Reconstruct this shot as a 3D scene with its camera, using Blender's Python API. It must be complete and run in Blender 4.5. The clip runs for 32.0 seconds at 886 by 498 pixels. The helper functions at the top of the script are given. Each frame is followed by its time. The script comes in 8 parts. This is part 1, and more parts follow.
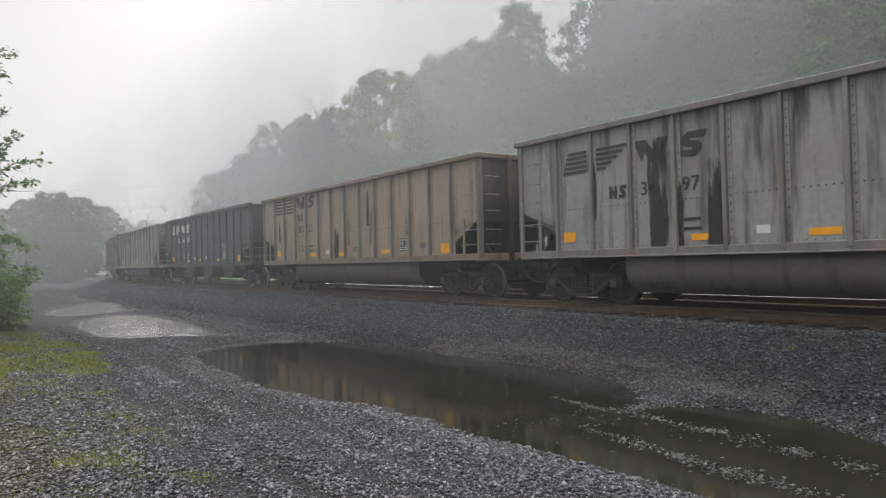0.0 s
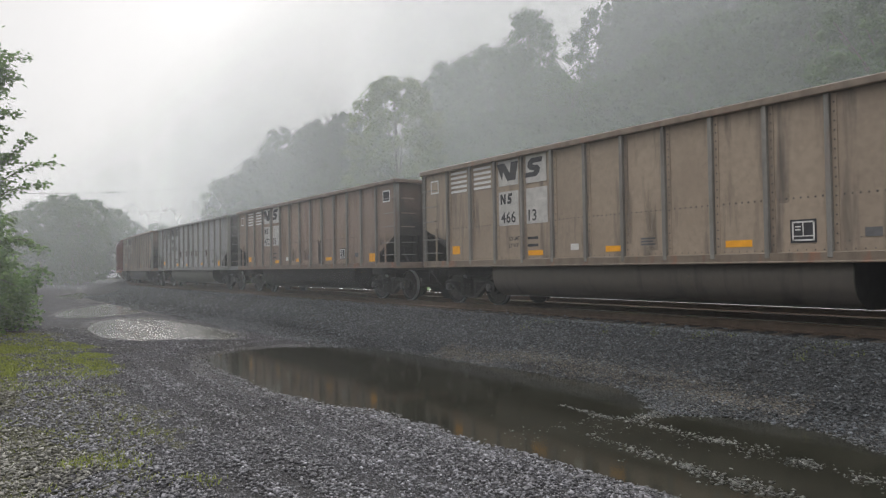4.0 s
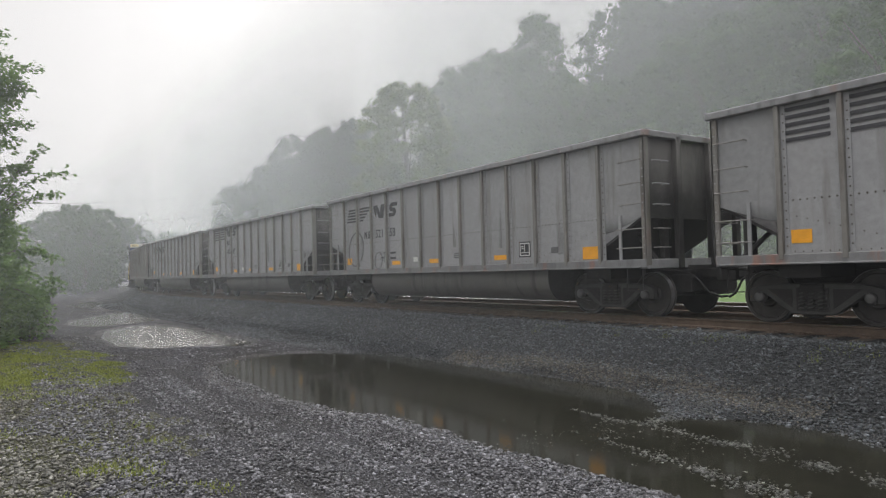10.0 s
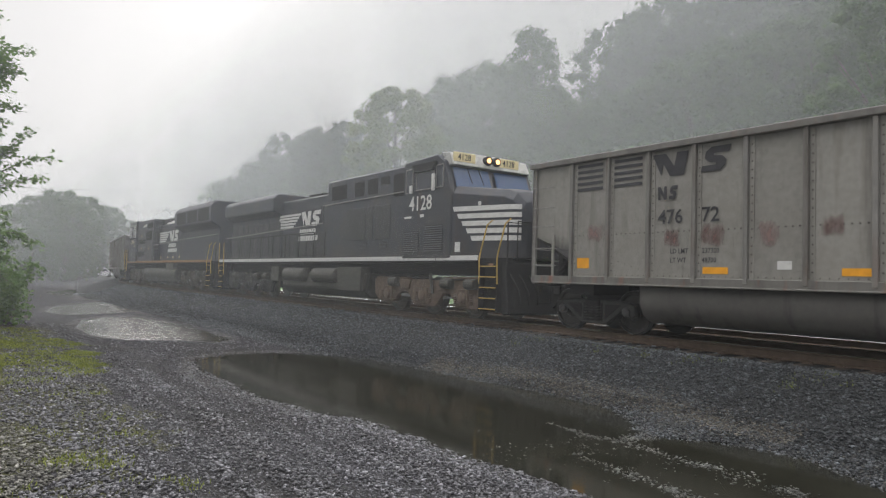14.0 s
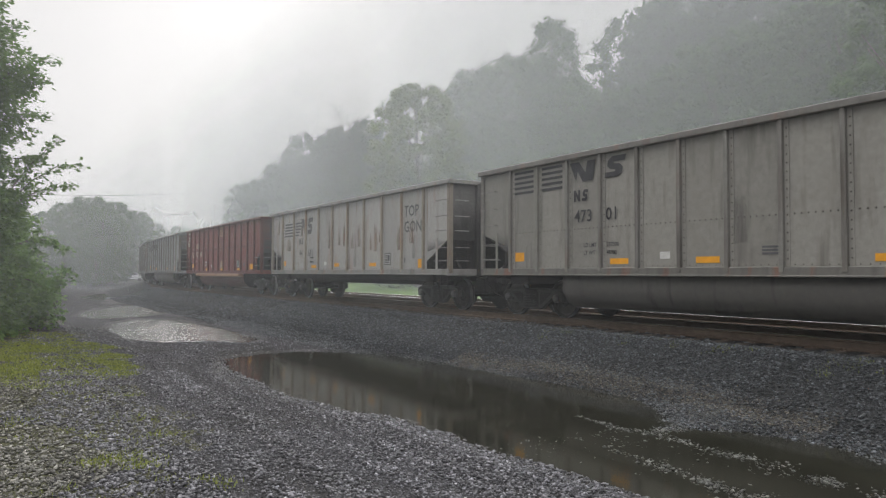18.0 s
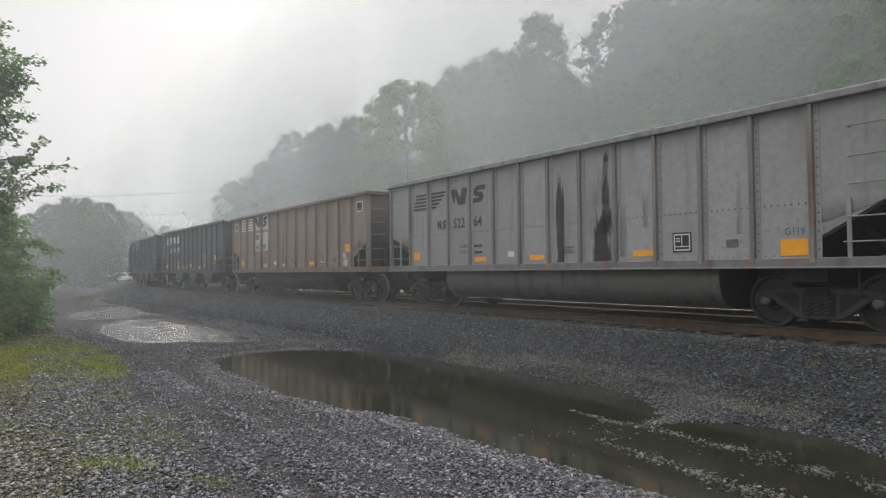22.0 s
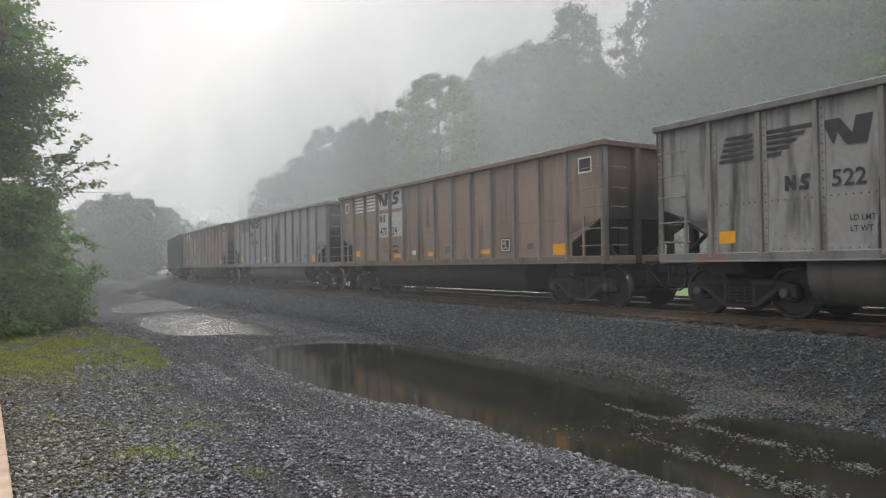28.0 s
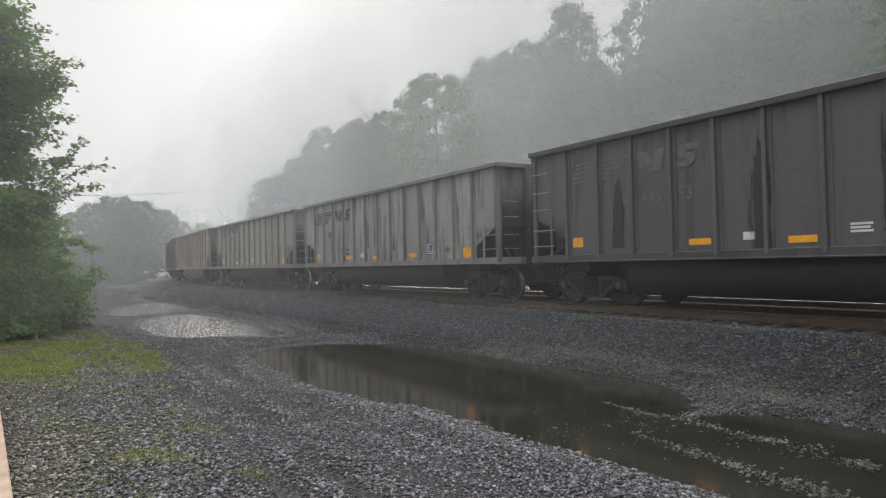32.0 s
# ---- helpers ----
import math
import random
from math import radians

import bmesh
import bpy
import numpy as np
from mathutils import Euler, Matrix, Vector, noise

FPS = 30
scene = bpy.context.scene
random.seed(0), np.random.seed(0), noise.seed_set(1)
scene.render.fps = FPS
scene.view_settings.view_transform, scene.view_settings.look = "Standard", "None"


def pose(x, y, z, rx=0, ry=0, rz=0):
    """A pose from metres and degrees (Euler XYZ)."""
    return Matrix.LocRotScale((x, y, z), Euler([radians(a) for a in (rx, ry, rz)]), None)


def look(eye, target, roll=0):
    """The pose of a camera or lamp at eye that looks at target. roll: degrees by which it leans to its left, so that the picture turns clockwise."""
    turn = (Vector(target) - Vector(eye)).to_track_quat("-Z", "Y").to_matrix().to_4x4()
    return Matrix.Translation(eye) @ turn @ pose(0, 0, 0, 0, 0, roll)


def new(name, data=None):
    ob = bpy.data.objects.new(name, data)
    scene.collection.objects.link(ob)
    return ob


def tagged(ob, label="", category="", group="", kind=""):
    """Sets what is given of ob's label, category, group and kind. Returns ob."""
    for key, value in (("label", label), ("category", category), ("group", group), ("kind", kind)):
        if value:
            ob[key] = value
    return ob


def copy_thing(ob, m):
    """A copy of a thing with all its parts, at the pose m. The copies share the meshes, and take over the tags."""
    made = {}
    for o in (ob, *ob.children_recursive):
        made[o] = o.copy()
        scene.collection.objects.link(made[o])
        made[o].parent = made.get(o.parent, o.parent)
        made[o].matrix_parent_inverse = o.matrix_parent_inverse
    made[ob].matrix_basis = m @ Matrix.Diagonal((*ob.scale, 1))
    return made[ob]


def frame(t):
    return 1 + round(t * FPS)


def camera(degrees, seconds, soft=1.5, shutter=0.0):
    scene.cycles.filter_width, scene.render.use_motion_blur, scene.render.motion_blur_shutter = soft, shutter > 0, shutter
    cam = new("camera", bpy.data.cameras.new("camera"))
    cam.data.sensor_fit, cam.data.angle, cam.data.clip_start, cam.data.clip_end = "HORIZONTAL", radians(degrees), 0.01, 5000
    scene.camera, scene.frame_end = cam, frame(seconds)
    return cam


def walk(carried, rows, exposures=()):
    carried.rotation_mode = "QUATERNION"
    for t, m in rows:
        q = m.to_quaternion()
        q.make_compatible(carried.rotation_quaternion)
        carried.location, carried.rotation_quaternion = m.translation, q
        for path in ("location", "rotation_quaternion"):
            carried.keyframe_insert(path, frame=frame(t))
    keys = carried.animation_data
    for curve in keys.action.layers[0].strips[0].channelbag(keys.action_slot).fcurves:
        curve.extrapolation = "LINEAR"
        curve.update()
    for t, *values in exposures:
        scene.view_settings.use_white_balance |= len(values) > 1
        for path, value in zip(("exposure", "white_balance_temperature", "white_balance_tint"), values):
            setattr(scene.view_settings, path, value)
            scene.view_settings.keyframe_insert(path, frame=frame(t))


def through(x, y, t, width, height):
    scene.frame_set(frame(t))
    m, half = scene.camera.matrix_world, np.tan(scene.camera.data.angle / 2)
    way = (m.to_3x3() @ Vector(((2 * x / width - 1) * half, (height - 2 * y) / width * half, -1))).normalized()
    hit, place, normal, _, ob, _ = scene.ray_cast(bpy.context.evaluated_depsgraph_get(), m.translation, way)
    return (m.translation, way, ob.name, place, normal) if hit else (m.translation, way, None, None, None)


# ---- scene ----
EYE_Z = 1.06          # eye above the rail top, which is z = 0
cam = camera(65.25, 32.0, soft=1.25)
ROWS = [
    (0.0, 54.309, 0.863, 1.478), (0.5, 54.897, 0.672, 1.13), (1.0, 55.453, 0.645, 1.136), (1.5, 55.508, 0.944, 1.173),
    (2.0, 55.436, 1.112, 1.056), (2.5, 55.526, 1.234, 1.094), (4.5, 54.749, 1.404, 0.802), (5.0, 54.516, 1.369, 0.867),
    (5.5, 54.46, 1.432, 0.918), (6.0, 54.543, 1.374, 0.888), (6.5, 54.623, 1.272, 0.821), (7.0, 54.831, 1.115, 0.811),
    (7.5, 55.184, 1.096, 0.798), (8.0, 55.246, 1.222, 1.137), (8.5, 55.267, 1.461, 1.249), (9.0, 55.3, 1.593, 1.69),
    (9.5, 55.44, 1.8, 1.714), (10.0, 55.852, 1.81, 1.485), (10.5, 55.977, 1.862, 1.543), (11.0, 56.041, 1.861, 1.576),
    (11.5, 55.979, 1.932, 1.654), (12.0, 55.956, 1.919, 1.953), (12.5, 55.756, 2.012, 1.729), (13.0, 54.348, 1.831, 0.95),
    (13.5, 54.065, 2.191, -1.624), (14.0, 54.488, 2.421, -1.653), (14.5, 55.02, 2.542, -0.997), (16.5, 55.827, 2.283, -0.153),
    (17.0, 55.963, 2.185, -0.068), (17.5, 56.349, 2.055, -0.052), (18.0, 56.537, 2.018, -0.199), (18.5, 56.559, 1.934, -0.15),
    (19.0, 56.57, 1.954, -0.006), (19.5, 56.554, 1.994, 0.159), (20.0, 56.632, 1.966, 0.446), (20.5, 56.418, 1.999, 0.456),
    (21.0, 56.329, 2.003, 0.43), (21.5, 56.212, 1.952, 0.503), (22.0, 55.803, 1.71, 0.602), (22.5, 55.895, 1.485, 0.434),
    (23.0, 55.907, 1.4, 0.44), (23.5, 55.894, 1.478, 0.76), (24.0, 55.776, 1.633, 0.634), (24.5, 56.007, 1.808, 0.265),
    (25.0, 56.371, 2.013, 0.358), (25.5, 56.865, 2.002, 0.429), (27.5, 57.483, 1.361, 0.765), (28.0, 58.536, 1.204, 0.765),
    (28.5, 58.743, 1.147, 0.862), (29.0, 58.48, 1.137, 0.809), (29.5, 58.085, 1.126, 0.895), (30.0, 58.09, 1.179, 0.665),
    (30.5, 57.902, 1.194, 1.093), (31.0, 57.298, 1.156, 1.116), (31.5, 57.997, 1.104, 1.014), (32.0, 58.44, 1.186, 1.284),
]
walk(cam, [(t, pose(0, 0, EYE_Z, 90 + pitch, roll, yaw)) for t, yaw, pitch, roll in ROWS])

# ---- world, sun, mist light ----
SUN_AZ, SUN_EL = radians(-69.5), radians(22.0)   # azimuth clockwise from +y
SUN_DIR = Vector((math.sin(SUN_AZ) * math.cos(SUN_EL), math.cos(SUN_AZ) * math.cos(SUN_EL), math.sin(SUN_EL)))
world = bpy.data.worlds.new("foggy_sky")
world.use_nodes = True
scene.world = world


def build_world(nt):
    nd, ln = nt.nodes, nt.links
    bg = nd["Background"]
    sky = nd.new("ShaderNodeTexSky")
    sky.sky_type, sky.sun_disc = "NISHITA", False
    sky.sun_elevation, sky.sun_rotation = SUN_EL, SUN_AZ
    sky.air_density, sky.dust_density, sky.ozone_density = 1.0, 6.0, 1.0
    hsv = nd.new("ShaderNodeHueSaturation")
    hsv.inputs["Saturation"].default_value = 0.12
    hsv.inputs["Value"].default_value = 1.0
    ln.new(sky.outputs[0], hsv.inputs["Color"])
    mix = nd.new("ShaderNodeMix")
    mix.data_type = "RGBA"
    mix.inputs[0].default_value = 0.972
    mix.inputs[7].default_value = (6.27, 6.14, 6.16, 1)     # bright fog overhead
    ln.new(hsv.outputs[0], mix.inputs[6])
    # the sun's glow through the fog
    tc = nd.new("ShaderNodeTexCoord")
    dot = nd.new("ShaderNodeVectorMath")
    dot.operation = "DOT_PRODUCT"
    dot.inputs[1].default_value = SUN_DIR
    ln.new(tc.outputs["Generated"], dot.inputs[0])
    ramp = nd.new("ShaderNodeMapRange")
    ramp.interpolation_type = "SMOOTHERSTEP"
    ramp.inputs["From Min"].default_value, ramp.inputs["From Max"].default_value = 0.3, 1.0
    ramp.inputs["To Min"].default_value, ramp.inputs["To Max"].default_value = 0.80, 1.10
    ln.new(dot.outputs["Value"], ramp.inputs["Value"])
    # an overcast sky is brighter overhead than at the horizon
    sep = nd.new("ShaderNodeSeparateXYZ")
    ln.new(tc.outputs["Generated"], sep.inputs[0])
    high = nd.new("ShaderNodeMapRange")
    high.inputs["From Min"].default_value, high.inputs["From Max"].default_value = 0.46, 1.0
    high.inputs["To Min"].default_value, high.inputs["To Max"].default_value = 0.0, 3.75
    ln.new(sep.outputs["Z"], high.inputs["Value"])
    both = nd.new("ShaderNodeMath")
    ln.new(high.outputs[0], both.inputs[1])
    mul = nd.new("ShaderNodeVectorMath")
    mul.operation = "SCALE"
    ln.new(mix.outputs[2], mul.inputs[0])
    ln.new(ramp.outputs[0], both.inputs[0])
    ln.new(both.outputs[0], mul.inputs["Scale"])
    ln.new(mul.outputs[0], bg.inputs["Color"])
    bg.inputs["Strength"].default_value = 0.12


build_world(world.node_tree)
sun_data = bpy.data.lights.new("sun", "SUN")
sun_data.energy, sun_data.angle, sun_data.color = 0.8, radians(20), (1.0, 0.97, 0.93)
sun = new("sun", sun_data)
sun.matrix_world = look(SUN_DIR * 50, (0, 0, 0))

# ---- materials ----


def material(name, build):
    m = bpy.data.materials.new(name)
    m.use_nodes = True
    build(m.node_tree.nodes, m.node_tree.links, m.node_tree.nodes["Principled BSDF"])
    return m


def noise_node(nd, ln, scale, detail=4.0, vec=None, rough=0.55):
    n = nd.new("ShaderNodeTexNoise")
    n.inputs["Scale"].default_value, n.inputs["Detail"].default_value = scale, detail
    n.inputs["Roughness"].default_value = rough
    if vec is None:
        vec = nd.new("ShaderNodeTexCoord").outputs["Object"]
    ln.new(vec, n.inputs["Vector"])
    return n.outputs["Fac"]


def ramp_node(nd, ln, fac, stops):
    r = nd.new("ShaderNodeValToRGB")
    el = r.color_ramp.elements
    while len(el) < len(stops):
        el.new(0.5)
    for e, (p, c) in zip(el, stops):
        e.position = p
        e.color = (*c, 1) if len(c) == 3 else c
    ln.new(fac, r.inputs[0])
    return r.outputs["Color"]


def mix_node(nd, ln, fac, a, b, mode="MIX"):
    m = nd.new("ShaderNodeMix")
    m.data_type, m.blend_type = "RGBA", mode
    for socket, v in ((m.inputs[0], fac), (m.inputs[6], a), (m.inputs[7], b)):
        if isinstance(v, bpy.types.NodeSocket):
            ln.new(v, socket)
        elif isinstance(v, (int, float)):
            socket.default_value = v
        else:
            socket.default_value = (*v, 1)
    return m.outputs[2]


def bump_node(nd, ln, height, bsdf, strength=0.3, dist=0.01):
    b = nd.new("ShaderNodeBump")
    b.inputs["Strength"].default_value, b.inputs["Distance"].default_value = strength, dist
    ln.new(height, b.inputs["Height"])
    ln.new(b.outputs[0], bsdf.inputs["Normal"])


def stretched(nd, ln, scale):
    tc = nd.new("ShaderNodeTexCoord")
    mp = nd.new("ShaderNodeMapping")
    mp.inputs["Scale"].default_value = scale
    ln.new(tc.outputs["Object"], mp.inputs["Vector"])
    return mp.outputs[0]


def plain(name, color, rough=0.6, metal=0.0, spread=0.25, scale=6.0):
    def build(nd, ln, b):
        f = noise_node(nd, ln, scale, 5)
        lo = tuple(c * (1 - spread) for c in color)
        hi = tuple(min(1, c * (1 + spread)) for c in color)
        ln.new(ramp_node(nd, ln, f, [(0.3, lo), (0.7, hi)]), b.inputs["Base Color"])
        b.inputs["Roughness"].default_value, b.inputs["Metallic"].default_value = rough, metal
        bump_node(nd, ln, noise_node(nd, ln, scale * 8, 3), b, 0.15, 0.004)
    return material(name, build)


def car_paint(name, color, streak, grime, amount=0.5, rust=0.0, soot=None):
    """Weathered car paint: grain, vertical streaks and broad stains, different on each piece."""
    def build(nd, ln, b):
        info = nd.new("ShaderNodeObjectInfo")
        tc = nd.new("ShaderNodeTexCoord")
        off = nd.new("ShaderNodeVectorMath")
        off.operation = "MULTIPLY_ADD"
        comb = nd.new("ShaderNodeCombineXYZ")
        for k in range(3):
            ln.new(info.outputs["Random"], comb.inputs[k])
        ln.new(comb.outputs[0], off.inputs[0])
        off.inputs[1].default_value = (37.0, 11.0, 5.0)
        ln.new(tc.outputs["Object"], off.inputs[2])

        def mapped(s):
            mp = nd.new("ShaderNodeMapping")
            mp.inputs["Scale"].default_value = s
            ln.new(off.outputs[0], mp.inputs["Vector"])
            return mp.outputs[0]
        fine = noise_node(nd, ln, 9.0, 6, mapped((1, 1, 1)))
        broad = noise_node(nd, ln, 0.9, 3, mapped((1, 1, 1)))
        runs = noise_node(nd, ln, 2.2, 5, mapped((1.7, 1, 0.2)))
        base = ramp_node(nd, ln, fine, [(0.3, tuple(c * 0.86 for c in color)), (0.7, tuple(c * 1.1 for c in color))])
        f1 = ramp_node(nd, ln, runs, [(0.62 - 0.18 * amount, (0, 0, 0)), (0.78 - 0.1 * amount, (1, 1, 1))])
        c1 = mix_node(nd, ln, f1, base, streak)
        f2 = ramp_node(nd, ln, broad, [(0.5, (0, 0, 0)), (0.85, (0.65, 0.65, 0.65))])
        c2 = mix_node(nd, ln, f2, c1, grime)
        if rust:
            f3 = ramp_node(nd, ln, noise_node(nd, ln, 1.5, 4, mapped((2.4, 1, 0.5))), [(0.56, (0, 0, 0)), (0.7, (rust, rust, rust))])
            c2 = mix_node(nd, ln, f3, c2, (0.28, 0.10, 0.045))
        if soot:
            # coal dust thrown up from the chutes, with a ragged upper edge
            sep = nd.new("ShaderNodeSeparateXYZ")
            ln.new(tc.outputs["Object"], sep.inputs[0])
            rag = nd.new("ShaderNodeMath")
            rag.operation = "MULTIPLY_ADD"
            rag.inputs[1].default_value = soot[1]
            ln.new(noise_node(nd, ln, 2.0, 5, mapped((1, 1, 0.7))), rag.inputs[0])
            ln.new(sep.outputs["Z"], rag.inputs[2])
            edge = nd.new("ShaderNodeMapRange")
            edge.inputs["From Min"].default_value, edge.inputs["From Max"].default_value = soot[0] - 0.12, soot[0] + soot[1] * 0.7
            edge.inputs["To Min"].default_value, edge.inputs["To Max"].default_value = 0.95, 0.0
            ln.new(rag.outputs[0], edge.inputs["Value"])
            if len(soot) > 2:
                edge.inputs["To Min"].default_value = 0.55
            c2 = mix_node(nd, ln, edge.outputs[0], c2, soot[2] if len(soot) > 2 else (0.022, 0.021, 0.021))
        hue = nd.new("ShaderNodeHueSaturation")
        mr = nd.new("ShaderNodeMapRange")
        mr.inputs["To Min"].default_value, mr.inputs["To Max"].default_value = 0.9, 1.1
        ln.new(info.outputs["Random"], mr.inputs["Value"])
        ln.new(mr.outputs[0], hue.inputs["Value"])
        ln.new(c2, hue.inputs["Color"])
        ln.new(hue.outputs[0], b.inputs["Base Color"])
        ln.new(ramp_node(nd, ln, fine, [(0.3, (0.42,) * 3), (0.7, (0.62,) * 3)]), b.inputs["Roughness"])
        bump_node(nd, ln, broad, b, 0.25, 0.03)
    return material(name, build)


PAINTS = {
    "grey": ("grey_paint", (0.292, 0.296, 0.302), (0.20, 0.195, 0.19), (0.25, 0.24, 0.23), 0.35),
    "stained": ("stained_grey_paint", (0.278, 0.278, 0.273), (0.04, 0.038, 0.036), (0.18, 0.17, 0.16), 0.75),
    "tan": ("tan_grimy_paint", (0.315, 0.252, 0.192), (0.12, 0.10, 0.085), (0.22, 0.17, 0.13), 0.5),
    "brown": ("brown_dusty_paint", (0.248, 0.186, 0.148), (0.14, 0.095, 0.07), (0.20, 0.14, 0.105), 0.45, 0.12),
    "olive": ("olive_grey_paint", (0.272, 0.264, 0.239), (0.15, 0.14, 0.125), (0.21, 0.195, 0.17), 0.4),
    "red": ("oxide_red_paint", (0.205, 0.052, 0.044), (0.125, 0.045, 0.038), (0.14, 0.06, 0.05), 0.4),
    "white": ("pale_grey_paint", (0.39, 0.388, 0.372), (0.30, 0.285, 0.26), (0.40, 0.37, 0.33), 0.4, 0.3),
    "dark": ("dark_sooty_paint", (0.09, 0.089, 0.098), (0.05, 0.05, 0.052), (0.085, 0.08, 0.085), 0.5),
    "black": ("black_paint", (0.060, 0.065, 0.077), (0.038, 0.039, 0.043), (0.05, 0.05, 0.052), 0.35),
    "loco": ("locomotive_black_paint", (0.038, 0.042, 0.053), (0.054, 0.043, 0.042), (0.075, 0.068, 0.056), 0.35),
}
PAINT = {k: car_paint(*v) for k, v in PAINTS.items()}
# road dust thrown up over the locomotives' lower sides
PAINT["loco"] = car_paint(*PAINTS["loco"], 0.0, (1.95, 1.1, (0.105, 0.094, 0.076)))
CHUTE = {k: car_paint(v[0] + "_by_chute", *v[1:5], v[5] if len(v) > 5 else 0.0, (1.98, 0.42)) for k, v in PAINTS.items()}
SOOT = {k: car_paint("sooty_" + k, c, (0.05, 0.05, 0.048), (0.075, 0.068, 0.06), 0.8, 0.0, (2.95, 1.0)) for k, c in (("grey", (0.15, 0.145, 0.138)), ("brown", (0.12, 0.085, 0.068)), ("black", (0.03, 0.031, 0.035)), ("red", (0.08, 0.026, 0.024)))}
# the shade that the body throws on the tubs is put into these darker colours
TUB = {k: car_paint("tub_" + k, c, (0.05, 0.048, 0.045), (0.09, 0.082, 0.075), 0.45) for k, c in (("grey", (0.125, 0.12, 0.11)), ("tan", (0.11, 0.097, 0.083)), ("red", (0.14, 0.058, 0.046)))}
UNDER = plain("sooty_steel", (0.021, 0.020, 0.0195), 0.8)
FRAME = plain("dusty_cast_steel", (0.048, 0.047, 0.045), 0.7)
BROWN_FRAME = plain("rusty_dusty_steel", (0.135, 0.10, 0.075), 0.85)
WHEEL = plain("worn_wheel_steel", (0.052, 0.048, 0.045), 0.5, 0.3)
DUSTY_WHEEL = plain("dusty_wheel_steel", (0.14, 0.12, 0.10), 0.6, 0.2)
CAP = plain("greasy_bearing_cap", (0.12, 0.12, 0.12), 0.35, 0.5)
TREAD = plain("bright_wheel_tread", (0.45, 0.45, 0.45), 0.3, 0.9)
RUSTY = car_paint("worn_post_paint", (0.205, 0.20, 0.185), (0.088, 0.078, 0.066), (0.15, 0.125, 0.10), 0.75, 0.14)
PALE_POST = car_paint("worn_pale_post_paint", (0.30, 0.265, 0.22), (0.16, 0.11, 0.075), (0.22, 0.16, 0.11), 0.7, 0.4)
RIVET = plain("dark_rivets", (0.10, 0.09, 0.08), 0.7)
# top chords and sills: darkened copies of the car paints, streaked, with rust on the lighter ones
CHORD = {k: car_paint("darkened_chord_" + k, tuple(c * (0.76 if k == "grey" else 0.42 if k == "red" else 0.6) for c in v[1]), tuple(c * 0.4 for c in v[1]), tuple(c * 0.7 for c in v[3]), 0.7, 0.0 if k in ("black", "dark", "red", "loco") else 0.25) for k, v in PAINTS.items()}

SILL = {k: car_paint("darkened_sill_" + k, tuple(c * 0.62 for c in v[1]), tuple(c * 0.35 for c in v[1]), tuple(c * 0.7 for c in v[3]), 0.7, 0.0 if k in ("black", "dark", "red", "loco") else 0.55) for k, v in PAINTS.items()}


def stain_paint(name, color, most, run=True):
    """A dried run on the paint: ragged, thinning out at its edges."""
    def build(nd, ln, b):
        tc = nd.new("ShaderNodeTexCoord")
        sep = nd.new("ShaderNodeSeparateXYZ")
        ln.new(tc.outputs["Generated"], sep.inputs[0])
        fall = None
        for axis, power in (("X", 2.0), ("Z", 3.0)):
            whole = run and axis == "Z"
            a = nd.new("ShaderNodeMath")
            a.operation = "MULTIPLY_ADD"
            a.inputs[1].default_value, a.inputs[2].default_value = (1.0, 0.0) if whole else (2.0, -1.0)
            ln.new(sep.outputs[axis], a.inputs[0])
            c = nd.new("ShaderNodeMath")
            c.operation = "ABSOLUTE"
            ln.new(a.outputs[0], c.inputs[0])
            d = nd.new("ShaderNodeMath")
            d.operation = "POWER"
            d.inputs[1].default_value = power
            ln.new(c.outputs[0], d.inputs[0])
            e = nd.new("ShaderNodeMath")
            e.operation = "SUBTRACT"
            e.inputs[0].default_value = 1.0
            ln.new(d.outputs[0], e.inputs[1])
            if fall is None:
                fall = e.outputs[0]
            else:
                m = nd.new("ShaderNodeMath")
                m.operation = "MULTIPLY"
                ln.new(fall, m.inputs[0])
                ln.new(e.outputs[0], m.inputs[1])
                fall = m.outputs[0]
        mp = nd.new("ShaderNodeMapping")
        mp.inputs["Scale"].default_value = (7.5, 1.0, 1.1 if run else 3.0)
        ln.new(tc.outputs["Object"], mp.inputs["Vector"])
        n = nd.new("ShaderNodeMath")
        n.operation = "MULTIPLY_ADD"
        n.inputs[1].default_value, n.inputs[2].default_value = 2.2, -1.1
        ln.new(noise_node(nd, ln, 1.0, 5, mp.outputs[0]), n.inputs[0])
        s = nd.new("ShaderNodeMath")
        ln.new(fall, s.inputs[0])
        ln.new(n.outputs[0], s.inputs[1])
        r = nd.new("ShaderNodeMapRange")
        r.inputs["From Min"].default_value, r.inputs["From Max"].default_value = 0.30, 0.62 if most > 0.9 else 1.25
        r.inputs["To Max"].default_value = most
        ln.new(s.outputs[0], r.inputs["Value"])
        ln.new(r.outputs[0], b.inputs["Alpha"])
        b.inputs["Base Color"].default_value = (*color, 1)
        b.inputs["Roughness"].default_value = 0.7
    return material(name, build)


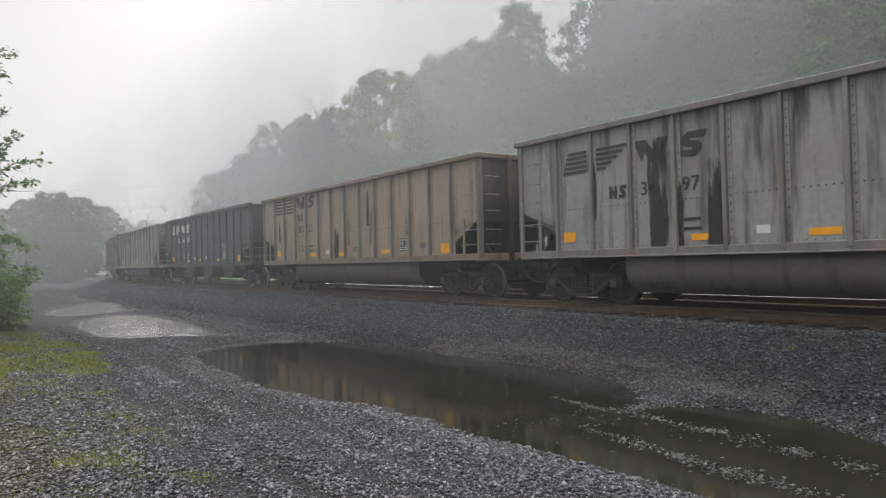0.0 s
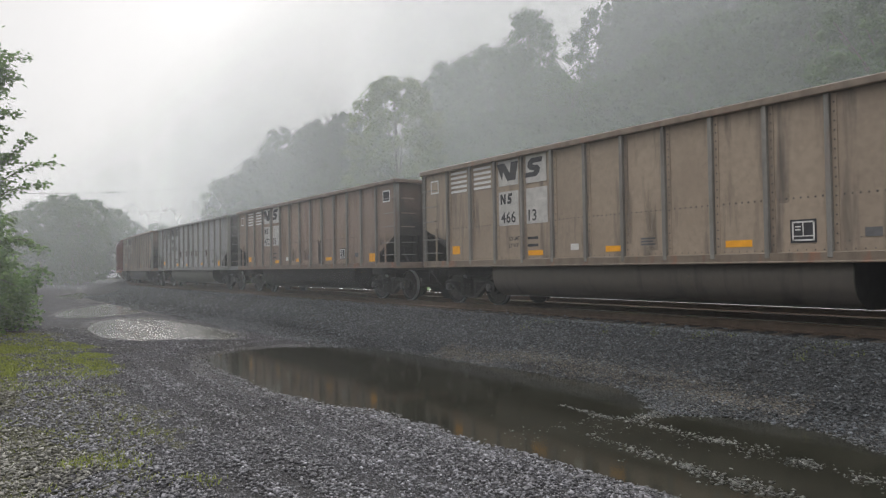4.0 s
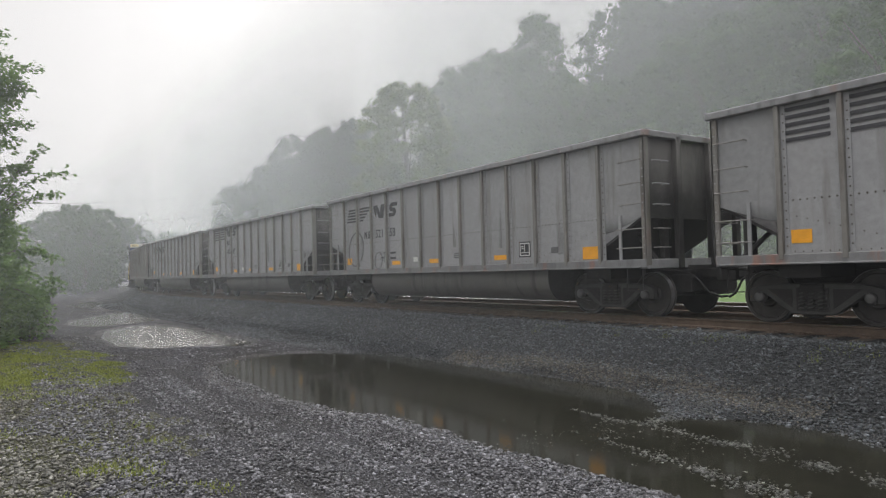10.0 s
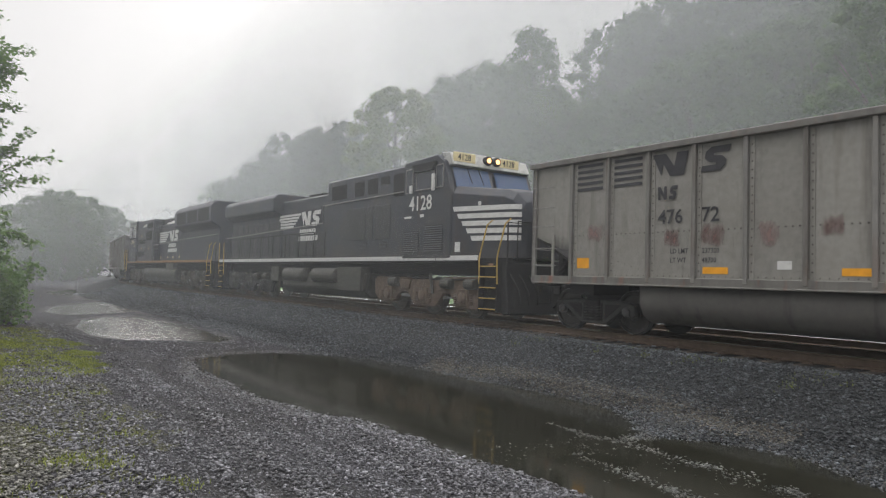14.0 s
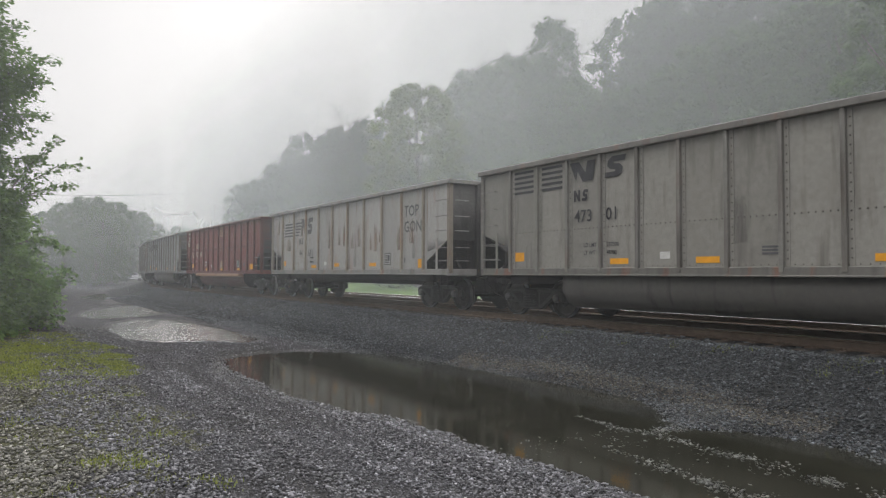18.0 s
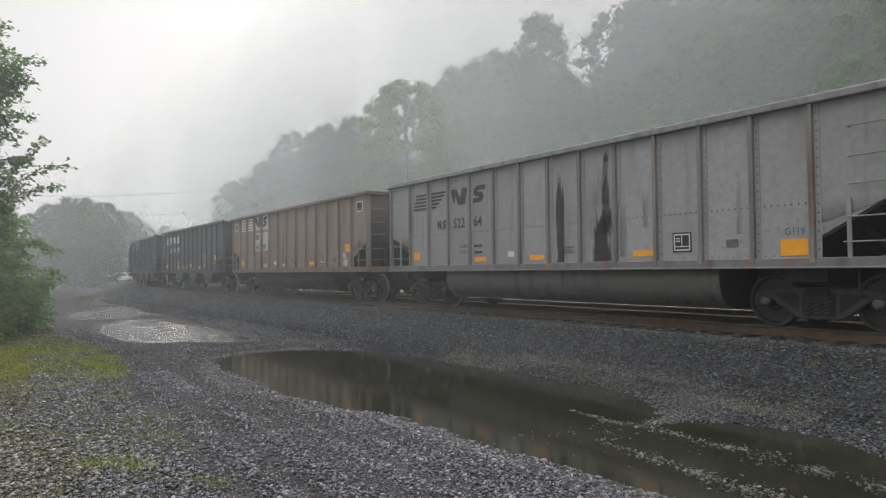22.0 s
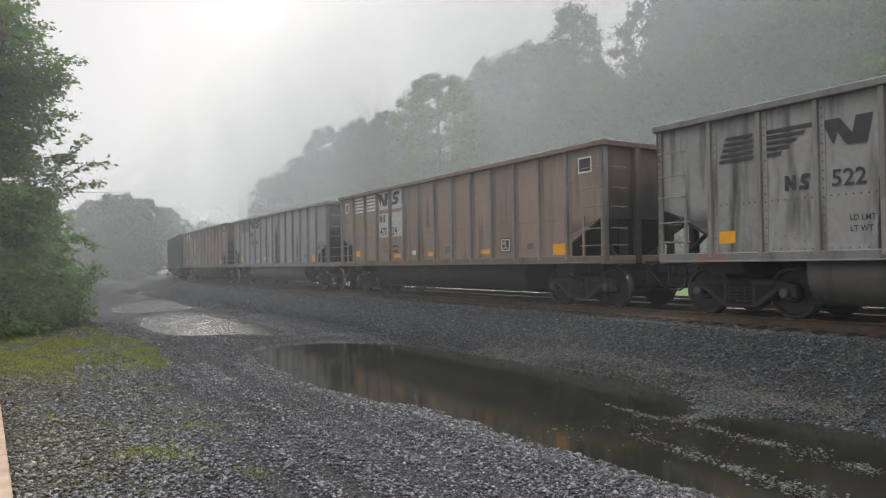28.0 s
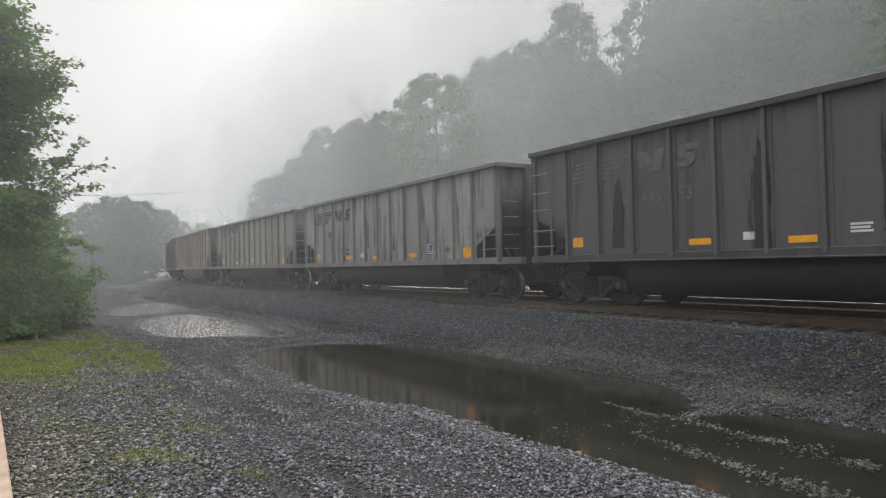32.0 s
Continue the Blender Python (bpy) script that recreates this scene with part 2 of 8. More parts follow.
STAIN = {"black": stain_paint("black_oil_run", (0.03, 0.029, 0.03), 0.92), "grime": stain_paint("grime_run", (0.12, 0.112, 0.105), 0.38), "red": stain_paint("reddish_smear", (0.17, 0.095, 0.085), 0.85, False),
         "rose": stain_paint("faint_rosy_smear", (0.28, 0.185, 0.17), 0.75, False), "rust": stain_paint("orange_rust_run", (0.36, 0.20, 0.115), 0.62)}
GRAB = plain("galvanised_bar", (0.24, 0.23, 0.22), 0.5, 0.3)
YELLOW = plain("reflective_yellow", (0.80, 0.36, 0.015), 0.45, 0.0, 0.12)
WHITE = plain("white_stencil_paint", (0.62, 0.62, 0.60), 0.6, 0.0, 0.12)
PATCH = plain("grimy_white_patch", (0.45, 0.44, 0.42), 0.65, 0.0, 0.2)
PALE_INK = plain("yellowed_stencil_paint", (0.50, 0.44, 0.36), 0.6, 0.0, 0.15)
INK = plain("black_stencil_paint", (0.035, 0.035, 0.04), 0.6)
FADED = plain("faded_stencil_paint", (0.11, 0.11, 0.115), 0.6)
HANDRAIL = plain("yellow_handrail_paint", (0.50, 0.33, 0.075), 0.5)
TANK = plain("dusty_tank_paint", (0.070, 0.068, 0.058), 0.6)
RUST_LEDGE = car_paint("rusty_ledge", (0.36, 0.20, 0.12), (0.16, 0.085, 0.055), (0.26, 0.15, 0.10), 0.8, 0.5)
RAIL = plain("rusty_rail", (0.115, 0.082, 0.060), 0.75, 0.1)
RAIL_TOP = plain("polished_rail_head", (0.45, 0.45, 0.46), 0.15, 1.0, 0.08)
TIE = plain("creosoted_tie", (0.072, 0.060, 0.049), 0.85, 0.0, 0.4)
BARK = plain("bark", (0.10, 0.085, 0.07), 0.9, 0.0, 0.4)

# ---- building blocks ----


class Shape:
    """A mesh in the making; parts that ask for the same Shape share its data."""

    def __init__(self, bevel=0.0, smooth=False):
        self.v, self.f, self.bevel, self.smooth, self.data = [], [], bevel, smooth, None

    def add(self, verts, faces):
        n = len(self.v)
        self.v += [tuple(p) for p in verts]
        self.f += [tuple(i + n for i in f) for f in faces]
        return self

    def box(self, x0, x1, y0, y1, z0, z1):
        p = [(x, y, z) for x in (x0, x1) for y in (y0, y1) for z in (z0, z1)]
        return self.add(p, [(0, 1, 3, 2), (4, 6, 7, 5), (0, 4, 5, 1), (2, 3, 7, 6), (0, 2, 6, 4), (1, 5, 7, 3)])

    def prism(self, outline, a, b, axis="y"):
        """outline: points in the plane across axis, in the order x, y, z with axis left out."""
        n = len(outline)

        def at(p, h):
            return {"y": (p[0], h, p[1]), "x": (h, p[0], p[1]), "z": (p[0], p[1], h)}[axis]
        verts = [at(p, a) for p in outline] + [at(p, b) for p in outline]
        faces = [tuple(range(n)), tuple(range(2 * n - 1, n - 1, -1))] + [(i, i + n, (i + 1) % n + n, (i + 1) % n) for i in range(n)]
        return self.add(verts, faces)

    def rod(self, points, r, n=6):
        pts = [Vector(p) for p in points]
        rings = []
        for i, p in enumerate(pts):
            d = (pts[min(i + 1, len(pts) - 1)] - pts[max(i - 1, 0)]).normalized()
            u = d.orthogonal().normalized()
            w = d.cross(u)
            rings.append([p + (u * math.cos(k * math.tau / n) + w * math.sin(k * math.tau / n)) * r for k in range(n)])
        faces = [(i * n + k, i * n + (k + 1) % n, (i + 1) * n + (k + 1) % n, (i + 1) * n + k) for i in range(len(pts) - 1) for k in range(n)]
        faces += [tuple(range(n - 1, -1, -1)), tuple(range((len(pts) - 1) * n, len(pts) * n))]
        return self.add([q for ring in rings for q in ring], faces)

    def lathe(self, profile, n=24, axis="y", at=(0, 0, 0)):
        """profile: (radius, height along axis)."""
        verts, m = [], len(profile)
        for k in range(n):
            c, s = math.cos(k * math.tau / n), math.sin(k * math.tau / n)
            for r, h in profile:
                q = {"y": (r * c, h, r * s), "x": (h, r * c, r * s), "z": (r * c, r * s, h)}[axis]
                verts.append((q[0] + at[0], q[1] + at[1], q[2] + at[2]))
        faces = [(k * m + i, k * m + i + 1, (k + 1) % n * m + i + 1, (k + 1) % n * m + i) for k in range(n) for i in range(m - 1)]
        faces += [tuple(k * m for k in range(n)), tuple(k * m + m - 1 for k in range(n - 1, -1, -1))]
        return self.add(verts, faces)

    def rivets(self, places, r=0.018):
        for x, y, z in places:
            self.add([(x - r, y, z), (x, y, z - r), (x + r, y, z), (x, y, z + r), (x, y - r * 0.7, z)], [(0, 1, 4), (1, 2, 4), (2, 3, 4), (3, 0, 4)])
        return self

    def mesh(self, name):
        if self.data is None:
            me = bpy.data.meshes.new(name)
            me.from_pydata(self.v, [], self.f)
            bm = bmesh.new()
            bm.from_mesh(me)
            bmesh.ops.recalc_face_normals(bm, faces=bm.faces)
            if self.bevel:
                bmesh.ops.bevel(bm, geom=[e for e in bm.edges if len(e.link_faces) == 2 and e.calc_face_angle(0) > 0.5], offset=self.bevel, segments=1, affect="EDGES")
            bm.to_mesh(me)
            bm.free()
            if self.smooth:
                me.polygons.foreach_set("use_smooth", [True] * len(me.polygons))
            me.materials.append(None)
            self.data = me
        return self.data


def part(name, shape, mat, parent, label="", at=None):
    ob = new(name, shape.mesh(name))
    ob.material_slots[0].link = "OBJECT"
    ob.material_slots[0].material = mat
    if parent is not None:
        ob.parent = parent
    if at is not None:
        ob.matrix_basis = at
    if label:
        ob["label"] = label
    return ob


def thing(name, label, category, group="", kind=""):
    return tagged(new(name), label, category, group, kind)


TEXTS = {}


def text_shape(body, height, squeeze=1.0):
    """Upright lettering in the xz plane, facing -y, its lower left corner at the origin."""
    key = (body, height, squeeze)
    if key not in TEXTS:
        cu = bpy.data.curves.new("lettering", "FONT")
        cu.body, cu.size, cu.offset, cu.resolution_u = body, 1.0, 0.012, 2
        ob = new("lettering", cu)
        bpy.context.view_layer.update()
        me = bpy.data.meshes.new_from_object(ob.evaluated_get(bpy.context.evaluated_depsgraph_get()))
        bpy.data.objects.remove(ob)
        bpy.data.curves.remove(cu)
        s = Shape()
        k = height / 0.70
        s.add([(v.co.x * k * squeeze, 0, v.co.y * k) for v in me.vertices], [tuple(p.vertices) for p in me.polygons])
        bpy.data.meshes.remove(me)
        TEXTS[key] = s
    return TEXTS[key]


BARS = {}


def bars_shape(width, height, lines=1):
    key = (round(width, 3), round(height, 3), lines)
    if key not in BARS:
        s = Shape()
        step = height / (lines * 1.6 - 0.6)
        for i in range(lines):
            s.box(0, width * (1 - 0.12 * (i % 2)), -0.001, 0.001, i * step * 1.6, i * step * 1.6 + step)
        BARS[key] = s
    return BARS[key]


# ---- the line ----
TRACK_Y, CURVE_X, CURVE_R, CURVE_END = 12.6, -47.0, 190.0, 1.35


def on_line(q, side=0.0):
    """Place and heading (degrees) at the distance q along the line; side: metres to the far side of the straight."""
    if q >= CURVE_X:
        return q, TRACK_Y + side, 0.0
    a = (CURVE_X - q) / CURVE_R
    extra = max(0.0, a - CURVE_END) * CURVE_R
    a = min(a, CURVE_END)
    r = CURVE_R - side
    x = CURVE_X - r * math.sin(a) - extra * math.cos(a)
    y = TRACK_Y + CURVE_R - r * math.cos(a) + extra * math.sin(a)
    return x, y, -math.degrees(a)


def lateral(x, y):
    """Signed distance from the line's centre, negative on the near side."""
    if x >= CURVE_X:
        return y - TRACK_Y
    dx, dy = x - CURVE_X, y - (TRACK_Y + CURVE_R)
    if math.atan2(-dx, -dy) <= CURVE_END:
        return CURVE_R - math.hypot(dx, dy)
    ca, sa = math.cos(CURVE_END), math.sin(CURVE_END)
    px, py = CURVE_X - CURVE_R * sa, TRACK_Y + CURVE_R * (1 - ca)
    return (x - px) * sa + (y - py) * ca


# ---- ground ----
WATER_Z = -0.95
MAIN_POOL = [(-15.0, 4.3), (-16.3, 4.8), (-16.9, 5.8), (-16.9, 6.7), (-16.0, 7.8), (-14.5, 8.45), (-12.3, 8.6), (-10.7, 8.8), (-9.4, 8.95), (-8.0, 8.9), (-6.9, 8.6),
             (-6.2, 7.95), (-5.8, 7.8), (-5.45, 8.1), (-5.0, 8.2), (-4.5, 8.3), (-4.2, 8.4), (-3.7, 8.1), (-3.0, 7.7), (-1.5, 7.2), (0.5, 6.6), (1.5, 6.0), (0.0, 5.4), (-2.5, 5.1), (-4.1, 4.98),
             (-5.1, 4.9), (-5.9, 4.76), (-7.0, 4.75), (-8.2, 4.78), (-8.8, 4.62), (-9.3, 4.28), (-10.5, 4.12), (-12.0, 4.12), (-13.6, 4.08)]
FAR_POOL = [(-25.7, 3.5), (-29.8, 4.2), (-32.0, 5.7), (-31.5, 6.5), (-28.1, 6.9), (-23.8, 7.2), (-20.6, 6.95), (-19.6, 6.3), (-20.6, 5.4), (-21.0, 4.2), (-22.8, 3.55)]
MID_POOL = [(-35.7, 3.5), (-40.0, 4.5), (-46.0, 7.4), (-42.8, 7.9), (-35.0, 7.2), (-33.4, 5.6), (-32.9, 4.2)]
LAST_POOL = [(-63.0, 6.2), (-73.0, 9.6), (-63.5, 8.7), (-55.5, 7.1), (-58.5, 6.3)]
BANKS = [([(-5.9, 6.99), (-5.2, 7.04), (-4.4, 7.0), (-3.65, 6.87), (-2.9, 6.79), (-1.8, 6.6)], 0.16), ([(-4.8, 5.95), (-4.1, 5.83), (-3.5, 5.77), (-2.0, 5.7)], 0.13), ([(-5.9, 7.1), (-5.95, 7.5), (-6.0, 8.0), (-6.0, 8.5)], 0.26)]


def poly_distance(px, py, poly):
    """Signed distance to a closed outline, positive inside."""
    d = np.full(px.shape, 1e9)
    inside = np.zeros(px.shape, bool)
    for (x0, y0), (x1, y1) in zip(poly, poly[1:] + poly[:1]):
        ex, ey = x1 - x0, y1 - y0
        t = np.clip(((px - x0) * ex + (py - y0) * ey) / (ex * ex + ey * ey), 0, 1)
        d = np.minimum(d, np.hypot(px - x0 - t * ex, py - y0 - t * ey))
        with np.errstate(divide="ignore", invalid="ignore"):
            cross = ((y0 > py) != (y1 > py)) & (px < ex * (py - y0) / (ey if ey else 1e-9) + x0)
        inside ^= cross
    return np.where(inside, d, -d)


def line_distance(px, py, line):
    d = np.full(px.shape, 1e9)
    for (x0, y0), (x1, y1) in zip(line, line[1:]):
        ex, ey = x1 - x0, y1 - y0
        t = np.clip(((px - x0) * ex + (py - y0) * ey) / (ex * ex + ey * ey), 0, 1)
        d = np.minimum(d, np.hypot(px - x0 - t * ex, py - y0 - t * ey))
    return d


RNG = np.random.default_rng(7)
LATTICE = RNG.random((64, 64))


def rough(x, y, size):
    """Smooth value noise, -1 to 1."""
    u, v = x / size, y / size
    i, j = np.floor(u).astype(int), np.floor(v).astype(int)
    a, b = u - i, v - j
    a, b = a * a * (3 - 2 * a), b * b * (3 - 2 * b)

    def g(p, q):
        return LATTICE[p % 64, q % 64]
    return 2 * ((g(i, j) * (1 - a) + g(i + 1, j) * a) * (1 - b) + (g(i, j + 1) * (1 - a) + g(i + 1, j + 1) * a) * b) - 1


def steps(v, xs, zs):
    return np.interp(v, xs, zs)


def in_rut(x, y):
    """0 to 1: how deep in the lane's wheel ruts."""
    bend = 0.16 * np.sin(x * 0.31) + 0.10 * rough(x, y * 0 + 2.0, 1.9)
    k = np.zeros(np.shape(x))
    for yr, w in ((1.95, 0.16), (2.45, 0.13), (3.15, 0.2), (3.62, 0.14)):
        k = np.maximum(k, np.exp(-((y - yr - bend) / w) ** 2))
    return k * np.clip((x + 34) / 8, 0, 1) * np.clip((2 - x) / 3, 0, 1) * (0.75 + 0.35 * rough(x, y, 1.1))


def ground_z(x, y):
    x, y = np.asarray(x, float), np.asarray(y, float)
    v = np.vectorize(lateral)(x, y)
    # gravel yard, ballast shoulder, track bed, ditch, field, hillside
    base = steps(v, [-600, -80, -14, -10.5, -8.6, -4.8, -3.9, -3.2, -2.1, -1.9, 5.9, 7.2, 9, 24, 60, 140, 700],
                 [0.0, -0.6, -0.66, -0.72, -0.90, -0.93, -0.89, -0.72, -0.24, -0.198, -0.198, -0.75, -0.5, 0.0, 5.5, 13.0, 13.0])
    yard = v < -3.45
    wob = rough(x, y, 0.9) * 0.5 + rough(x + 9, y + 5, 0.35) * 0.35
    pool = np.maximum.reduce([poly_distance(x, y, p) for p in (MAIN_POOL, FAR_POOL, MID_POOL, LAST_POOL)]) + 0.22 * wob
    basin = WATER_Z + np.interp(pool, [-1.6, -0.5, 0.0, 0.35, 1.0], [0.12, 0.055, 0.0, -0.06, -0.10])
    z = base
    near_pool = yard & (pool > -1.6)
    k = np.clip((pool + 1.6) / 1.2, 0, 1) * np.clip((-3.45 - v) / 0.4, 0, 1)
    z = np.where(near_pool, base * (1 - k) + basin * k, z)
    for line, w in BANKS:
        d = line_distance(x, y, line) / w + 0.7 * wob
        z = np.where(yard & (d < 1.3), np.maximum(z, WATER_Z - 0.006 - 0.05 * d * d + 0.022 * wob), z)
    z = z + np.where(yard & (pool < -0.2), 0.02 * wob - 0.024 * in_rut(x, y), 0.008 * wob)
    return z


def axis_steps(lo, hi, fine, lo_end, hi_end, grow=1.07):
    mid = list(np.arange(lo, hi, fine))
    left, right, step, a, b = [], [], fine, lo, hi
    while a > lo_end or b < hi_end:
        step *= grow
        if a > lo_end:
            a -= step
            left.append(a)
        if b < hi_end:
            b += step
            right.append(b)
    return np.array(left[::-1] + mid + right)


def np_mesh(name, verts, faces, mats, index=None, smooth=False):
    """A mesh from arrays; faces all with the same number of corners."""
    me = bpy.data.meshes.new(name)
    n, k = faces.shape
    me.vertices.add(len(verts))
    me.vertices.foreach_set("co", np.ascontiguousarray(verts, dtype=np.float32).ravel())
    me.loops.add(n * k)
    me.loops.foreach_set("vertex_index", np.ascontiguousarray(faces, dtype=np.int32).ravel())
    me.polygons.add(n)
    me.polygons.foreach_set("loop_start", np.arange(0, n * k, k, dtype=np.int32))
    if index is not None:
        me.polygons.foreach_set("material_index", np.ascontiguousarray(index, dtype=np.int32))
    if smooth:
        me.polygons.foreach_set("use_smooth", np.ones(n, bool))
    me.update(calc_edges=True)
    for m in mats:
        me.materials.append(m)
    return me


def stony(name, lo, hi, tint, rough_lo, grass=False, wet=0.0):
    def build(nd, ln, b):
        vec = nd.new("ShaderNodeTexCoord").outputs["Object"]
        vo = nd.new("ShaderNodeTexVoronoi")
        vo.inputs["Scale"].default_value = 38.0
        ln.new(vec, vo.inputs["Vector"])
        sep = nd.new("ShaderNodeSeparateColor")
        ln.new(vo.outputs["Color"], sep.inputs[0])
        stones = ramp_node(nd, ln, sep.outputs[0], [(0.0, lo), (0.55, tuple((a + c) / 2 for a, c in zip(lo, hi))), (1.0, hi)])
        patch = noise_node(nd, ln, 0.55, 5, vec)
        f = ramp_node(nd, ln, patch, [(0.42, (0, 0, 0)), (0.66, (0.75, 0.75, 0.75))])
        col = mix_node(nd, ln, f, stones, tint)
        ln.new(col, b.inputs["Base Color"])
        b.inputs["Roughness"].default_value = rough_lo
        b.inputs["Specular IOR Level"].default_value = 0.12
        bump_node(nd, ln, vo.outputs["Distance"], b, 0.9, 0.03)
    return material(name, build)


# GRAVEL is darkened: it carries the shade in the gaps between the loose stones
GRAVEL = stony("wet_gap_shaded_gravel", (0.016, 0.016, 0.018), (0.095, 0.095, 0.104), (0.036, 0.035, 0.034), 0.8)
VERGE = stony("weedy_gravel", (0.03, 0.03, 0.022), (0.12, 0.12, 0.09), (0.085, 0.088, 0.042), 0.9)
BALLAST = stony("dark_ballast", (0.015, 0.016, 0.017), (0.07, 0.074, 0.079), (0.032, 0.032, 0.032), 0.75)
SHORE = stony("muddy_shore", (0.03, 0.03, 0.031), (0.15, 0.15, 0.155), (0.06, 0.057, 0.053), 0.8)
MUD = plain("puddle_mud", (0.035, 0.030, 0.022), 0.9, 0.0, 0.3, 1.5)
FIELD = plain("mown_grass", (0.098, 0.182, 0.024), 0.9, 0.0, 0.2, 3.0)
FOREST_FLOOR = plain("leaf_litter", (0.06, 0.065, 0.03), 0.95, 0.0, 0.4, 0.6)


def build_ground():
    xs = axis_steps(-30.0, 4.0, 0.13, -1800, 1800)
    ys = axis_steps(-2.0, 11.0, 0.13, -1800, 1800)
    gx, gy = np.meshgrid(xs, ys, indexing="ij")
    gz = ground_z(gx.ravel(), gy.ravel())
    verts = np.stack([gx.ravel(), gy.ravel(), gz], 1)
    nx, ny = len(xs), len(ys)
    i = np.arange(nx * ny).reshape(nx, ny)
    faces = np.stack([i[:-1, :-1], i[1:, :-1], i[1:, 1:], i[:-1, 1:]], -1).reshape(-1, 4)
    c = verts[faces].mean(1)
    v = np.vectorize(lateral)(c[:, 0], c[:, 1])
    idx = np.zeros(len(faces), int)
    idx[v > -4.5] = 2
    idx[v > 7.4] = 4
    idx[v > 24] = 5
    idx[(v <= -4.5) & (c[:, 2] < WATER_Z - 0.03)] = 6
    idx[(v <= -4.5) & (c[:, 2] >= WATER_Z - 0.03) & (c[:, 2] < WATER_Z + 0.03)] = 3
    grassy = (c[:, 1] < 1.9 + 0.9 * rough(c[:, 0], c[:, 1], 1.7) + 0.6 * rough(c[:, 0], c[:, 1], 0.31) - np.clip(c[:, 0] + 13, 0, 9) * 0.13) & (c[:, 0] < -3.6 + 1.5 * rough(c[:, 0], c[:, 1], 0.8) + 0.9 * rough(c[:, 0], c[:, 1], 0.29))
    idx[grassy & (v <= -4.5) & (idx == 0)] = 1
    idx[(v < -14.0) & (c[:, 0] < -26)] = 5
    me = np_mesh("ground", verts, faces, [GRAVEL, VERGE, BALLAST, SHORE, FIELD, FOREST_FLOOR, MUD], idx, True)
    tagged(new("ground", me), "gravel yard with wet patches, ballast shoulder, mown field and wooded hillside", "ground", kind="structure")


build_ground()


def water_material(nd, ln, b):
    b.inputs["Base Color"].default_value = (0.012, 0.010, 0.006, 1)
    b.inputs["Roughness"].default_value = 0.085
    b.inputs["IOR"].default_value = 1.33
    b.inputs["Alpha"].default_value = 1.0
    f = noise_node(nd, ln, 1.1, 3)
    ln.new(ramp_node(nd, ln, f, [(0.3, (0.0165, 0.0165, 0.0125)), (0.7, (0.027, 0.0268, 0.0205))]), b.inputs["Base Color"])
    bump_node(nd, ln, noise_node(nd, ln, 7.0, 3), b, 0.05, 0.004)


WATER = material("muddy_water", water_material)


def ruffled_material(nd, ln, b):
    water_material(nd, ln, b)
    b.inputs["Roughness"].default_value = 0.11
    bump_node(nd, ln, noise_node(nd, ln, 22.0, 4, stretched(nd, ln, (1.0, 0.6, 1.0))), b, 0.7, 0.012)


RUFFLED = material("wind_ruffled_water", ruffled_material)


def build_water():
    for name, pool, label in (("puddle", MAIN_POOL, "long muddy brown puddle mirroring the passing train"), ("puddle", FAR_POOL, "shallow puddle reflecting the pale sky"),
                              ("puddle", MID_POOL, "pale rippled puddle on the gravel lane"), ("puddle", LAST_POOL, "thin distant puddle on the gravel track")):
        cx, cy = sum(p[0] for p in pool) / len(pool), sum(p[1] for p in pool) / len(pool)
        out = []
        for x, y in pool:
            d = math.hypot(x - cx, y - cy)
            out.append((x + (x - cx) / d * 0.45, y + (y - cy) / d * 0.45))
        if pool is MAIN_POOL:
            s = Shape()
            s.prism(out, WATER_Z - 0.02, WATER_Z, "z")
            ob = part(name, s, WATER, None)
        else:
            # wind ripples as real waves on the shallow far pools
            step = 0.12 if pool is LAST_POOL else (0.045 if pool is FAR_POOL else 0.055)
            gx, gy = np.meshgrid(np.arange(min(p[0] for p in out), max(p[0] for p in out), step), np.arange(min(p[1] for p in out), max(p[1] for p in out), step), indexing="ij")
            calm = np.clip(1.0 + 0.9 * rough(gx, gy, 2.2), 0.3, 1.7)
            gz = WATER_Z + calm * (0.0026 * rough(gx * 1.2, gy, 0.15) + 0.0018 * rough(gx + 31, gy * 1.3, 0.095))
            verts = np.stack([gx.ravel(), gy.ravel(), gz.ravel()], 1)
            i = np.arange(gx.size).reshape(gx.shape)
            faces = np.stack([i[:-1, :-1], i[1:, :-1], i[1:, 1:], i[:-1, 1:]], -1).reshape(-1, 4)
            c = verts[faces].mean(1)
            faces = faces[poly_distance(c[:, 0], c[:, 1], out) > 0]
            ob = new(name, np_mesh(name, verts, faces, [RUFFLED], None, True))
        tagged(ob, label, "puddle", kind="structure")


build_water()


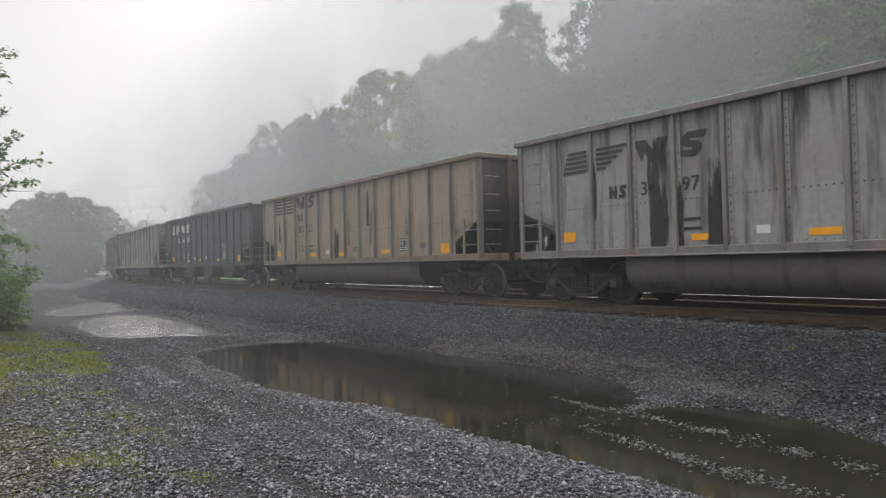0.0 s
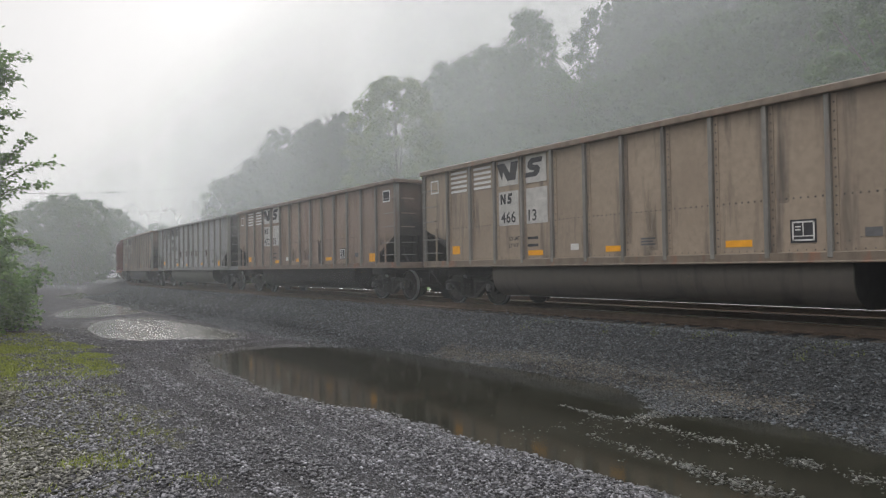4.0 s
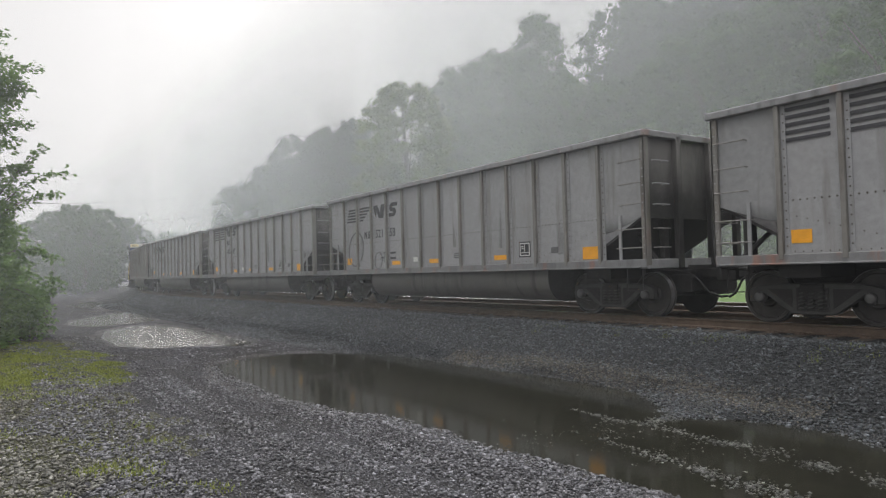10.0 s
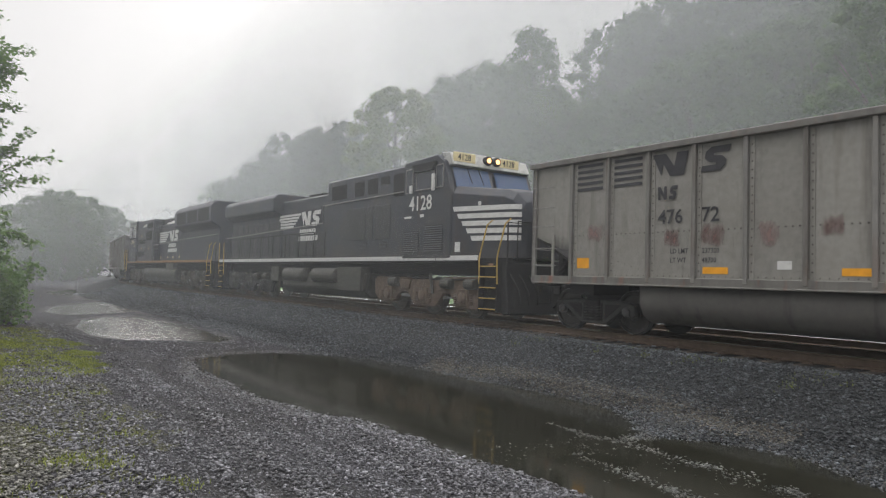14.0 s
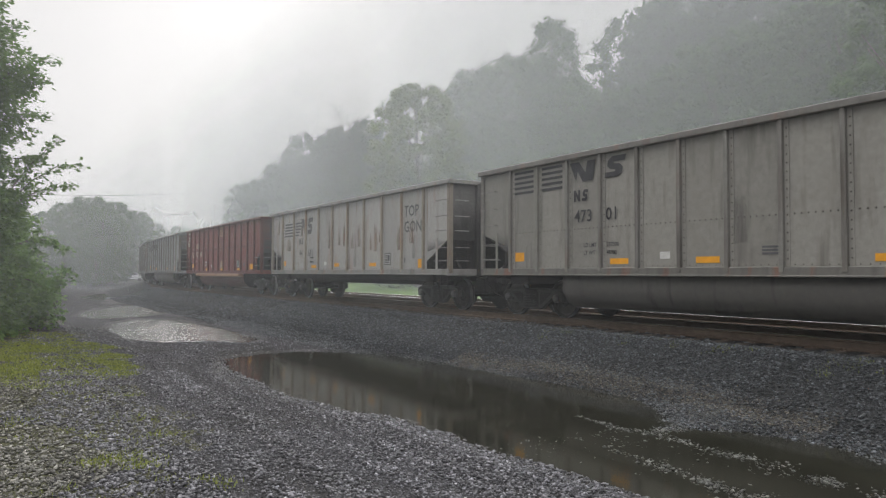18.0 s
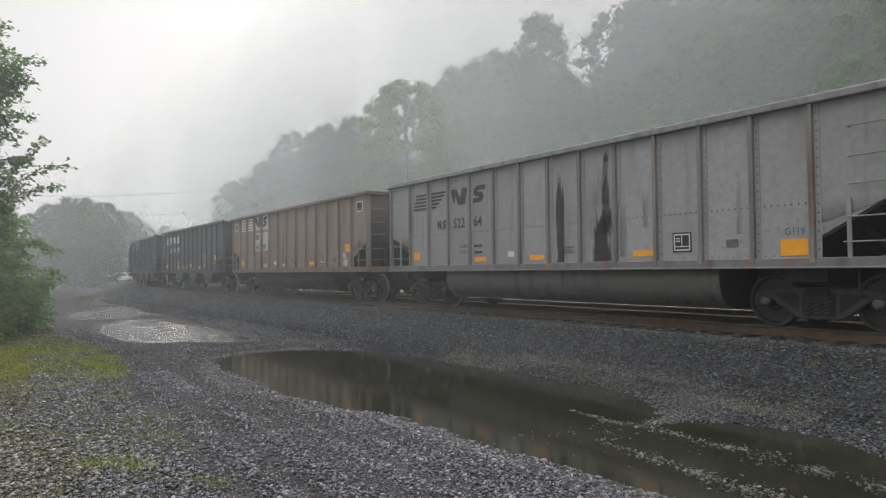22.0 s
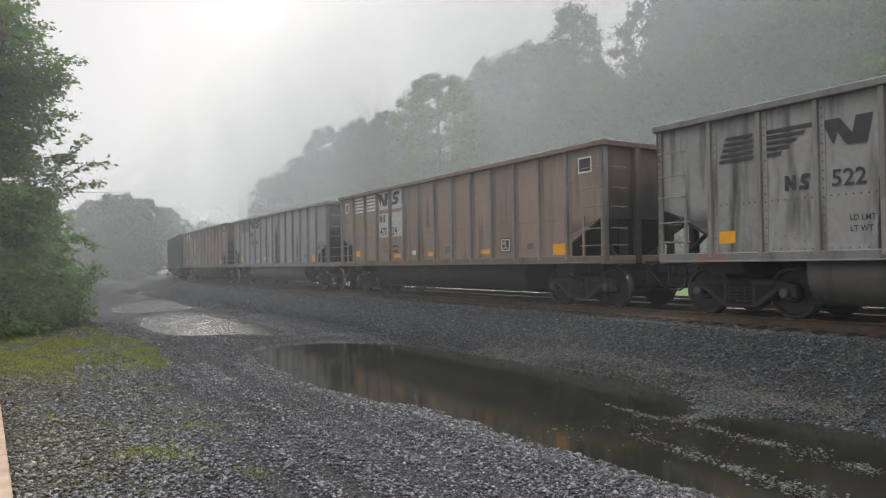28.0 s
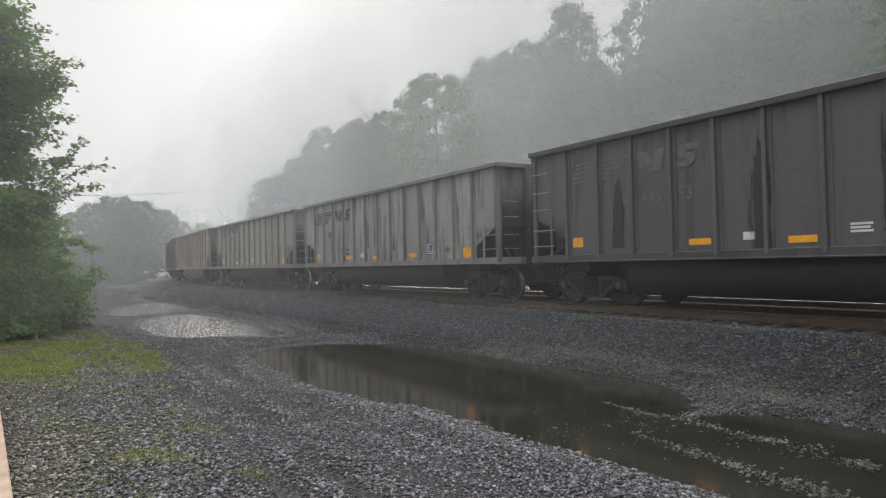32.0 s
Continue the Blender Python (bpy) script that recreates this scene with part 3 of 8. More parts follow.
# ---- track ----
def build_track(side, label):
    track = thing("railway_track", label, "railway track", "tracks of the main line", "structure")
    qs = [60 - 4 * i for i in range(27)] + [CURVE_X - 5 * i for i in range(1, 52)]
    for off in (-0.755, 0.755):
        for name, prof, mat in (("rail", [(-0.07, -0.18), (-0.07, -0.165), (-0.012, -0.14), (-0.012, -0.045), (-0.036, -0.035), (-0.036, -0.006), (0.036, -0.006), (0.036, -0.035), (0.012, -0.045), (0.012, -0.14), (0.07, -0.165), (0.07, -0.18)], RAIL),
                                ("rail_head", [(-0.034, -0.006), (-0.022, 0.0), (0.022, 0.0), (0.034, -0.006)], RAIL_TOP)):
            s, n = Shape(), len(prof)
            verts, faces = [], []
            for q in qs:
                for a, z in prof:
                    x, y, _ = on_line(q, side + off + a)
                    verts.append((x, y, z))
            for i in range(len(qs) - 1):
                faces += [(i * n + k, (i + 1) * n + k, (i + 1) * n + (k + 1) % n, i * n + (k + 1) % n) for k in range(n)]
            s.add(verts, faces)
            part(name, s, mat, track)
    tie = Shape(bevel=0.012)
    tie.box(-0.115, 0.115, -1.3, 1.3, -0.36, -0.185)
    plate = Shape()
    for off in (-0.755, 0.755):
        plate.box(-0.1, 0.1, off - 0.17, off + 0.17, -0.186, -0.172)
        for a in (-0.11, 0.11):
            plate.box(-0.05, -0.03, off + a - 0.015, off + a + 0.015, -0.18, -0.15)
            plate.box(0.03, 0.05, off + a - 0.015, off + a + 0.015, -0.18, -0.15)
    count = 150 if side == 0 else 100
    for i in range(count):
        x, y, h = on_line(9.5 - 0.53 * i, side)
        m = pose(x, y, 0, 0, 0, h + random.uniform(-0.6, 0.6))
        ob = part("tie", tie, TIE, track, at=m)
        part("tie_plate", plate, RAIL, ob)


# ---- freight cars ----
POSTS = [-6.1 + 1.0167 * i for i in range(13)]
WIDE_POSTS = [-5.93 + 1.3167 * i for i in range(10)]
RED_POSTS = [-6.29 + 1.048 * i for i in range(13)]


def gon_shapes():
    S = {}
    for i in range(9):
        a, b = WIDE_POSTS[i], WIDE_POSTS[i + 1]
        p = Shape()
        p.box(a, b, -1.543, -1.51, 1.19, 3.66)
        S["wide_panel", i] = p
    for i in range(12):
        a, b = POSTS[i], POSTS[i + 1]
        s = Shape()
        s.box(a, b, -1.535, -1.50, 2.06, 3.66).box(a, b, -1.543, -1.505, 1.19, 2.085)
        S["panel", i] = s
        p = Shape()
        p.box(a, b, -1.543, -1.51, 1.19, 3.66)
        S["plain_panel", i] = p
    for sgn in (-1, 1):
        s = Shape()
        pts = [(6.1 * sgn, 1.72), (6.45 * sgn, 1.80), (6.95 * sgn, 1.96), (7.30 * sgn, 2.09), (7.30 * sgn, 3.66), (6.1 * sgn, 3.66)]
        s.prism(pts, -1.54, -1.505)
        S["end_panel", sgn] = s
        far = Shape()
        far.prism(pts, 1.505, 1.54)
        S["far_end_panel", sgn] = far
        c = Shape(bevel=0.008)
        c.box(min(7.22 * sgn, 7.34 * sgn), max(7.22 * sgn, 7.34 * sgn), -1.60, -1.545, 1.06, 3.68)
        c.box(min(7.30 * sgn, 7.345 * sgn), max(7.30 * sgn, 7.345 * sgn), -1.60, -1.46, 1.06, 3.68)
        S["corner_post", sgn] = c
        S["corner_rivets", sgn] = Shape().rivets([(7.28 * sgn, -1.60, 1.3 + 0.17 * k) for k in range(14)], 0.02)
        e = Shape()
        e.box(min(7.22 * sgn, 7.26 * sgn), max(7.22 * sgn, 7.26 * sgn), -1.5, 1.5, 2.02, 3.66)
        S["end_wall", sgn] = e
        p = Shape(bevel=0.01)
        p.box(min(7.26 * sgn, 7.38 * sgn), max(7.26 * sgn, 7.38 * sgn), -0.08, 0.08, 1.0, 3.70)
        S["end_post", sgn] = p
        sl = Shape()
        sl.prism([(7.24 * sgn, 2.10), (7.24 * sgn, 2.04), (5.5 * sgn, 1.10), (5.5 * sgn, 1.16)], -1.5, 1.5)
        S["slope_sheet", sgn] = sl
        es = Shape(bevel=0.012)
        es.box(min(7.14 * sgn, 7.34 * sgn), max(7.14 * sgn, 7.34 * sgn), -1.58, 1.58, 1.0, 1.19)
        S["end_sill", sgn] = es
        lad = Shape()
        lad.box(min(6.63 * sgn, 6.69 * sgn), max(6.63 * sgn, 6.69 * sgn), -1.60, -1.565, 1.15, 2.10)
        S["ladder_rail", sgn] = lad
        for key, x0, x1 in (("rung", 6.60, 7.26), ("grab", 6.68, 7.26)):
            r = Shape()
            r.rod([(x0 * sgn, -1.545, 0), (x0 * sgn, -1.64, 0), (x1 * sgn, -1.66, 0), (x1 * sgn, -1.60, 0)], 0.012)
            S[key, sgn] = r
        eg = Shape()
        eg.rod([(7.36 * sgn, -1.40, 0), (7.44 * sgn, -1.40, 0), (7.44 * sgn, -0.98, 0), (7.26 * sgn, -0.98, 0)], 0.012)
        S["end_grab", sgn] = eg
        st = Shape()
        st.rod([(6.75 * sgn, -1.5, 1.1), (6.75 * sgn, -1.53, 0.56), (7.15 * sgn, -1.53, 0.56), (7.15 * sgn, -1.5, 1.1)], 0.016)
        S["stirrup", sgn] = st
        cp = Shape(bevel=0.02)
        cp.box(min(7.3 * sgn, 7.86 * sgn), max(7.3 * sgn, 7.86 * sgn), -0.10, 0.10, 0.78, 0.98)
        cp.prism([(7.86 * sgn, -0.15), (8.0 * sgn, -0.20), (8.12 * sgn, -0.10), (8.02 * sgn, 0.0), (8.05 * sgn, 0.12), (7.9 * sgn, 0.17)], 0.72, 1.03, "z")
        S["coupler", sgn] = cp
        h = Shape()
        h.rod([(7.35 * sgn, -0.35, 0.9), (7.6 * sgn, -0.36, 0.75), (7.8 * sgn, -0.3, 0.48), (8.0 * sgn, -0.2, 0.40), (8.1 * sgn, -0.1, 0.42)], 0.022)
        S["air_hose", sgn] = h
        gear = Shape(bevel=0.02)
        gear.box(min(7.0 * sgn, 7.5 * sgn), max(7.0 * sgn, 7.5 * sgn), -0.45, 0.45, 0.50, 0.86).box(min(6.9 * sgn, 7.3 * sgn), max(6.9 * sgn, 7.3 * sgn), 0.45, 1.45, 0.40, 1.02)
        gear.rod([(7.42 * sgn, -1.35, 0.98), (7.46 * sgn, -0.4, 0.93), (7.7 * sgn, -0.1, 1.0)], 0.014).rod([(7.0 * sgn, -0.7, 0.55), (5.9 * sgn, -0.7, 0.50)], 0.03)
        S["draft_gear", sgn] = gear
        br = Shape()
        br.prism([(5.55 * sgn, 0.80), (6.25 * sgn, 0.80), (6.25 * sgn, 1.08), (5.55 * sgn, 1.08)], -1.45, 1.45)
        S["bolster", sgn] = br
        stay = Shape()
        stay.rod([(7.2 * sgn, -1.05, 1.1), (6.5 * sgn, -0.9, 1.75)], 0.045)
        stay.box(min(7.06 * sgn, 7.18 * sgn), max(7.06 * sgn, 7.18 * sgn), -0.86, -0.70, 1.15, 2.05)
        S["end_brace", sgn] = stay
        bw = Shape()
        bw.rod([(7.48 * sgn, 0.75 + 0.27 * math.cos(k * math.tau / 18), 2.45 + 0.27 * math.sin(k * math.tau / 18)) for k in range(19)], 0.016, 5)
        for k in range(4):
            a = k * math.pi / 2 + 0.4
            bw.rod([(7.48 * sgn, 0.75, 2.45), (7.48 * sgn, 0.75 + 0.26 * math.cos(a), 2.45 + 0.26 * math.sin(a))], 0.012)
        S["brake_wheel", sgn] = bw
        bx = Shape(bevel=0.02)
        bx.box(min(7.27 * sgn, 7.44 * sgn), max(7.27 * sgn, 7.44 * sgn), 0.57, 0.93, 2.22, 2.65)
        S["brake_box", sgn] = bx
    post = Shape(bevel=0.006)
    post.box(-0.04, 0.04, -1.625, -1.538, 1.10, 3.68)
    S["post"] = post
    flange = Shape(bevel=0.003)
    flange.box(0.04, 0.125, -1.556, -1.535, 1.19, 3.66).box(-0.075, -0.04, -1.552, -1.535, 1.19, 3.66)
    S["flange"] = flange
    dots = Shape()
    for i in range(12):
        a, b = POSTS[i], POSTS[i + 1]
        dots.rivets([(a + 0.2 + k * (b - a - 0.32) / 6, -1.543, 2.065) for k in range(7)], 0.021)
        dots.rivets([(a + 0.2 + k * (b - a - 0.32) / 5, -1.543, 1.225) for k in range(6)], 0.016)
    for a in POSTS:
        dots.rivets([(a + 0.086, -1.556, 1.32 + 0.145 * k) for k in range(16)], 0.019)
    # the slanted seam over the end chutes
    for sgn in (-1, 1):
        dots.rivets([(sgn * (4.15 + 0.17 * k), -1.543, 1.30 + 0.05 * k) for k in range(12)], 0.016)
    S["rivets"] = dots
    wide_dots = Shape()
    for i in range(9):
        a, b = WIDE_POSTS[i], WIDE_POSTS[i + 1]
        wide_dots.rivets([(a + 0.12 + k * (b - a - 0.24) / 7, -1.543, 1.225) for k in range(8)], 0.02)
    S["wide_rivets"] = wide_dots
    slim = Shape(bevel=0.006)
    slim.box(-0.05, 0.05, -1.62, -1.54, 1.12, 3.68)
    S["slim_post"] = slim
    chord = Shape(bevel=0.012)
    chord.box(-7.40, 7.40, -1.66, -1.47, 3.64, 3.765)
    S["chord"] = chord
    tall = Shape(bevel=0.012)
    tall.box(-7.40, 7.40, -1.66, -1.47, 3.66, 3.825)
    S["tall_chord"] = tall
    far = Shape(bevel=0.012)
    far.box(-7.40, 7.40, 1.47, 1.66, 3.64, 3.765)
    S["far_chord"] = far
    ec = Shape(bevel=0.012)
    ec.box(-0.10, 0.06, -1.47, 1.47, 3.64, 3.765)
    S["end_chord"] = ec
    sill = Shape(bevel=0.01)
    sill.box(-7.32, 7.32, -1.61, -1.44, 1.015, 1.19).box(-7.2, 7.2, -1.655, -1.61, 1.015, 1.05)
    S["sill"] = sill
    fsill = Shape(bevel=0.01)
    fsill.box(-7.32, 7.32, 1.44, 1.61, 1.05, 1.19)
    S["far_sill"] = fsill
    fw = Shape()
    fw.box(-6.1, 6.1, 1.50, 1.54, 1.19, 3.66)
    S["far_wall"] = fw
    tub = Shape(smooth=True)
    prof = [(-1.46, 1.06)] + [(-0.93 - 0.54 * math.cos(k * math.pi / 20), 0.80 - 0.53 * math.sin(k * math.pi / 20)) for k in range(11)]
    prof += [(-a, b) for a, b in prof[::-1]]
    n = len(prof)
    # open-ended skin, rounded off into its two ends
    rings = [(4.35, 0.0), (4.30, 0.0), (-4.30, 0.0), (-4.35, 0.0)]
    tub.add([(x, a, b) for x, _ in rings for a, b in prof], [(i * n + k, i * n + (k + 1) % n, (i + 1) * n + (k + 1) % n, (i + 1) * n + k) for i in range(3) for k in range(n)])
    S["tub_end"] = Shape().prism(prof, -0.01, 0.01, "x")
    loop = Shape()
    loop.rod([(math.cos(k * math.tau / 28), 0, 1.08 * math.sin(k * math.tau / 28 + 0.15)) for k in range(29)], 0.055, 4)
    S["scrawl"] = loop
    S["tub"] = tub
    ledge = Shape(bevel=0.01)
    ledge.prism([(-1.45, 1.045), (-1.70, 1.0), (-1.71, 0.88), (-1.45, 0.83)], -4.5, 4.2, "x")
    S["ledge"] = ledge
    flat = Shape(bevel=0.01)
    flat.box(-6.9, 6.9, -1.35, 1.35, 0.82, 1.06)
    S["floor_frame"] = flat
    cs = Shape()
    cs.box(-7.5, 7.5, -0.32, 0.32, 0.68, 1.05)
    S["center_sill"] = cs
    load = Shape()
    load.box(-7.2, 7.2, -1.5, 1.5, 1.10, 1.18)
    S["floor"] = load
    for k, x in enumerate((-3.35, 0.0, 3.35)):
        b = Shape(bevel=0.02)
        b.prism([(x - 1.05, 1.10), (x - 1.0, 0.90), (x - 0.48, 0.44), (x + 0.48, 0.44), (x + 1.0, 0.90), (x + 1.05, 1.10)], -1.30, 1.30)
        b.box(x - 0.53, x + 0.53, -1.36, 1.36, 0.41, 0.49)
        S["bay", k] = b
    return S


GON = gon_shapes()


def truck_shapes():
    S = {}
    w = Shape(smooth=False)
    w.lathe([(0.05, -0.07), (0.16, -0.075), (0.19, -0.03), (0.38, -0.02), (0.40, -0.065), (0.455, -0.065), (0.462, 0.05), (0.49, 0.075), (0.40, 0.075)], 28, "y")
    S["wheel"] = w
    t = Shape()
    n = 28
    ring = [(r * math.cos(k * math.tau / n), y, r * math.sin(k * math.tau / n)) for y, r in ((-0.062, 0.4595), (0.045, 0.465)) for k in range(n)]
    t.add(ring, [(k, (k + 1) % n, n + (k + 1) % n, n + k) for k in range(n)])
    S["tread"] = t
    ax = Shape()
    ax.lathe([(0.08, -1.0), (0.08, 1.0)], 12, "y")
    S["axle"] = ax
    for sg in (-1, 1):
        f = Shape(bevel=0.018)
        y0, y1 = sorted((sg * 0.93, sg * 1.07))
        f.prism([(-1.13, 0.60), (-1.13, 0.36), (-0.99, 0.36), (-0.95, 0.50), (-0.82, 0.50), (-0.40, 0.20), (-0.30, 0.17), (0.30, 0.17), (0.40, 0.20), (0.82, 0.50), (0.95, 0.50), (0.99, 0.36), (1.13, 0.36), (1.13, 0.60), (0.95, 0.66), (0.45, 0.70), (-0.45, 0.70), (-0.95, 0.66)], y0, y1)
        S["frame", sg] = f
        # flat dark plates; their colour stands in for the shade in the frame's openings
        hole = Shape()
        yy = sg * 1.074
        for q in ([(-0.78, 0.60), (-0.34, 0.60), (-0.34, 0.28)], [(0.78, 0.60), (0.34, 0.60), (0.34, 0.28)], [(-0.27, 0.62), (0.27, 0.62), (0.27, 0.23), (-0.27, 0.23)]):
            hole.prism(q, yy - 0.004, yy + 0.004)
        S["window", sg] = hole
        sp = Shape()
        for x in (-0.16, 0.0, 0.16):
            pts = [(x + 0.065 * math.cos(k * 1.05), sg * 1.08 + 0.05 * math.sin(k * 1.05), 0.24 + 0.0105 * k) for k in range(33)]
            sp.rod(pts, 0.016, 5)
        S["spring", sg] = sp
        cap = Shape(bevel=0.006)
        cap.lathe([(0.10, sg * 1.0), (0.10, sg * 1.10), (0.07, sg * 1.13), (0.02, sg * 1.135)], 14, "y")
        S["cap", sg] = cap
    bo = Shape(bevel=0.02)
    bo.box(-0.2, 0.2, -1.12, 1.12, 0.42, 0.68)
    S["bolster"] = bo
    br = Shape(bevel=0.01)
    br.box(0.50, 0.58, -0.85, -0.68, 0.30, 0.62).box(-0.58, -0.50, -0.85, -0.68, 0.30, 0.62).rod([(-0.5, -0.6, 0.35), (0.5, -0.6, 0.35)], 0.03)
    S["brake"] = br
    return S


TRUCK = truck_shapes()


def build_truck(car, x, mat=None):
    mat = mat or FRAME
    base = part("bolster", TRUCK["bolster"], UNDER, car, at=pose(x, 0, 0))
    base.name = "truck"
    for sg in (-1, 1):
        part("side_frame", TRUCK["frame", sg], mat, base)
    part("frame_opening", TRUCK["window", -1], UNDER, base)
    part("spring", TRUCK["spring", -1], mat, base)
    part("brake_shoe", TRUCK["brake"], UNDER, base)
    for dx in (-0.915, 0.915):
        part("axle", TRUCK["axle"], UNDER, base, at=pose(dx, 0, 0.457))
        for y, turn in ((-0.755, 0), (0.755, 180)):
            part("wheel", TRUCK["wheel"], WHEEL, base, at=pose(dx, y, 0.457, 0, 0, turn))
        part("wheel_tread", TRUCK["tread"], TREAD, base, "bright worn wheel tread", at=pose(dx, -0.755, 0.457))
        part("bearing_cap", TRUCK["cap", -1], CAP, base, at=pose(dx, 0, 0.457))
    return base


def slanted(x0, x1, z0, z1, lean):
    return Shape().prism([(x0, z0), (x1, z0), (x1 + lean, z1), (x0 + lean, z1)], -0.002, 0.002)


def emblem_shapes():
    """A striped wedge and two heavy blocks, standing for the road's painted emblem."""
    S = {}
    for k in range(5):
        z3 = 3.02 + k * 0.125
        S["bar_c", k] = Shape().box(-5.98, -5.26, -0.002, 0.002, z3, z3 + 0.062)
        S["bar_d", k] = Shape().box(-4.98, -4.25, -0.002, 0.002, z3, z3 + 0.062)
        z = 2.83 + k * 0.1
        S["bar_a", k] = slanted(-5.93 + 0.035 * k, -5.24, z, z + 0.06, 0.03)
        S["bar_b", k] = slanted(-5.06, -4.72 + 0.14 * k, z, z + 0.06, 0.04)
    S["block_n"] = Shape().prism([(-3.80, 2.87), (-3.75, 3.08), (-3.60, 2.84), (-3.30, 2.84), (-3.20, 3.28), (-3.45, 3.28), (-3.51, 3.02), (-3.70, 3.28), (-4.0, 3.28), (-3.91, 3.10), (-3.86, 2.98)], -0.002, 0.002)
    S["block_s"] = Shape().prism([(-2.98, 2.84), (-2.60, 2.84), (-2.50, 2.92), (-2.47, 3.02), (-2.55, 3.10), (-2.72, 3.12), (-2.72, 3.16), (-2.42, 3.16), (-2.38, 3.28), (-2.76, 3.28), (-2.88, 3.20), (-2.90, 3.08), (-2.82, 3.01), (-2.68, 2.99), (-2.68, 2.95), (-2.96, 2.95)], -0.002, 0.002)
    S["white_a"] = Shape().box(-4.03, -3.20, -0.002, 0.001, 3.0, 3.62)
    S["white_b"] = Shape().box(-3.0, -2.22, -0.002, 0.001, 2.98, 3.64)
    S["white_c"] = Shape().box(-4.03, -3.20, -0.002, 0.001, 2.02, 2.86)
    S["white_d"] = Shape().box(-3.0, -2.20, -0.002, 0.001, 2.02, 2.86)
    S["vent"] = Shape().box(6.52, 6.88, -0.002, 0.002, 3.13, 3.42)
    S["vent_edge"] = Shape().box(6.48, 6.92, -0.002, 0.001, 3.09, 3.46)
    S["vent2"] = Shape().box(-6.92, -6.62, -0.002, 0.002, 3.13, 3.42)
    S["vent2_edge"] = Shape().box(-6.96, -6.58, -0.002, 0.001, 3.09, 3.46)
    ring = Shape()
    for r0, r1, a0, a1 in ((0.30, 0.40, -0.1, 3.5), (0.13, 0.23, 0.3, 4.4)):
        n = 14
        for i in range(n):
            b0, b1 = a0 + (a1 - a0) * i / n, a0 + (a1 - a0) * (i + 1) / n
            ring.prism([(r0 * math.cos(b0), r0 * math.sin(b0)), (r1 * math.cos(b0), r1 * math.sin(b0)), (r1 * math.cos(b1), r1 * math.sin(b1)), (r0 * math.cos(b1), r0 * math.sin(b1))], -0.002, 0.002)
    for z in (-0.32, -0.17):
        ring.box(-0.52, 0.08, -0.002, 0.002, z, z + 0.09)
    S["ring"] = ring
    return S


EMBLEM = emblem_shapes()
MARK = Shape().prism([(0, 0), (0.05, 0), (0.05, 0.12), (0.12, 0), (0.17, 0), (0.17, 0.21), (0.12, 0.21), (0.12, 0.09), (0.05, 0.21), (0, 0.21)], -0.002, 0.002)
STICKER = {"big": bars_shape(0.46, 0.27), "wide": bars_shape(0.50, 0.12), "square": bars_shape(0.34, 0.22), "label": bars_shape(0.24, 0.14), "fine": bars_shape(0.34, 0.15, 3), "mark": bars_shape(0.26, 0.20)}
PLATE = Shape()
for _z in (0.0, 0.29):
    PLATE.box(0, 0.36, -0.002, 0.002, _z, _z + 0.025)
for _x in (0.0, 0.335):
    PLATE.box(_x, _x + 0.025, -0.002, 0.002, 0, 0.315)
PLATE.box(0.17, 0.185, -0.002, 0.002, 0.08, 0.29).box(0.02, 0.34, -0.002, 0.002, 0.07, 0.085).box(0.05, 0.14, -0.002, 0.002, 0.17, 0.19).box(0.05, 0.14, -0.002, 0.002, 0.22, 0.24)
BLANK = Shape().box(-0.03, 0.39, -0.002, 0.001, -0.03, 0.345)


def mark(car, x, z, ink, y):
    """Two small blocks of the size of the painted owner's mark."""
    if "mark" not in EMBLEM:
        src = EMBLEM["block_s"]
        EMBLEM["mark"] = Shape().add([((px + 2.98) * 0.28, py, (pz - 2.84) * 0.48) for px, py, pz in src.v], src.f)
    part("owner_mark", MARK, ink, car, at=pose(x, y, z) @ Matrix.Diagonal((1.15, 1, 1.2, 1)))
    part("owner_mark", EMBLEM["mark"], ink, car, at=pose(x + 0.25, y, z) @ Matrix.Diagonal((1.15, 1, 1.2, 1)))


def digits_row(car, number, z, ink, y, split=3, size=0.265):
    split = 2 if len(number) == 4 else split
    a, b = number[:split], number[split:]
    if a:
        part("number", text_shape(a, size, 0.98), ink, car, at=pose(-3.86, y, z))
    if b:
        part("number", text_shape(b, size, 0.98), ink, car, at=pose(-2.92, y, z))


LIMITS = {"47672": ("237300", "48700"), "47301": ("237300", "48700"), "52791": ("236800", "49200"), "48583": ("237300", "48700"), "48246": ("237200", "48800"), "145395": ("229100", "56900"), "145779": ("239100", "56900"), "148506": ("229900", "56100")}
CODES = {"48250": "G116", "52337": "G119", "52264": "G119", "145779": "HP29R", "148506": "H69", "507992": "G52X", "507793": "G52X", "46360": "G113", "47205": "G113"}


def sheet(x0, x1, z0, z1):
    """A dried run as thin as the paint that it lies on."""
    return Shape().add([(x0, 0, z0), (x1, 0, z0), (x1, 0, z1), (x0, 0, z1)], [(0, 1, 2, 3)])


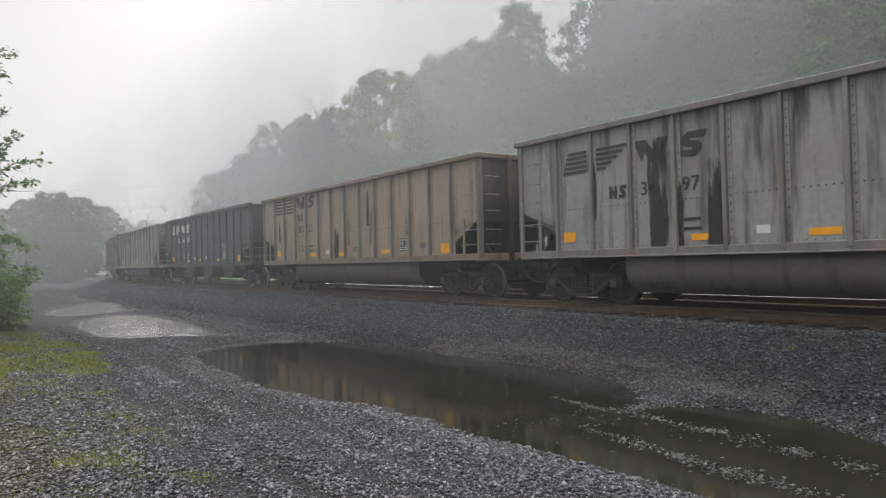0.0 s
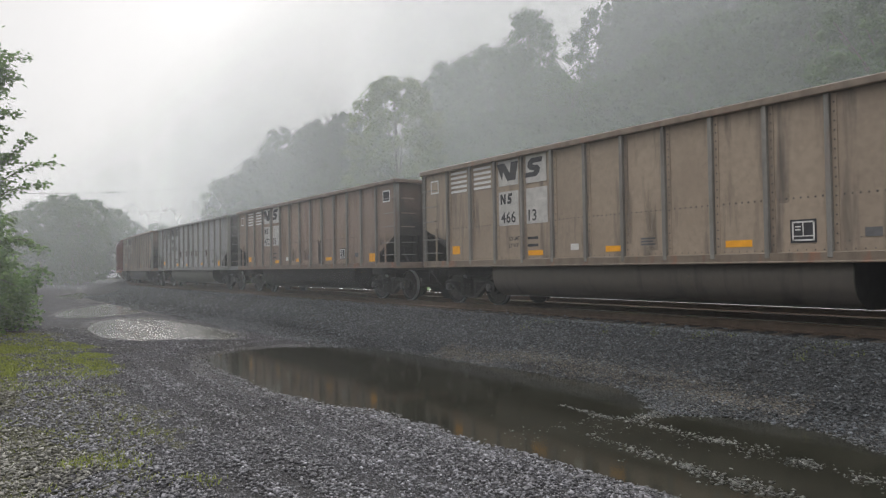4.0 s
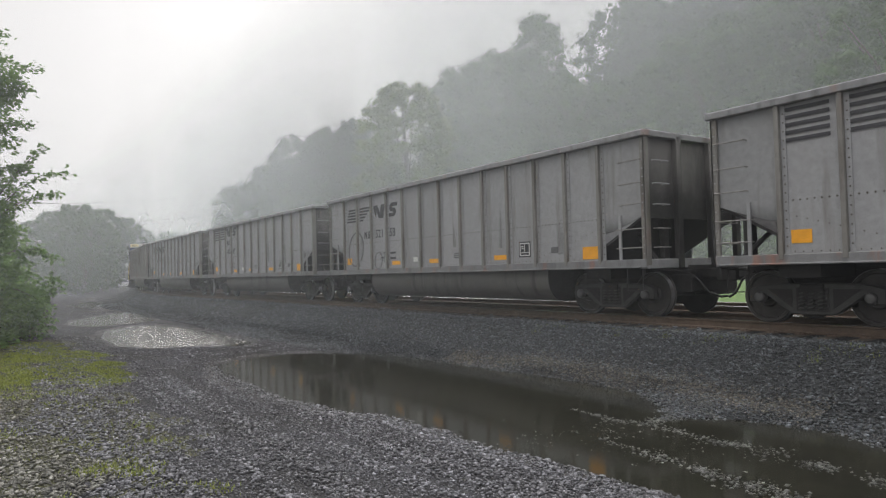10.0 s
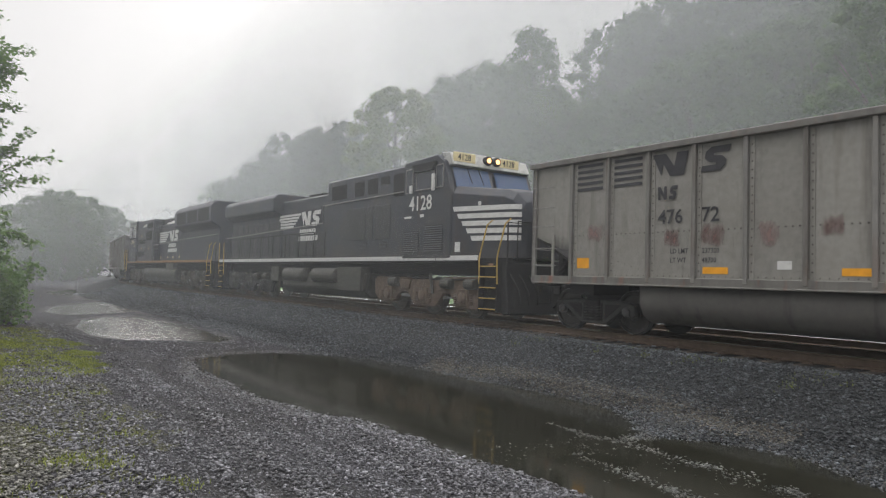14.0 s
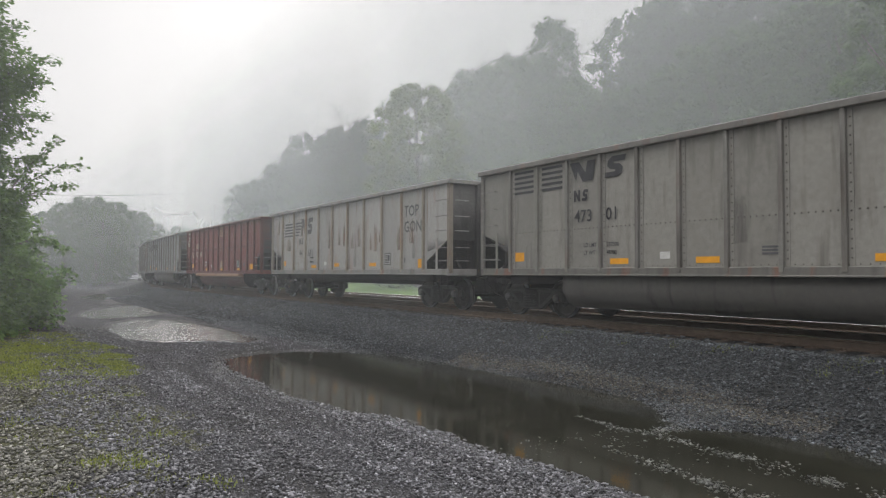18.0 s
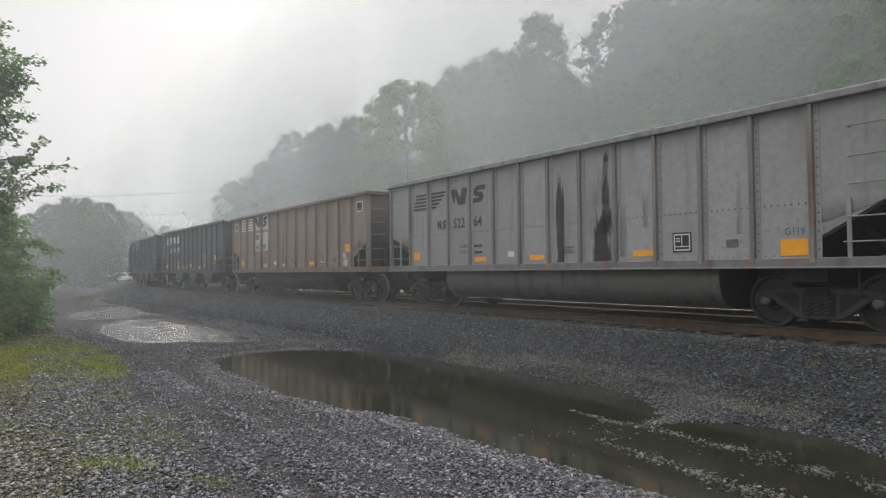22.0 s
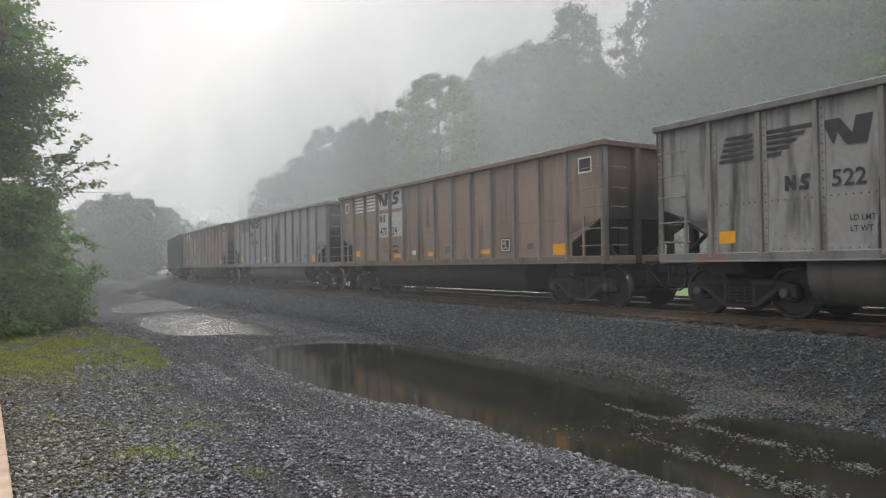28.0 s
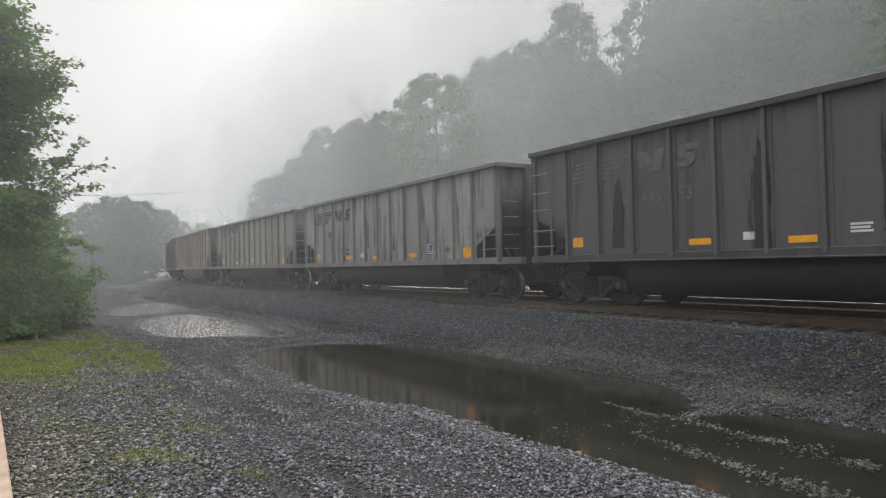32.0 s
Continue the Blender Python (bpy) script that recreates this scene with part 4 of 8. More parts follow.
STAINS = {
    "3497": ((-3.72, 1.2, 3.5, 0.5, "black"), (-3.15, 1.2, 2.5, 0.3, "black"), (-2.45, 1.2, 2.95, 0.42, "black"), (-5.2, 1.8, 3.2, 0.25, "black"), (2.0, 1.3, 2.7, 0.3, "black")),
    "50122": ((-0.85, 1.2, 2.3, 0.4, "black"), (-5.75, 1.9, 2.8, 0.16, "black"), (1.45, 2.2, 3.4, 0.22, "black"), (-4.6, 1.2, 2.2, 0.2, "grime")),
    "52236": ((-3.2, 1.2, 2.5, 0.3, "black"), (-0.6, 1.2, 3.0, 0.45, "black"), (2.3, 1.2, 3.3, 0.5, "black")),
    "52337": ((1.4, 1.2, 3.5, 0.55, "grime"), (1.45, 1.2, 2.0, 0.4, "black"), (1.7, 1.8, 3.2, 0.25, "grime")),
    "52791": ((1.4, 1.2, 2.6, 0.6, "black"), (1.3, 2.0, 3.4, 0.5, "grime")),
    "52264": ((0.22, 1.2, 3.5, 0.3, "black"), (1.33, 1.2, 2.4, 0.62, "black"), (1.62, 1.8, 3.6, 0.26, "black"), (1.2, 1.7, 3.3, 0.7, "grime")),
    "48246": ((0.3, 1.2, 3.3, 0.6, "black"), (3.4, 1.2, 2.8, 0.4, "grime")),
    "47672": ((-3.75, 1.75, 2.15, 0.42, "red"), (-3.0, 1.75, 2.2, 0.6, "red"), (-0.85, 1.85, 2.25, 0.45, "red"), (-1.9, 1.7, 2.2, 0.5, "rose"), (-5.8, 1.9, 2.3, 0.7, "rose")),
    "48250": ((-4.6, 1.75, 2.15, 0.6, "red"), (-0.7, 1.8, 2.2, 0.5, "red"), (0.4, 1.8, 2.15, 0.5, "red"), (-2.0, 1.7, 2.2, 0.5, "red"), (1.3, 1.75, 2.2, 0.5, "rose"), (3.3, 1.7, 2.2, 0.5, "red")),
    "47180": ((1.3, 1.2, 2.15, 0.42, "black"), (-1.6, 1.2, 1.9, 0.3, "grime"), (-0.9, 2.5, 3.5, 0.3, "grime"), (3.2, 2.3, 3.3, 0.25, "grime")),
    "47205": ((1.62, 1.2, 2.2, 0.3, "black"), (-1.1, 1.35, 1.9, 0.9, "grime"), (0.1, 1.35, 1.9, 0.8, "grime"), (0.9, 2.4, 3.5, 0.2, "grime")),
    "46613": ((0.5, 1.2, 2.6, 0.3, "grime"), (-1.2, 1.2, 2.0, 0.4, "grime"), (3.2, 2.0, 3.4, 0.25, "grime")),
    "47024": ((2.3, 1.2, 2.9, 0.35, "grime"), (-0.6, 2.2, 3.4, 0.3, "grime")),
    "46818": ((0.2, 1.9, 3.4, 0.3, "grime"), (2.4, 1.2, 2.5, 0.35, "grime")),
    "44553": ((-1.4, 1.2, 3.3, 0.5, "black"), (0.8, 1.4, 3.2, 0.45, "black"), (3.3, 1.2, 2.8, 0.5, "black"), (-4.7, 1.3, 3.0, 0.4, "black")),
    "44681": ((-1.12, 2.0, 3.2, 0.22, "rust"), (-0.25, 2.1, 2.9, 0.3, "rust"), (0.2, 2.05, 3.15, 0.24, "rust"), (0.9, 1.95, 2.6, 0.28, "rust"), (1.38, 2.0, 3.0, 0.32, "rust"), (2.3, 1.85, 2.65, 0.28, "rust"), (2.62, 1.8, 2.85, 0.34, "rust"), (3.0, 2.1, 2.6, 0.2, "rust"),
              (-6.6, 2.75, 3.45, 0.22, "rust"), (-5.5, 2.0, 2.75, 0.5, "rust"), (-3.95, 2.6, 3.2, 0.3, "rust"), (4.2, 1.8, 2.7, 0.5, "rust"), (5.0, 2.0, 2.9, 0.4, "rust")),
}


def coal_car(style, paint, number="", label="", logo="b", opts=()):
    """style: gon (bathtub), flat (no tub) or hopper."""
    car = thing("coal_car", label, "railway car", "coal cars of the train")
    mat = PAINT[paint]
    hopper = style == "hopper"
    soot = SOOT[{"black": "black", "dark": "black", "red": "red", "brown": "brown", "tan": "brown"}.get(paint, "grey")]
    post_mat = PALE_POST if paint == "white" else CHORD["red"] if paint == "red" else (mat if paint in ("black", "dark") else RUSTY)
    if style == "flat":
        for i in range(9):
            part("side_panel", GON["wide_panel", i], mat, car)
        for sgn in (-1, 1):
            filler = Shape()
            filler.box(min(5.93 * sgn, 6.1 * sgn), max(5.93 * sgn, 6.1 * sgn), -1.543, -1.51, 1.72, 3.66)
            part("side_panel", filler, mat, car)
    else:
        for i in range(12):
            part("side_panel", GON["plain_panel" if hopper or paint == "red" else "panel", i], mat, car)
    for x in WIDE_POSTS if style == "flat" else (RED_POSTS if paint == "red" else POSTS):
        slim = hopper or paint == "red"
        ob = part("side_post", GON["slim_post" if slim else "post"], post_mat, car, at=pose(x, 0, 0))
        if not slim:
            part("flange", GON["flange"], mat, ob)
    if not hopper and paint != "red":
        tagged(part("rivets", GON["wide_rivets" if style == "flat" else "rivets"], RIVET, car), kind="stuff")
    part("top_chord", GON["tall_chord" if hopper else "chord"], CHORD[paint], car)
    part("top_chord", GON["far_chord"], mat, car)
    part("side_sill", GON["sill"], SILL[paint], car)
    part("side_sill", GON["far_sill"], mat, car)
    part("far_side_wall", GON["far_wall"], mat, car)
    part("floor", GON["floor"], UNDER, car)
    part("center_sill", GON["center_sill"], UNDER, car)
    for sgn in (-1, 1):
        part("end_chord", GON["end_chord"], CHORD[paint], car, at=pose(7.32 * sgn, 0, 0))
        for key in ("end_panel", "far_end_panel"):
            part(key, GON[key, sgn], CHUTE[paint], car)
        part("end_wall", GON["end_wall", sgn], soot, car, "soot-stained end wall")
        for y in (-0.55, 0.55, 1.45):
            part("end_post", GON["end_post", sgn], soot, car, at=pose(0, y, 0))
        part("corner_post", GON["corner_post", sgn], post_mat, car)
        if not hopper:
            tagged(part("corner_rivets", GON["corner_rivets", sgn], mat, car), kind="stuff")
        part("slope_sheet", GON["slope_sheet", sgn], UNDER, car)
        part("end_sill", GON["end_sill", sgn], mat if paint != "black" else UNDER, car)
        part("ladder_rail", GON["ladder_rail", sgn], mat, car)
        for z in (1.42, 1.80):
            part("rung", GON["rung", sgn], GRAB, car, at=pose(0, 0, z))
        for z in (2.30, 2.72, 3.18):
            part("grab_iron", GON["grab", sgn], mat if hopper or paint == "red" else GRAB, car, at=pose(0, 0, z))
            part("grab_iron", GON["end_grab", sgn], mat, car, at=pose(0, 0, z - 0.02))
        for z in (1.42, 1.80):
            part("end_rung", GON["end_grab", sgn], GRAB, car, at=pose(0, 0, z))
        part("stirrup_step", GON["stirrup", sgn], UNDER, car)
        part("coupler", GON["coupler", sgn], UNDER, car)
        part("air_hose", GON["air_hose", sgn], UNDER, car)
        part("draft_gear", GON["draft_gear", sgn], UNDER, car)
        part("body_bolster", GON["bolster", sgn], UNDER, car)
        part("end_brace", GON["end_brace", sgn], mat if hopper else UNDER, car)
        build_truck(car, 5.9 * sgn)
    part("brake_box", GON["brake_box", 1], mat, car)
    part("brake_wheel", GON["brake_wheel", 1], GRAB if paint == "white" else UNDER, car)
    if style == "gon":
        for x in (-4.34, 4.34):
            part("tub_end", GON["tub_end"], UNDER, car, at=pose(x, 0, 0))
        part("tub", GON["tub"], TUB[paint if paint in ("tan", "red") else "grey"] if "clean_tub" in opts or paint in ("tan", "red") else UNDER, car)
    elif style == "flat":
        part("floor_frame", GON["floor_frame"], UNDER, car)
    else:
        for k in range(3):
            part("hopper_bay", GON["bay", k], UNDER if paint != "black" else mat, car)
    if paint == "red":
        part("tub_ledge", GON["ledge"], RUST_LEDGE, car, "rusty ledge")
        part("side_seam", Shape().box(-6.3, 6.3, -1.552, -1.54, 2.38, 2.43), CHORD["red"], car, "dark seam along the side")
    # lettering and stickers
    y = -1.55
    ink = WHITE if paint in ("black", "red") else (FADED if "faded" in opts else INK)
    if logo == "b":
        up = 0.1 if hopper else 0.0
        for k in range(5):
            part("emblem_bar", EMBLEM["bar_a", k], ink, car, at=pose(0, y, up))
            part("emblem_bar", EMBLEM["bar_b", k], ink, car, at=pose(0, y, up))
        part("emblem_block", EMBLEM["block_n"], ink, car, at=pose(0, y, up))
        part("emblem_block", EMBLEM["block_s"], ink, car, at=pose(0, y, up))
        mark(car, -4.64, 2.21 + 1.8 * up, ink, y)
        digits_row(car, number, 2.21 + 1.8 * up, ink, y)
    elif logo == "a":
        white = "patch" in opts
        for k in range(5):
            part("emblem_bar", EMBLEM["bar_c", k], WHITE if white else ink, car, at=pose(0, y, 0))
            part("emblem_bar", EMBLEM["bar_d", k], WHITE if white else ink, car, at=pose(0, y, 0))
        part("emblem_block", EMBLEM["block_n"], ink, car, at=pose(0, y - 0.006, 0.28))
        part("emblem_block", EMBLEM["block_s"], ink, car, at=pose(0.04, y - 0.006, 0.28))
        if white:
            for k in ("white_a", "white_b", "white_c", "white_d"):
                part("painted_patch", EMBLEM[k], PATCH, car, at=pose(0, y, 0))
            part("vent_cover", EMBLEM["vent"], INK, car, at=pose(0, y - 0.004, 0))
            part("vent_edge", EMBLEM["vent_edge"], WHITE, car, at=pose(0, y, 0))
            part("vent_cover", EMBLEM["vent2"], mat, car, at=pose(0, y - 0.004, 0))
            part("vent_edge", EMBLEM["vent2_edge"], WHITE, car, at=pose(0, y, 0))
        up = 0.0 if white else 0.13
        mark(car, -3.87, 2.55 + up, ink, y - 0.006)
        digits_row(car, number, 2.09 + up, ink, y - 0.006)
    elif logo == "joined":
        for k in range(5):
            z = 2.62 + 0.125 * k
            part("emblem_bar", slanted(-5.78 + 0.02 * k, -4.15 + 0.1 * k, z, z + 0.07, 0.02), FADED, car, at=pose(0, y, 0))
        for key, dx in (("block_n", 0.12), ("block_s", -0.17)):
            src = EMBLEM[key]
            s = Shape().add([((px + dx + 4.0) * 0.95 - 4.0, py, (pz - 2.84) * 1.5 + 2.66) for px, py, pz in src.v], src.f)
            part("emblem_block", s, FADED, car, at=pose(0, y - 0.003, 0))
        mark(car, -4.06, 2.25, FADED, y)
        for piece, x in ((number[:2], -4.05), (number[2:], -3.1)):
            part("number", text_shape(piece, 0.28, 0.9), FADED, car, at=pose(x, y, 1.745))
        for z, w in ((2.85, 0.78), (2.36, 0.85)):
            part("painted_word", text_shape("TOP" if z > 2.6 else "GON", 0.34, 0.95), FADED, car, at=pose(4.70, y, z))
    elif logo == "ring":
        part("emblem_ring", EMBLEM["ring"], PALE_INK, car, at=pose(-6.74, y, 2.98) @ Matrix.Diagonal((0.86, 1, 0.86, 1)))
        part("emblem_word", bars_shape(0.72, 0.12), PALE_INK, car, at=pose(-7.05, y, 3.48))
        part("reporting_mark", text_shape("CR", 0.30, 0.95), PALE_INK, car, at=pose(-5.04, y, 2.53))
        for piece, x in ((number[:2], -5.92), (number[2:4], -5.04), (number[4:], -4.06)):
            part("number", text_shape(piece, 0.32, 0.95), PALE_INK, car, at=pose(x, y, 1.99))
        part("builder_panel", bars_shape(0.62, 0.52, 4), RUST_LEDGE, car, at=pose(0.2, y, 3.08))
        part("sticker", bars_shape(0.4, 0.4), RUST_LEDGE, car, at=pose(0.4, y, 1.30))
    if paint not in ("dark",):
        for body, x, z in (("LD LMT", -3.58, 1.65), ("LT WT", -3.58, 1.48)):
            part("data_line", text_shape(body, 0.09, 0.9), ink, car, at=pose(x, y, z))
        limits = LIMITS.get(number)
        for k, z in ((0, 1.65), (1, 1.48)):
            part("data_line", text_shape(limits[k], 0.09, 0.9) if limits else bars_shape(0.36, 0.06), ink, car, at=pose(-2.9, y, z))
    if number in CODES:
        part("data_line", text_shape(CODES[number], 0.12, 0.9), WHITE if ink is WHITE else FADED, car, at=pose(5.62, y, (1.53 if hopper and "high" in opts else 1.57) if paint != "red" else 1.36))
    if hopper and number:
        for k, body in enumerate(("CU FT 3744" if number == "148506" else "CU FT 3737", "EW  10-7  H 12-6", "EXW 10-7  H 12-7")):
            part("data_line", text_shape(body, 0.075, 0.95), WHITE, car, at=pose(3.32 if k else 3.5, y, 1.78 + 0.125 * k))
        part("end_number", text_shape(number, 0.13, 0.95), WHITE, car, at=pose(7.266, 0.70, 3.22, 0, 0, 90))
        for k, w in enumerate((0.36, 0.30, 0.34, 0.46, 0.52)):
            part("data_line", bars_shape(w, 0.045), WHITE, car, at=pose(7.266, 0.66, 3.08 - 0.10 * k, 0, 0, 90))
    rnd = random.Random(number + paint)
    for x, z0, z1, w, kind in STAINS.get(number, ()):
        part("stain", sheet(x, x + w, z0, z1), STAIN[kind], car, "dark dried run" if kind == "black" else "reddish smear", at=pose(0, y - 0.008, 0))
    if number == "52158":
        for x, z, r in ((-5.28, 1.88, 0.54), (-3.68, 1.46, 0.25), (-3.15, 1.52, 0.16)):
            part("scrawl", GON["scrawl"], FADED, car, "sprayed grey loop", at=pose(x, y + 0.004, z) @ Matrix.Diagonal((r, 0.3, r, 1)))
    if paint in ("grey", "stained", "olive", "white", "tan"):
        for _ in range(3):
            x = rnd.choice(POSTS[5:-1]) + rnd.choice((-0.38, 0.10)) + rnd.uniform(-0.05, 0.05)
            z0 = rnd.uniform(1.2, 1.9)
            part("stain", sheet(x, x + rnd.uniform(0.16, 0.3), z0, z0 + rnd.uniform(0.7, 1.6)), STAIN["grime"], car, at=pose(0, y - 0.0125, 0))
    part("reflector", STICKER["square"], YELLOW, car, "yellow reflective sticker", at=pose(-5.95, y, 1.36))
    for x in (-2.75, 0.40, 3.45) if paint == "red" else (-2.75, -0.55, 2.40):
        part("reflector", STICKER["wide"], YELLOW, car, "yellow reflective sticker", at=pose(x + (0.0 if paint == "red" else rnd.uniform(-0.15, 0.1)), y, 1.17 if paint == "red" else 1.28 + rnd.uniform(-0.02, 0.03)))
    part("reflector", STICKER["big"], YELLOW, car, "yellow reflective sticker", at=pose(5.55, y, 1.23 + (0.5 if "high" in opts else 0)))
    if "high" in opts and paint == "red":
        for k, w in enumerate((0.44, 0.40, 0.46, 0.38)):
            part("data_line", bars_shape(w, 0.03), PALE_INK, car, at=pose(5.58, y, 1.65 - 0.055 * k))
    elif "high" in opts and not hopper:
        part("label", STICKER["mark"], PATCH, car, at=pose(5.35, y, 1.50))
        part("label", STICKER["square"], PATCH, car, at=pose(5.40, y, 1.24))
    part("label", STICKER["label"], WHITE, car, at=pose(-1.5, y, 1.36))
    part("label_lines", STICKER["fine"], FADED if ink is INK else WHITE, car, at=pose(0.45 + rnd.uniform(-0.2, 0.2), y, 1.40))
    part("data_plate_back", BLANK, INK, car, at=pose(3.45, y, 1.37))
    part("data_plate", PLATE, WHITE, car, at=pose(3.45, y - 0.004, 1.37))
    part("tag_bracket", STICKER["label"], FADED, car, at=pose(4.55, y, 1.40))
    if hopper:
        car.scale = (0.984, 1.0, 1.0)      # the hoppers are a little shorter over their ends
    return car


CAR_LIST = {
    0: ("gon", "stained", "3497", "grey coal gondola with black oil stains", "b", ("clean_tub",)),
    1: ("gon", "tan", "50122", "dirty tan coal gondola with rusty posts", "a", ()),
    2: ("hopper", "black", "145395", "black coal hopper with white lettering", "b", ()),
    3: ("gon", "olive", "52307", "olive-grey weathered coal gondola", "b", ("faded",)),
    4: ("gon", "tan", "46613", "tan coal gondola with white painted patches", "a", ("patch",)),
    5: ("gon", "brown", "47205", "dusty brown coal gondola with white painted patches", "a", ("patch",)),
    6: ("gon", "grey", "48250", "pale grey coal gondola with reddish smears", "a", ("clean_tub",)),
    7: ("gon", "brown", "47180", "dusty brown coal gondola with white number patch", "a", ("patch",)),
    8: ("gon", "red", "507992", "oxide-red coal gondola with rusty ledge", "ring", ("high",)),
    9: ("gon", "grey", "49223", "grey riveted coal gondola", "a", ("clean_tub",)),
    10: ("gon", "grey", "52158", "grey riveted coal gondola with striped emblem", "b", ("clean_tub",)),
    11: ("gon", "grey", "48583", "grey riveted coal gondola", "a", ("clean_tub",)),
    12: ("gon", "grey", "52791", "grey riveted coal gondola with striped emblem", "b", ("clean_tub",)),
    13: ("gon", "olive", "47672", "warm grey coal gondola with reddish patches", "a", ("clean_tub",)),
    14: ("gon", "olive", "47301", "drab grey riveted coal gondola", "a", ("clean_tub",)),
    15: ("flat", "white", "44681", "pale grey coal gondola streaked with rust", "joined", ()),
    16: ("gon", "red", "507793", "oxide-red coal gondola with rusty tub", "ring", ("clean_tub",)),
    17: ("gon", "grey", "52337", "grey riveted coal gondola with striped emblem", "b", ("clean_tub",)),
    18: ("gon", "grey", "52264", "grey coal gondola with dark streaks", "b", ("clean_tub",)),
    19: ("gon", "brown", "46360", "brown coal gondola with white number patches", "a", ("patch", "high")),
    20: ("hopper", "black", "145779", "black coal hopper with white lettering", "b", ("high",)),
    21: ("hopper", "black", "148506", "black coal hopper with white numbers", "a", ()),
    22: ("hopper", "black", "", "sooty black coal hopper", "b", ()),
    23: ("gon", "stained", "52236", "grey coal gondola with black stains", "b", ("clean_tub",)),
    24: ("gon", "brown", "47024", "dusty brown coal gondola with white number patches", "a", ("patch",)),
    25: ("gon", "grey", "48246", "grey coal gondola with black smear", "a", ("clean_tub",)),
    26: ("gon", "brown", "46818", "dusty brown coal gondola with white number patches", "a", ("patch",)),
    27: ("gon", "dark", "44553", "dark sooty coal gondola with faded lettering", "b", ("faded",)),
    28: ("gon", "stained", "", "grey coal gondola streaked with black", "b", ()),
    29: ("gon", "olive", "", "olive-grey weathered coal gondola", "a", ("faded",)),
    30: ("gon", "tan", "", "tan grimy coal gondola", "", ()),
    31: ("gon", "dark", "", "dark sooty coal gondola", "", ()),
    32: ("gon", "brown", "", "dusty brown coal gondola", "", ()),
    33: ("gon", "grey", "", "plain grey riveted coal gondola", "", ()),
    34: ("gon", "dark", "", "dark sooty coal gondola", "", ()),
}
# centre of each vehicle along the train, metres, at the clip's start
PLACES, TRAIN = {}, {}
for c in CAR_LIST:
    PLACES[c] = -12.19 + 7.34 - 16.18 * c if c < 14 else -285.72 + 7.34 - 16.18 * (c - 14)
for c, (style, paint, number, label, logo, opts) in CAR_LIST.items():
    TRAIN[c] = coal_car(style, paint, number, label, logo, opts)

# ---- locomotives ----
GLASS = plain("dark_cab_glass", (0.03, 0.035, 0.045), 0.08, 0.0, 0.1)
BLUE_GLASS = plain("sky_tinted_windshield", (0.06, 0.10, 0.19), 0.08, 0.0, 0.1)
CREAM = plain("cream_stripe_paint", (0.50, 0.42, 0.30), 0.6)
# silver of the cab roofs; on the rear hood it paints reflected sky
ROOF = plain("silver_roof_and_sheen", (0.42, 0.42, 0.40), 0.5)
SILL_BROWN = plain("orange_brown_sill", (0.28, 0.16, 0.08), 0.7)
DOOR = plain("black_hood_door", (0.040, 0.040, 0.042), 0.5)
DIRTY_FRAME = plain("dusty_truck_casting", (0.085, 0.074, 0.062), 0.8)
GRILLE = plain("black_grille", (0.012, 0.012, 0.012), 0.8)


def glowing(name, color, strength):
    def build(nd, ln, b):
        b.inputs["Base Color"].default_value = (*color, 1)
        b.inputs["Emission Color"].default_value = (*color, 1)
        b.inputs["Emission Strength"].default_value = strength
    return material(name, build)


LAMP = glowing("lit_headlight", (1.0, 0.52, 0.20), 3.0)
BOARD = glowing("lit_number_board", (0.72, 0.62, 0.36), 0.05)


